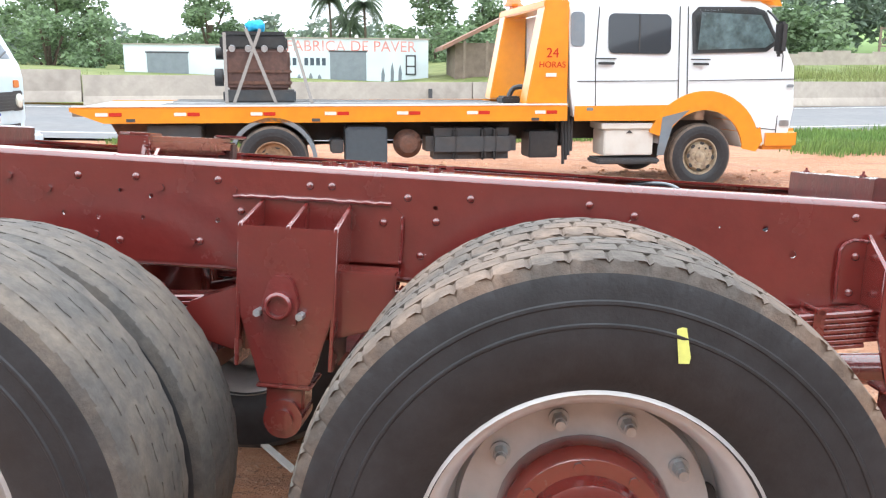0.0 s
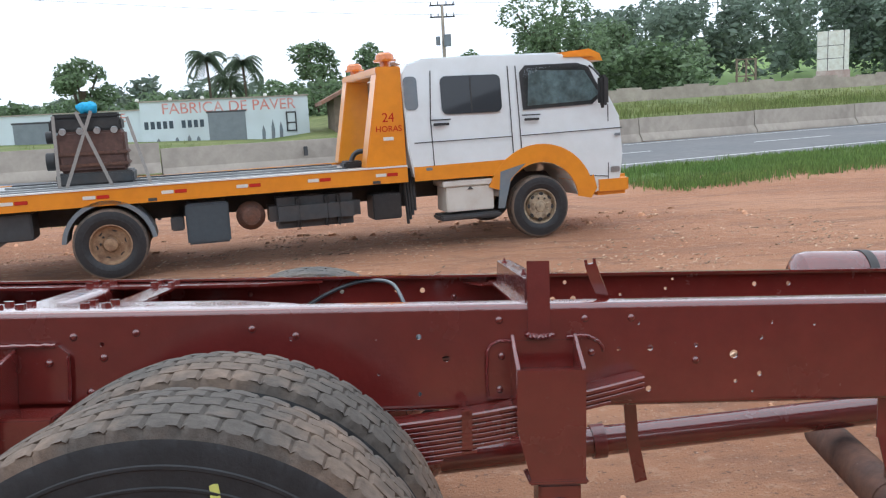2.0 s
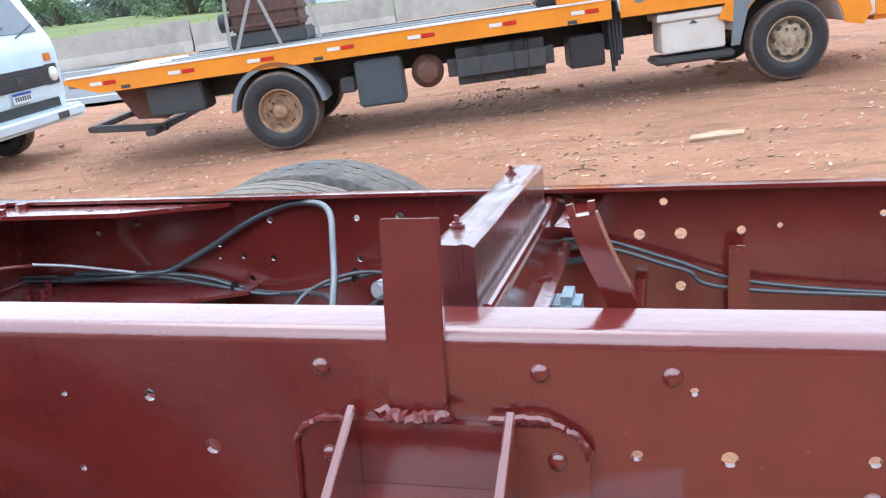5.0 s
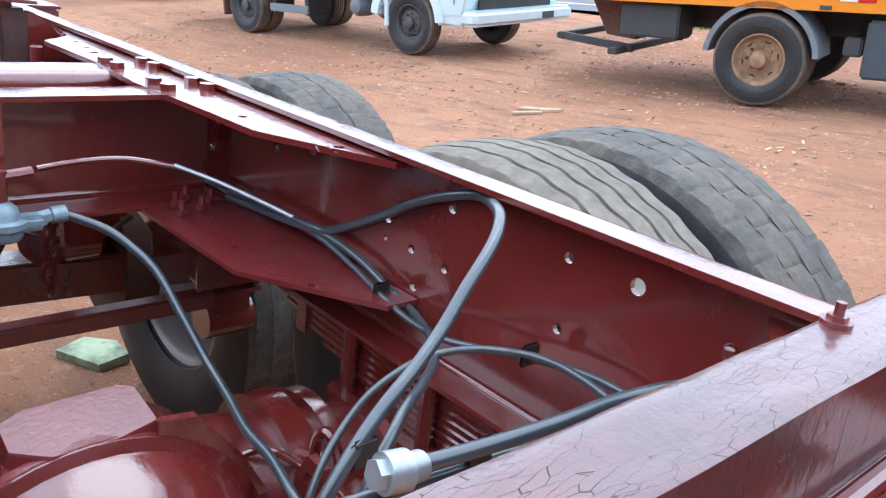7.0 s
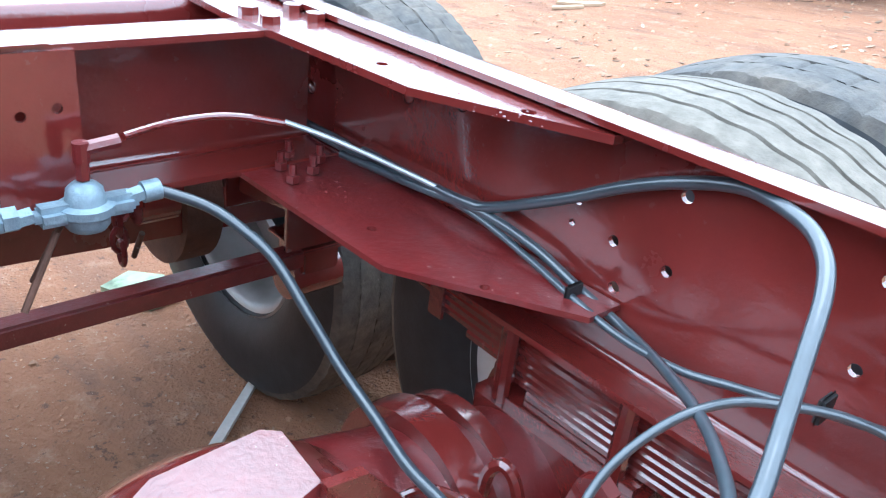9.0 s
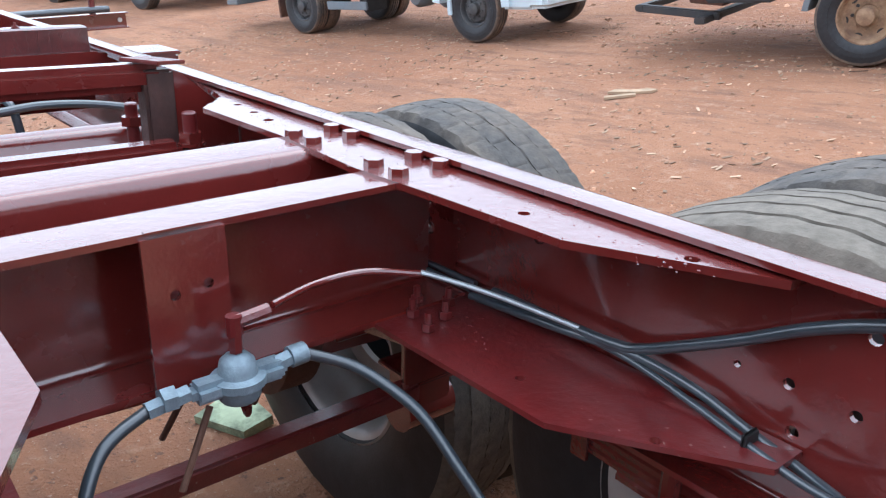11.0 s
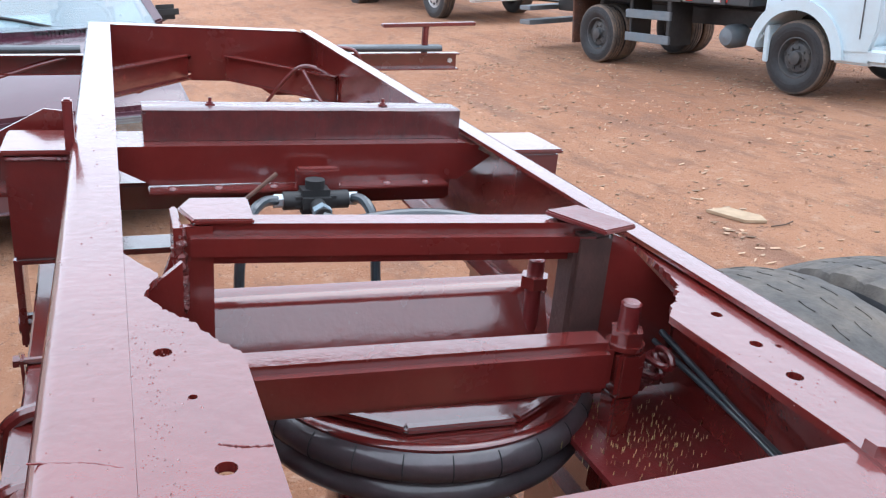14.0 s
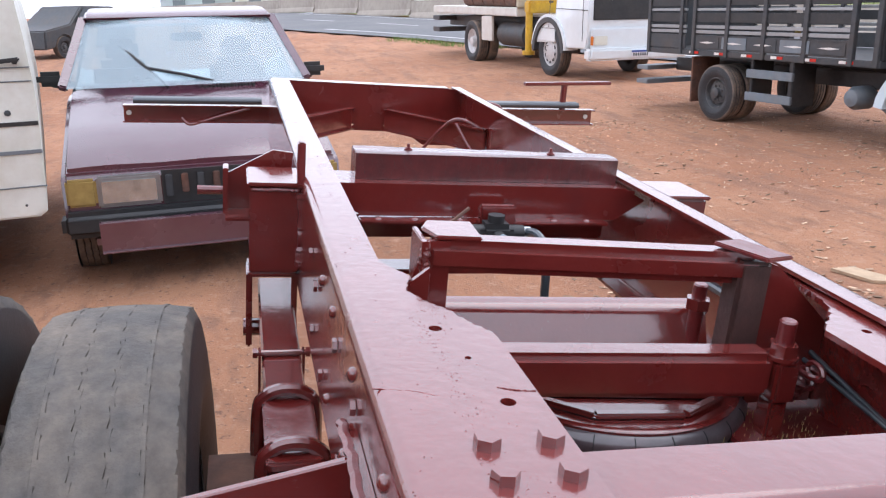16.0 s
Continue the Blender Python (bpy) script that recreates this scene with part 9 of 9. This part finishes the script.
def power_pole(x, y, z0, z1):
    p = thing("power_pole", Matrix.Translation((x, y, z0)), "concrete power pole with cross-arm and transformer", "pole", "power poles")
    h = z1 - z0
    bm = bmesh.new()
    rod(bm, (0, 0, 0), (0, 0, h), 0.17, 0.10, 12)
    part("shaft", bm, CONCRETE, p)
    for z in (h - 0.9, h - 0.1):
        bm = bmesh.new()
        block(bm, -0.9, 0.9, -0.05, 0.05, z, z + 0.10)
        part("cross_arm", bm, DARK, p)
        for dx in (-0.8, -0.3, 0.3, 0.8):
            bm = bmesh.new()
            rod(bm, (dx, 0, z + 0.1), (dx, 0, z + 0.32), 0.05, 0.03, 8)
            part("insulator", bm, GREYBLUE, p)
    bm = bmesh.new()
    rod(bm, (0.25, -0.3, h - 2.9), (0.25, -0.3, h - 2.1), 0.26, segs=14)
    block(bm, -0.55, -0.25, -0.3, 0.0, h - 2.8, h - 2.2, 0.03)
    part("transformer", bm, GREYBLUE, p)
    return p


power_pole(5.114, 57.96, 0.69, 9.1)
power_pole(-67.5, 17.0, 1.6, 10.5)
for dz in (0.3, 0.55, -0.5):
    bm = bmesh.new()
    tube(bm, [(-67.5, 17, 10.3 + dz), (-30, 37.6, 9.4 + dz), (5.114, 57.96, 8.9 + dz), (38, 66, 10.0 + dz), (78, 73, 11.4 + dz)], 0.009, 5, 6)
    tagged(part("power_line", bm, DARK, None, "thin dark power line strung between the poles"), category="cable", group="power lines")

# ruined hoarding, lattice frame and low wall on the bank
hoard = thing("ruined_hoarding", Matrix.Translation((36.28, 62.77, 1.30)) @ Matrix.Rotation(radians(-28.6), 4, "Z"), "tall peeling white hoarding on a pinkish masonry base", "hoarding")
bm = bmesh.new()
block(bm, -1.15, 1.15, -0.3, 0.3, 2.0, 5.05, 0.02)
part("white_panel", bm, GRIME_WHITE, hoard)
bm = bmesh.new()
block(bm, -1.2, 1.25, -0.4, 0.5, 0.0, 2.0, 0.03)
part("masonry_base", bm, material("pink_masonry", (0.42, 0.31, 0.28), 0.9, grain=0.15, scale=2, mix=(0.55, 0.50, 0.46), mix_scale=1.5, mix_amount=0.7), hoard)
for x in (-0.4, 0.75):
    bm = bmesh.new()
    block(bm, x, x + 0.05, -0.32, -0.30, 2.0, 5.05)
    part("panel_gap", bm, DARK, hoard)
for z in (2.9, 3.9):
    bm = bmesh.new()
    block(bm, -1.15, 0.75, -0.32, -0.30, z, z + 0.04)
    part("panel_gap", bm, DARK, hoard)
lat = thing("lattice_frame", Matrix.Translation((30.7, 66.1, 1.85)), "small rusty lattice frame", "frame")
for dx in (-0.8, 0.0, 0.8):
    bm = bmesh.new()
    block(bm, dx - 0.07, dx + 0.07, -0.07, 0.07, 0, 2.9)
    part("frame_post", bm, OLDWALL, lat)
for z in (1.4, 2.75):
    bm = bmesh.new()
    block(bm, -0.9, 0.9, -0.05, 0.05, z, z + 0.1)
    part("frame_rail", bm, OLDWALL, lat)
for a, b in (((-0.8, 0, 0.1), (0, 0, 1.4)), ((0.8, 0, 0.1), (0, 0, 1.4)), ((-0.8, 0, 1.4), (0, 0, 2.7)), ((0.8, 0, 1.4), (0, 0, 2.7))):
    bm = bmesh.new()
    rod(bm, a, b, 0.04, segs=6)
    part("frame_brace", bm, OLDWALL, lat)
bm = bmesh.new()
for k in range(24):
    u = 12 + 2.4 * k
    x = 11.37 + 1.383 * k
    block(bm, 0, 1.47, 0, 0.2, 0, 0.62 + 0.08 * (k % 3), 0.0, Matrix.Translation((x, 45.5 + 0.14 * k, 1.6 + 0.018 * k)) @ Matrix.Rotation(radians(5.5), 4, "Z"))
tagged(part("low_wall", bm, CONCRETE, None, "low broken grey wall along the top of the bank"), category="wall", kind="stuff")
# white buildings far down the road
far = thing("white_roadside_building", Matrix.Translation((-91.2, 17.8, 2.08)) @ Matrix.Rotation(radians(73.2), 4, "Z"), "distant row of white single-storey buildings beside the road", "building")
for k in range(6):
    bm = bmesh.new()
    block(bm, -26 + 8.2 * k, -18.2 + 8.2 * k, -3 - 0.3 * (k % 2), 3, -0.4, 1.7 + 0.25 * (k % 3), 0.0)
    wl = part("building_wall", bm, GRIME_WHITE if k % 2 else WALLPAINT, far)
    bm = bmesh.new()
    block(bm, -26.1 + 8.2 * k, -18.1 + 8.2 * k, -3.5, 3.2, 1.72 + 0.25 * (k % 3), 1.92 + 0.25 * (k % 3))
    part("roof_edge", bm, GREYBLUE, wl)
    for j in range(2):
        bm = bmesh.new()
        x = -24.5 + 8.2 * k + 3.2 * j
        block(bm, x, x + 1.3, -3.36, -3.2, 0.6, 1.15)
        part("far_window", bm, SHUTTER, wl)
for y, w in ((9.0, 5.0), (22.0, 7.0)):
    bm = bmesh.new()
    block(bm, -60 - w, -60, y + 14, y + 16, 1.5, 3.9)
    tagged(part("distant_shed", bm, WALLPAINT, None, "pale distant shed across the road"), category="building")


# ---- trees ----
def beyond(x, y, z):
    """A place in the belt beyond the road, on the gently falling ground there."""
    return 0.954 * x - 0.0122 * y, y, z - 0.019 * y


def leaf_cloud(lobes, count, size, flat=0.8):
    """Leaf sprays over the outer part of uneven lobes."""
    vs, fs = [], []
    total = sum(l[3] ** 2 for l in lobes)
    for cx, cy, cz, r in lobes:
        for _ in range(int(count * r * r / total)):
            d = Vector((random.gauss(0, 1), random.gauss(0, 1), random.gauss(0, 1))).normalized()
            rad = r * random.uniform(0.55, 1.0) * (0.82 + 0.30 * noise.noise(Vector((cx, cy, cz)) + d * 2.2))
            p = Vector((cx, cy, cz)) + Vector((d.x, d.y, d.z * flat)) * rad
            a = Vector((random.gauss(0, 1), random.gauss(0, 1), random.gauss(0, 0.6))).normalized()
            b = a.cross(Vector((random.gauss(0, 1), random.gauss(0, 1), random.gauss(0, 1)))).normalized()
            s = size * random.uniform(0.5, 1.2)
            k = len(vs)
            vs += [p - a * s, p - b * s * 0.45 + a * s * 0.1, p + a * s, p + b * s * 0.45 - a * s * 0.1]
            fs.append((k, k + 1, k + 2, k + 3))
    return vs, fs


def tree(x, y, z, h, spread_r, trunk=0.35, lobes=9, leaves=2600, size=0.30, mat=None, label="broad leafy tree beyond the road", lean=0.0):
    t = thing("tree", Matrix.Translation(beyond(x, y, z)), label, "tree", "trees beyond the road")
    bm = bmesh.new()
    top = Vector((lean, 0, h * 0.62))
    tube(bm, [(0, 0, -0.5), (lean * 0.2, 0.1, h * 0.2), (lean * 0.6, 0, h * 0.42), top], 0.16 + 0.012 * h, 8, 3)
    trunk_ob = part("trunk", bm, BARK, t)
    spots = []
    for k in range(lobes):
        a = math.tau * k / lobes + random.uniform(-0.4, 0.4)
        rr = spread_r * random.uniform(0.25, 0.72)
        zz = h * random.uniform(trunk + 0.12, 0.84)
        r = spread_r * random.uniform(0.30, 0.50)
        spots.append((lean + rr * math.cos(a), rr * math.sin(a), zz, r))
    spots.append((lean, 0, h * 0.86, spread_r * 0.42))
    for k in range(0, lobes, 2):
        bm = bmesh.new()
        e = Vector(spots[k][:3])
        tube(bm, [(lean * 0.5, 0, h * (trunk - 0.05)), Vector((lean * 0.6, 0, h * trunk)).lerp(e, 0.5) + Vector((0, 0, 0.2)), e], 0.09, 6, 3)
        part("limb", bm, BARK, trunk_ob)
    vs, fs = leaf_cloud(spots, leaves, size)
    me = bpy.data.meshes.new("crown")
    me.from_pydata(vs, [], fs)
    me.materials.append(mat or LEAF)
    child("crown", me, t)
    return t


def palm(x, y, z, h):
    t = thing("palm_tree", Matrix.Translation(beyond(x, y, z)), "tall feathery palm beyond the workshop", "palm", "palms")
    bm = bmesh.new()
    tube(bm, [(0, 0, -0.5), (0.1, 0, h * 0.5), (0, 0, h)], 0.10, 8, 4)
    part("trunk", bm, BARK, t)
    vs, fs = [], []
    for k in range(64):
        a = math.tau * k / 64 + random.uniform(-0.2, 0.2)
        rise = random.uniform(-0.9, 1.9)
        for j in range(16):
            u = j / 16
            r = 1.6 * u
            p = Vector((r * math.cos(a), r * math.sin(a), h + 1.2 * rise * u - 1.9 * u * u))
            side = Vector((-math.sin(a), math.cos(a), 0))
            for s in (-1, 1):
                q = p + side * s * (0.55 * (1 - u * 0.6)) + Vector((0.1 * math.cos(a), 0.1 * math.sin(a), -0.30))
                i = len(vs)
                vs += [p, p + Vector((0.10 * math.cos(a), 0.10 * math.sin(a), 0)), q]
                fs.append((i, i + 1, i + 2))
    me = bpy.data.meshes.new("fronds")
    me.from_pydata(vs, [], fs)
    me.materials.append(PALM)
    child("fronds", me, t)


tree(-24.8, 69, 1.5, 7.6, 3.2, 0.30, 10, 3000, 0.26, lean=0.5, label="dark spreading tree behind the workshop")
tree(-36.0, 65, 1.5, 8.8, 4.8, 0.26, 13, 4600, 0.27)
for bx, by, bh, br in ((-26.5, 52.5, 4.4, 3.0), (-31, 54, 4.8, 3.4), (3.0, 54.5, 4.0, 2.2)):
    tree(bx, by, 1.3, bh, br, 0.06, 10, 2200, 0.22, label="rounded bush beside the workshop")
tree(-5.6, 93, 2.0, 10.6, 3.6, 0.35, 10, 2600, 0.30, label="round-headed tree behind the shed")
tree(0.4, 94, 2.0, 10.2, 3.4, 0.35, 10, 2400, 0.30, label="round-headed tree behind the shed")
tree(18.4, 76, 2.5, 11.0, 5.6, 0.28, 16, 5200, 0.26, label="tall ragged tree with open crown on the bank")
tree(26.0, 84, 3.0, 9.0, 4.2, 0.30, 10, 2600, 0.30)
tree(11.0, 82, 2.2, 7.0, 3.4, 0.30, 9, 2000, 0.30)
palm(-13.2, 67, 1.6, 6.6)
palm(-10.3, 67.5, 1.6, 6.2)
palm(-12.0, 70, 1.6, 4.8)
for x, y, h, r in ((-44, 70, 6.0, 4.2), (-38, 74, 5.4, 4.2), (-31.5, 72, 5.2, 3.8), (-28, 76, 5.6, 4.2), (-20, 80, 6.0, 4.6), (-15, 76, 5.6, 3.6), (-9, 75, 6.6, 4.0), (-4, 72, 6.2, 4.2), (2, 74, 6.6, 4.4), (7, 70, 5.6, 3.8),
                   (14, 66, 4.6, 3.0), (-52, 66, 6.5, 4.6), (5.5, 60, 4.4, 2.6), (-1.0, 60, 5.2, 2.8)):
    tree(x, y, 1.4, h * 0.8, r * 0.9, 0.08, 9, 1500, 0.30, label="low bushy tree in the belt behind the road")


def woods(name, spots, size, mat, label):
    """A belt of distant woodland as one mass of leaf sprays."""
    vs, fs = [], []
    for x, y, z, h, r in spots:
        x, y, z = beyond(x, y, z)
        lobes = [(x + random.uniform(-0.4, 0.4) * r, y + random.uniform(-0.3, 0.3) * r, z + h * random.uniform(0.2, 0.85), r * random.uniform(0.40, 0.62)) for _ in range(5)]
        v, f = leaf_cloud(lobes, 420, size)
        k = len(vs)
        vs += v
        fs += [tuple(i + k for i in q) for q in f]
    me = bpy.data.meshes.new(name)
    me.from_pydata(vs, [], fs)
    me.materials.append(mat)
    return tagged(new(name, me), label, "woods", kind="stuff")


spots = []
for k in range(130):
    x = random.uniform(30, 150)
    y = 104 + random.uniform(0, 40) + 0.10 * (x - 30)
    spots.append((x, y, 3.0 + 0.11 * max(0, y - 100), random.uniform(10.5, 14.5) + 3.2 * smoothstep(36, 62, x), random.uniform(4.5, 6.5)))
for k in range(70):
    x = random.uniform(-95, 30)
    spots.append((x, random.uniform(98, 125), 1.5, random.uniform(5.5, 9), random.uniform(4, 6)))
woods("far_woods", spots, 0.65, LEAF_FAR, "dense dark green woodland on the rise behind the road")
spots = [(random.uniform(-33, 20), random.uniform(71, 82), 1.5, random.uniform(3.2, 5.2), random.uniform(2.6, 3.6)) for _ in range(44)]
woods("tree_belt", spots, 0.36, LEAF, "continuous belt of bushy trees behind the workshop")
spots = [(random.uniform(20, 35), random.uniform(72, 88), 2.4, random.uniform(4.5, 7.5), random.uniform(3, 4.2)) for _ in range(22)]
woods("bank_thicket", spots, 0.40, LEAF, "thick green bushes on the bank")
bm = bmesh.new()
rows = []
for i in range(25):
    x = -160 + 400 * i / 24
    row = []
    for k in range(7):
        y = 96 + 34 * k
        hgt = 2.2 + (0.045 if x < 20 else 0.11) * (y - 96) * smoothstep(-40, 60, x) + 0.012 * (y - 96)
        row.append(bm.verts.new(beyond(x, y, hgt)))
    rows.append(row)
for p, q in zip(rows, rows[1:]):
    for k in range(6):
        bm.faces.new((p[k], p[k + 1], q[k + 1], q[k]))
tagged(part("green_hillside", bm, material("pasture", (0.17, 0.27, 0.07), 0.9, grain=0.15, scale=0.2, mix=(0.12, 0.20, 0.05), mix_scale=0.05, mix_amount=0.7), None, "pale green pasture rising behind the woods", 60), category="hillside", kind="structure")
spots = [(-110 + random.uniform(-10, 10), y, 2.0, random.uniform(3, 6), random.uniform(3, 4)) for y in range(30, 80, 4)]
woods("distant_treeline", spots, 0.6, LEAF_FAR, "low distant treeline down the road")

# ---- plain unseen walls, added behind the camera to darken the paint's reflections ----
for nm, box in (("unseen_wall_south", (-7, 9.2, -7.2, -7.0)), ("unseen_wall_east", (9.0, 9.2, -7.0, 3.5))):
    bm = bmesh.new()
    block(bm, box[0], box[1], box[2], box[3], -0.3, 4.2, 0.0)
    tagged(part(nm, bm, UNSEENWALL, None, "plain unseen wall added to keep the bright horizon out of the red paint"), category="wall", kind="structure")

# ---- litter on the yard ----
def stones(n, box, smin, smax, name, mat, label):
    vs, fs = [], []
    for _ in range(n):
        x, y = random.uniform(box[0], box[1]), random.uniform(box[2], box[3])
        if noise.noise(Vector((x * 0.7, y * 1.1, 5))) + 0.6 * noise.noise(Vector((x * 2.3, y * 2.9, 8))) < random.uniform(-0.35, 0.45):
            continue
        s = smin + (smax - smin) * random.random() ** 4
        z = rough_lie(x, y)
        k = len(vs)
        a0 = random.uniform(0, 1)
        for j in range(5):
            a = a0 + math.tau * j / 5
            r = s * random.uniform(0.6, 1.1)
            vs.append((x + r * math.cos(a), y + r * math.sin(a), z - s * 0.1))
        for j in range(5):
            a = a0 + 0.4 + math.tau * j / 5
            r = s * random.uniform(0.35, 0.7)
            vs.append((x + r * math.cos(a), y + r * math.sin(a), z + s * random.uniform(0.25, 0.6)))
        fs.append(tuple(k + 5 + j for j in range(5)))
        fs += [(k + j, k + (j + 1) % 5, k + 5 + (j + 1) % 5, k + 5 + j) for j in range(5)]
    me = bpy.data.meshes.new(name)
    me.from_pydata(vs, [], fs)
    me.materials.append(mat)
    return tagged(new(name, me), label, "stones", kind="stuff")


stones(13000, (-12, 6, 1.6, 9.5), 0.003, 0.026, "loose_clods", STONE, "small loose clods and stones scattered over the yard")
stones(1200, (-3, 4, -1.5, 1.8), 0.005, 0.022, "loose_grit", STONE, "fine grit and clods under the chassis")
stones(650, (-2.5, 5.5, 8.6, 10.2), 0.015, 0.08, "rubble_bank", STONE, "broken red rubble heaped beside the tow truck")
stones(350, (-7.5, -2.0, 8.2, 10.0), 0.015, 0.07, "rubble_bank", STONE, "broken red rubble heaped behind the trucks")
stones(3600, (-12, 6, 1.8, 9.5), 0.004, 0.017, "pale_chips", PLANK, "pale wood and paper chips scattered on the soil")


vs, fs = [], []
for _ in range(11000):
    x, y = random.uniform(-12, 6), random.uniform(1.7, 9.3)
    if noise.noise(Vector((x * 0.8, y * 1.3, 15))) + 0.5 * noise.noise(Vector((x * 2.6, y * 3.1, 18))) < random.uniform(-0.15, 0.5):
        continue
    a, ln, w = random.gauss(0.35, 0.9), random.uniform(0.005, 0.032), random.uniform(0.002, 0.010)
    z, c, s2, k = rough_lie(x, y) + 0.004, math.cos(a), math.sin(a), len(vs)
    up = random.uniform(0.0, 0.012)
    vs += [(x - ln * c + w * s2, y - ln * s2 - w * c, z), (x + ln * c + w * s2, y + ln * s2 - w * c, z + up), (x + ln * c - w * s2, y + ln * s2 + w * c, z + up + 0.003), (x - ln * c - w * s2, y - ln * s2 + w * c, z + 0.003), (x, y, z - 0.008)]
    fs += [(k, k + 1, k + 2, k + 3), (k, k + 4, k + 1), (k + 3, k + 2, k + 4)]
me = bpy.data.meshes.new("leaf_litter")
me.from_pydata(vs, [], fs)
me.materials.append(LITTER)
tagged(new("leaf_litter", me), "dry leaf and twig litter strewn over the red soil", "litter", kind="stuff")


def flat_scrap(x, y, outline, mat, label, turn, name="board_scrap", t=0.018, category="board"):
    bm = bmesh.new()
    plate(bm, outline, t, Matrix.Translation((x, y, rough_lie(x, y) + 0.004)) @ Matrix.Rotation(turn, 4, "Z") @ Matrix.Rotation(radians(1.5), 4, "X"))
    return tagged(part(name, bm, mat, None, label), category=category)


flat_scrap(-3.503, 3.473, [(-0.17, -0.05), (0.10, -0.075), (0.19, 0.0), (0.12, 0.06), (-0.10, 0.07)], PLANK, "bleached board scrap lying on red soil", radians(20))
flat_scrap(-3.125, 5.171, [(-0.17, -0.03), (0.02, -0.05), (0.15, -0.035), (0.19, 0.02), (0.12, 0.05), (0.0, 0.02), (-0.12, 0.05)], PLANK, "split pale board lying on red soil", radians(35))
flat_scrap(1.70, 5.65, [(-0.20, -0.05), (0.18, -0.07), (0.22, 0.03), (0.05, 0.09), (-0.16, 0.06)], PLANK, "pale curved scrap lying on red soil", radians(12))
flat_scrap(-3.10, 5.0, [(-0.12, -0.02), (0.12, -0.03), (0.13, 0.02), (-0.10, 0.03)], PLANK, "narrow pale splinter on red soil", radians(60))
flat_scrap(-1.95, -0.13, [(-0.02, -0.015), (0.02, -0.018), (0.022, 0.014), (-0.018, 0.016)], LENS_WHITE, "small white paper scrap on soil", 0.3, "paper_scrap", 0.003, "paper")
flat_scrap(-1.35, 1.05, [(-0.11, -0.06), (0.10, -0.07), (0.13, 0.03), (0.02, 0.08), (-0.10, 0.05)], material("pale_green_cloth", (0.45, 0.55, 0.36), 0.85, grain=0.15, scale=20, mix=(0.05, 0.07, 0.05), mix_scale=9, mix_amount=0.9), "crumpled pale green rag on soil", 0.4, "rag_scrap", 0.03, "rag")
flat_scrap(-0.62, 0.98, [(-0.14, -0.012), (0.14, -0.016), (0.14, 0.012), (-0.14, 0.012)], LENS_WHITE, "pale flat stick on soil", radians(-50), "stick_scrap", 0.01, "stick")
for k in range(10):
    x, y = random.uniform(-9, 4), random.uniform(2.2, 8)
    L, a = random.uniform(0.08, 0.30), random.uniform(0, math.pi)
    z = rough_lie(x, y) + 0.008
    bm = bmesh.new()
    tube(bm, [(x, y, z), (x + 0.5 * L * math.cos(a), y + 0.5 * L * math.sin(a), z + 0.004), (x + L * math.cos(a + 0.3), y + L * math.sin(a + 0.3), z)], 0.004, 5, 3)
    tagged(part("twig", bm, TWIG, None, "dark dry twig on the red soil"), category="twig", group="twigs on the yard")
spots = [(-0.44 + random.uniform(-0.09, 0.09), 0.74 + random.uniform(-0.06, 0.06), 0.842, 0.5) for _ in range(60)]
dl = tuft_patch("dry_leaf_litter", spots, STRAW, 0.03, 5, "dry grass litter caught in the frame corner", 0.004, "litter")
for v in dl.data.vertices:
    q = v.co.copy()
    q.x = -0.63 + (q.x + 0.46) * 0.35
    q.y = 0.75 + (q.y - 0.74) * 0.30
    q.z = 0.843 + (q.z - 0.842) * 0.3
    v.co = CH @ q
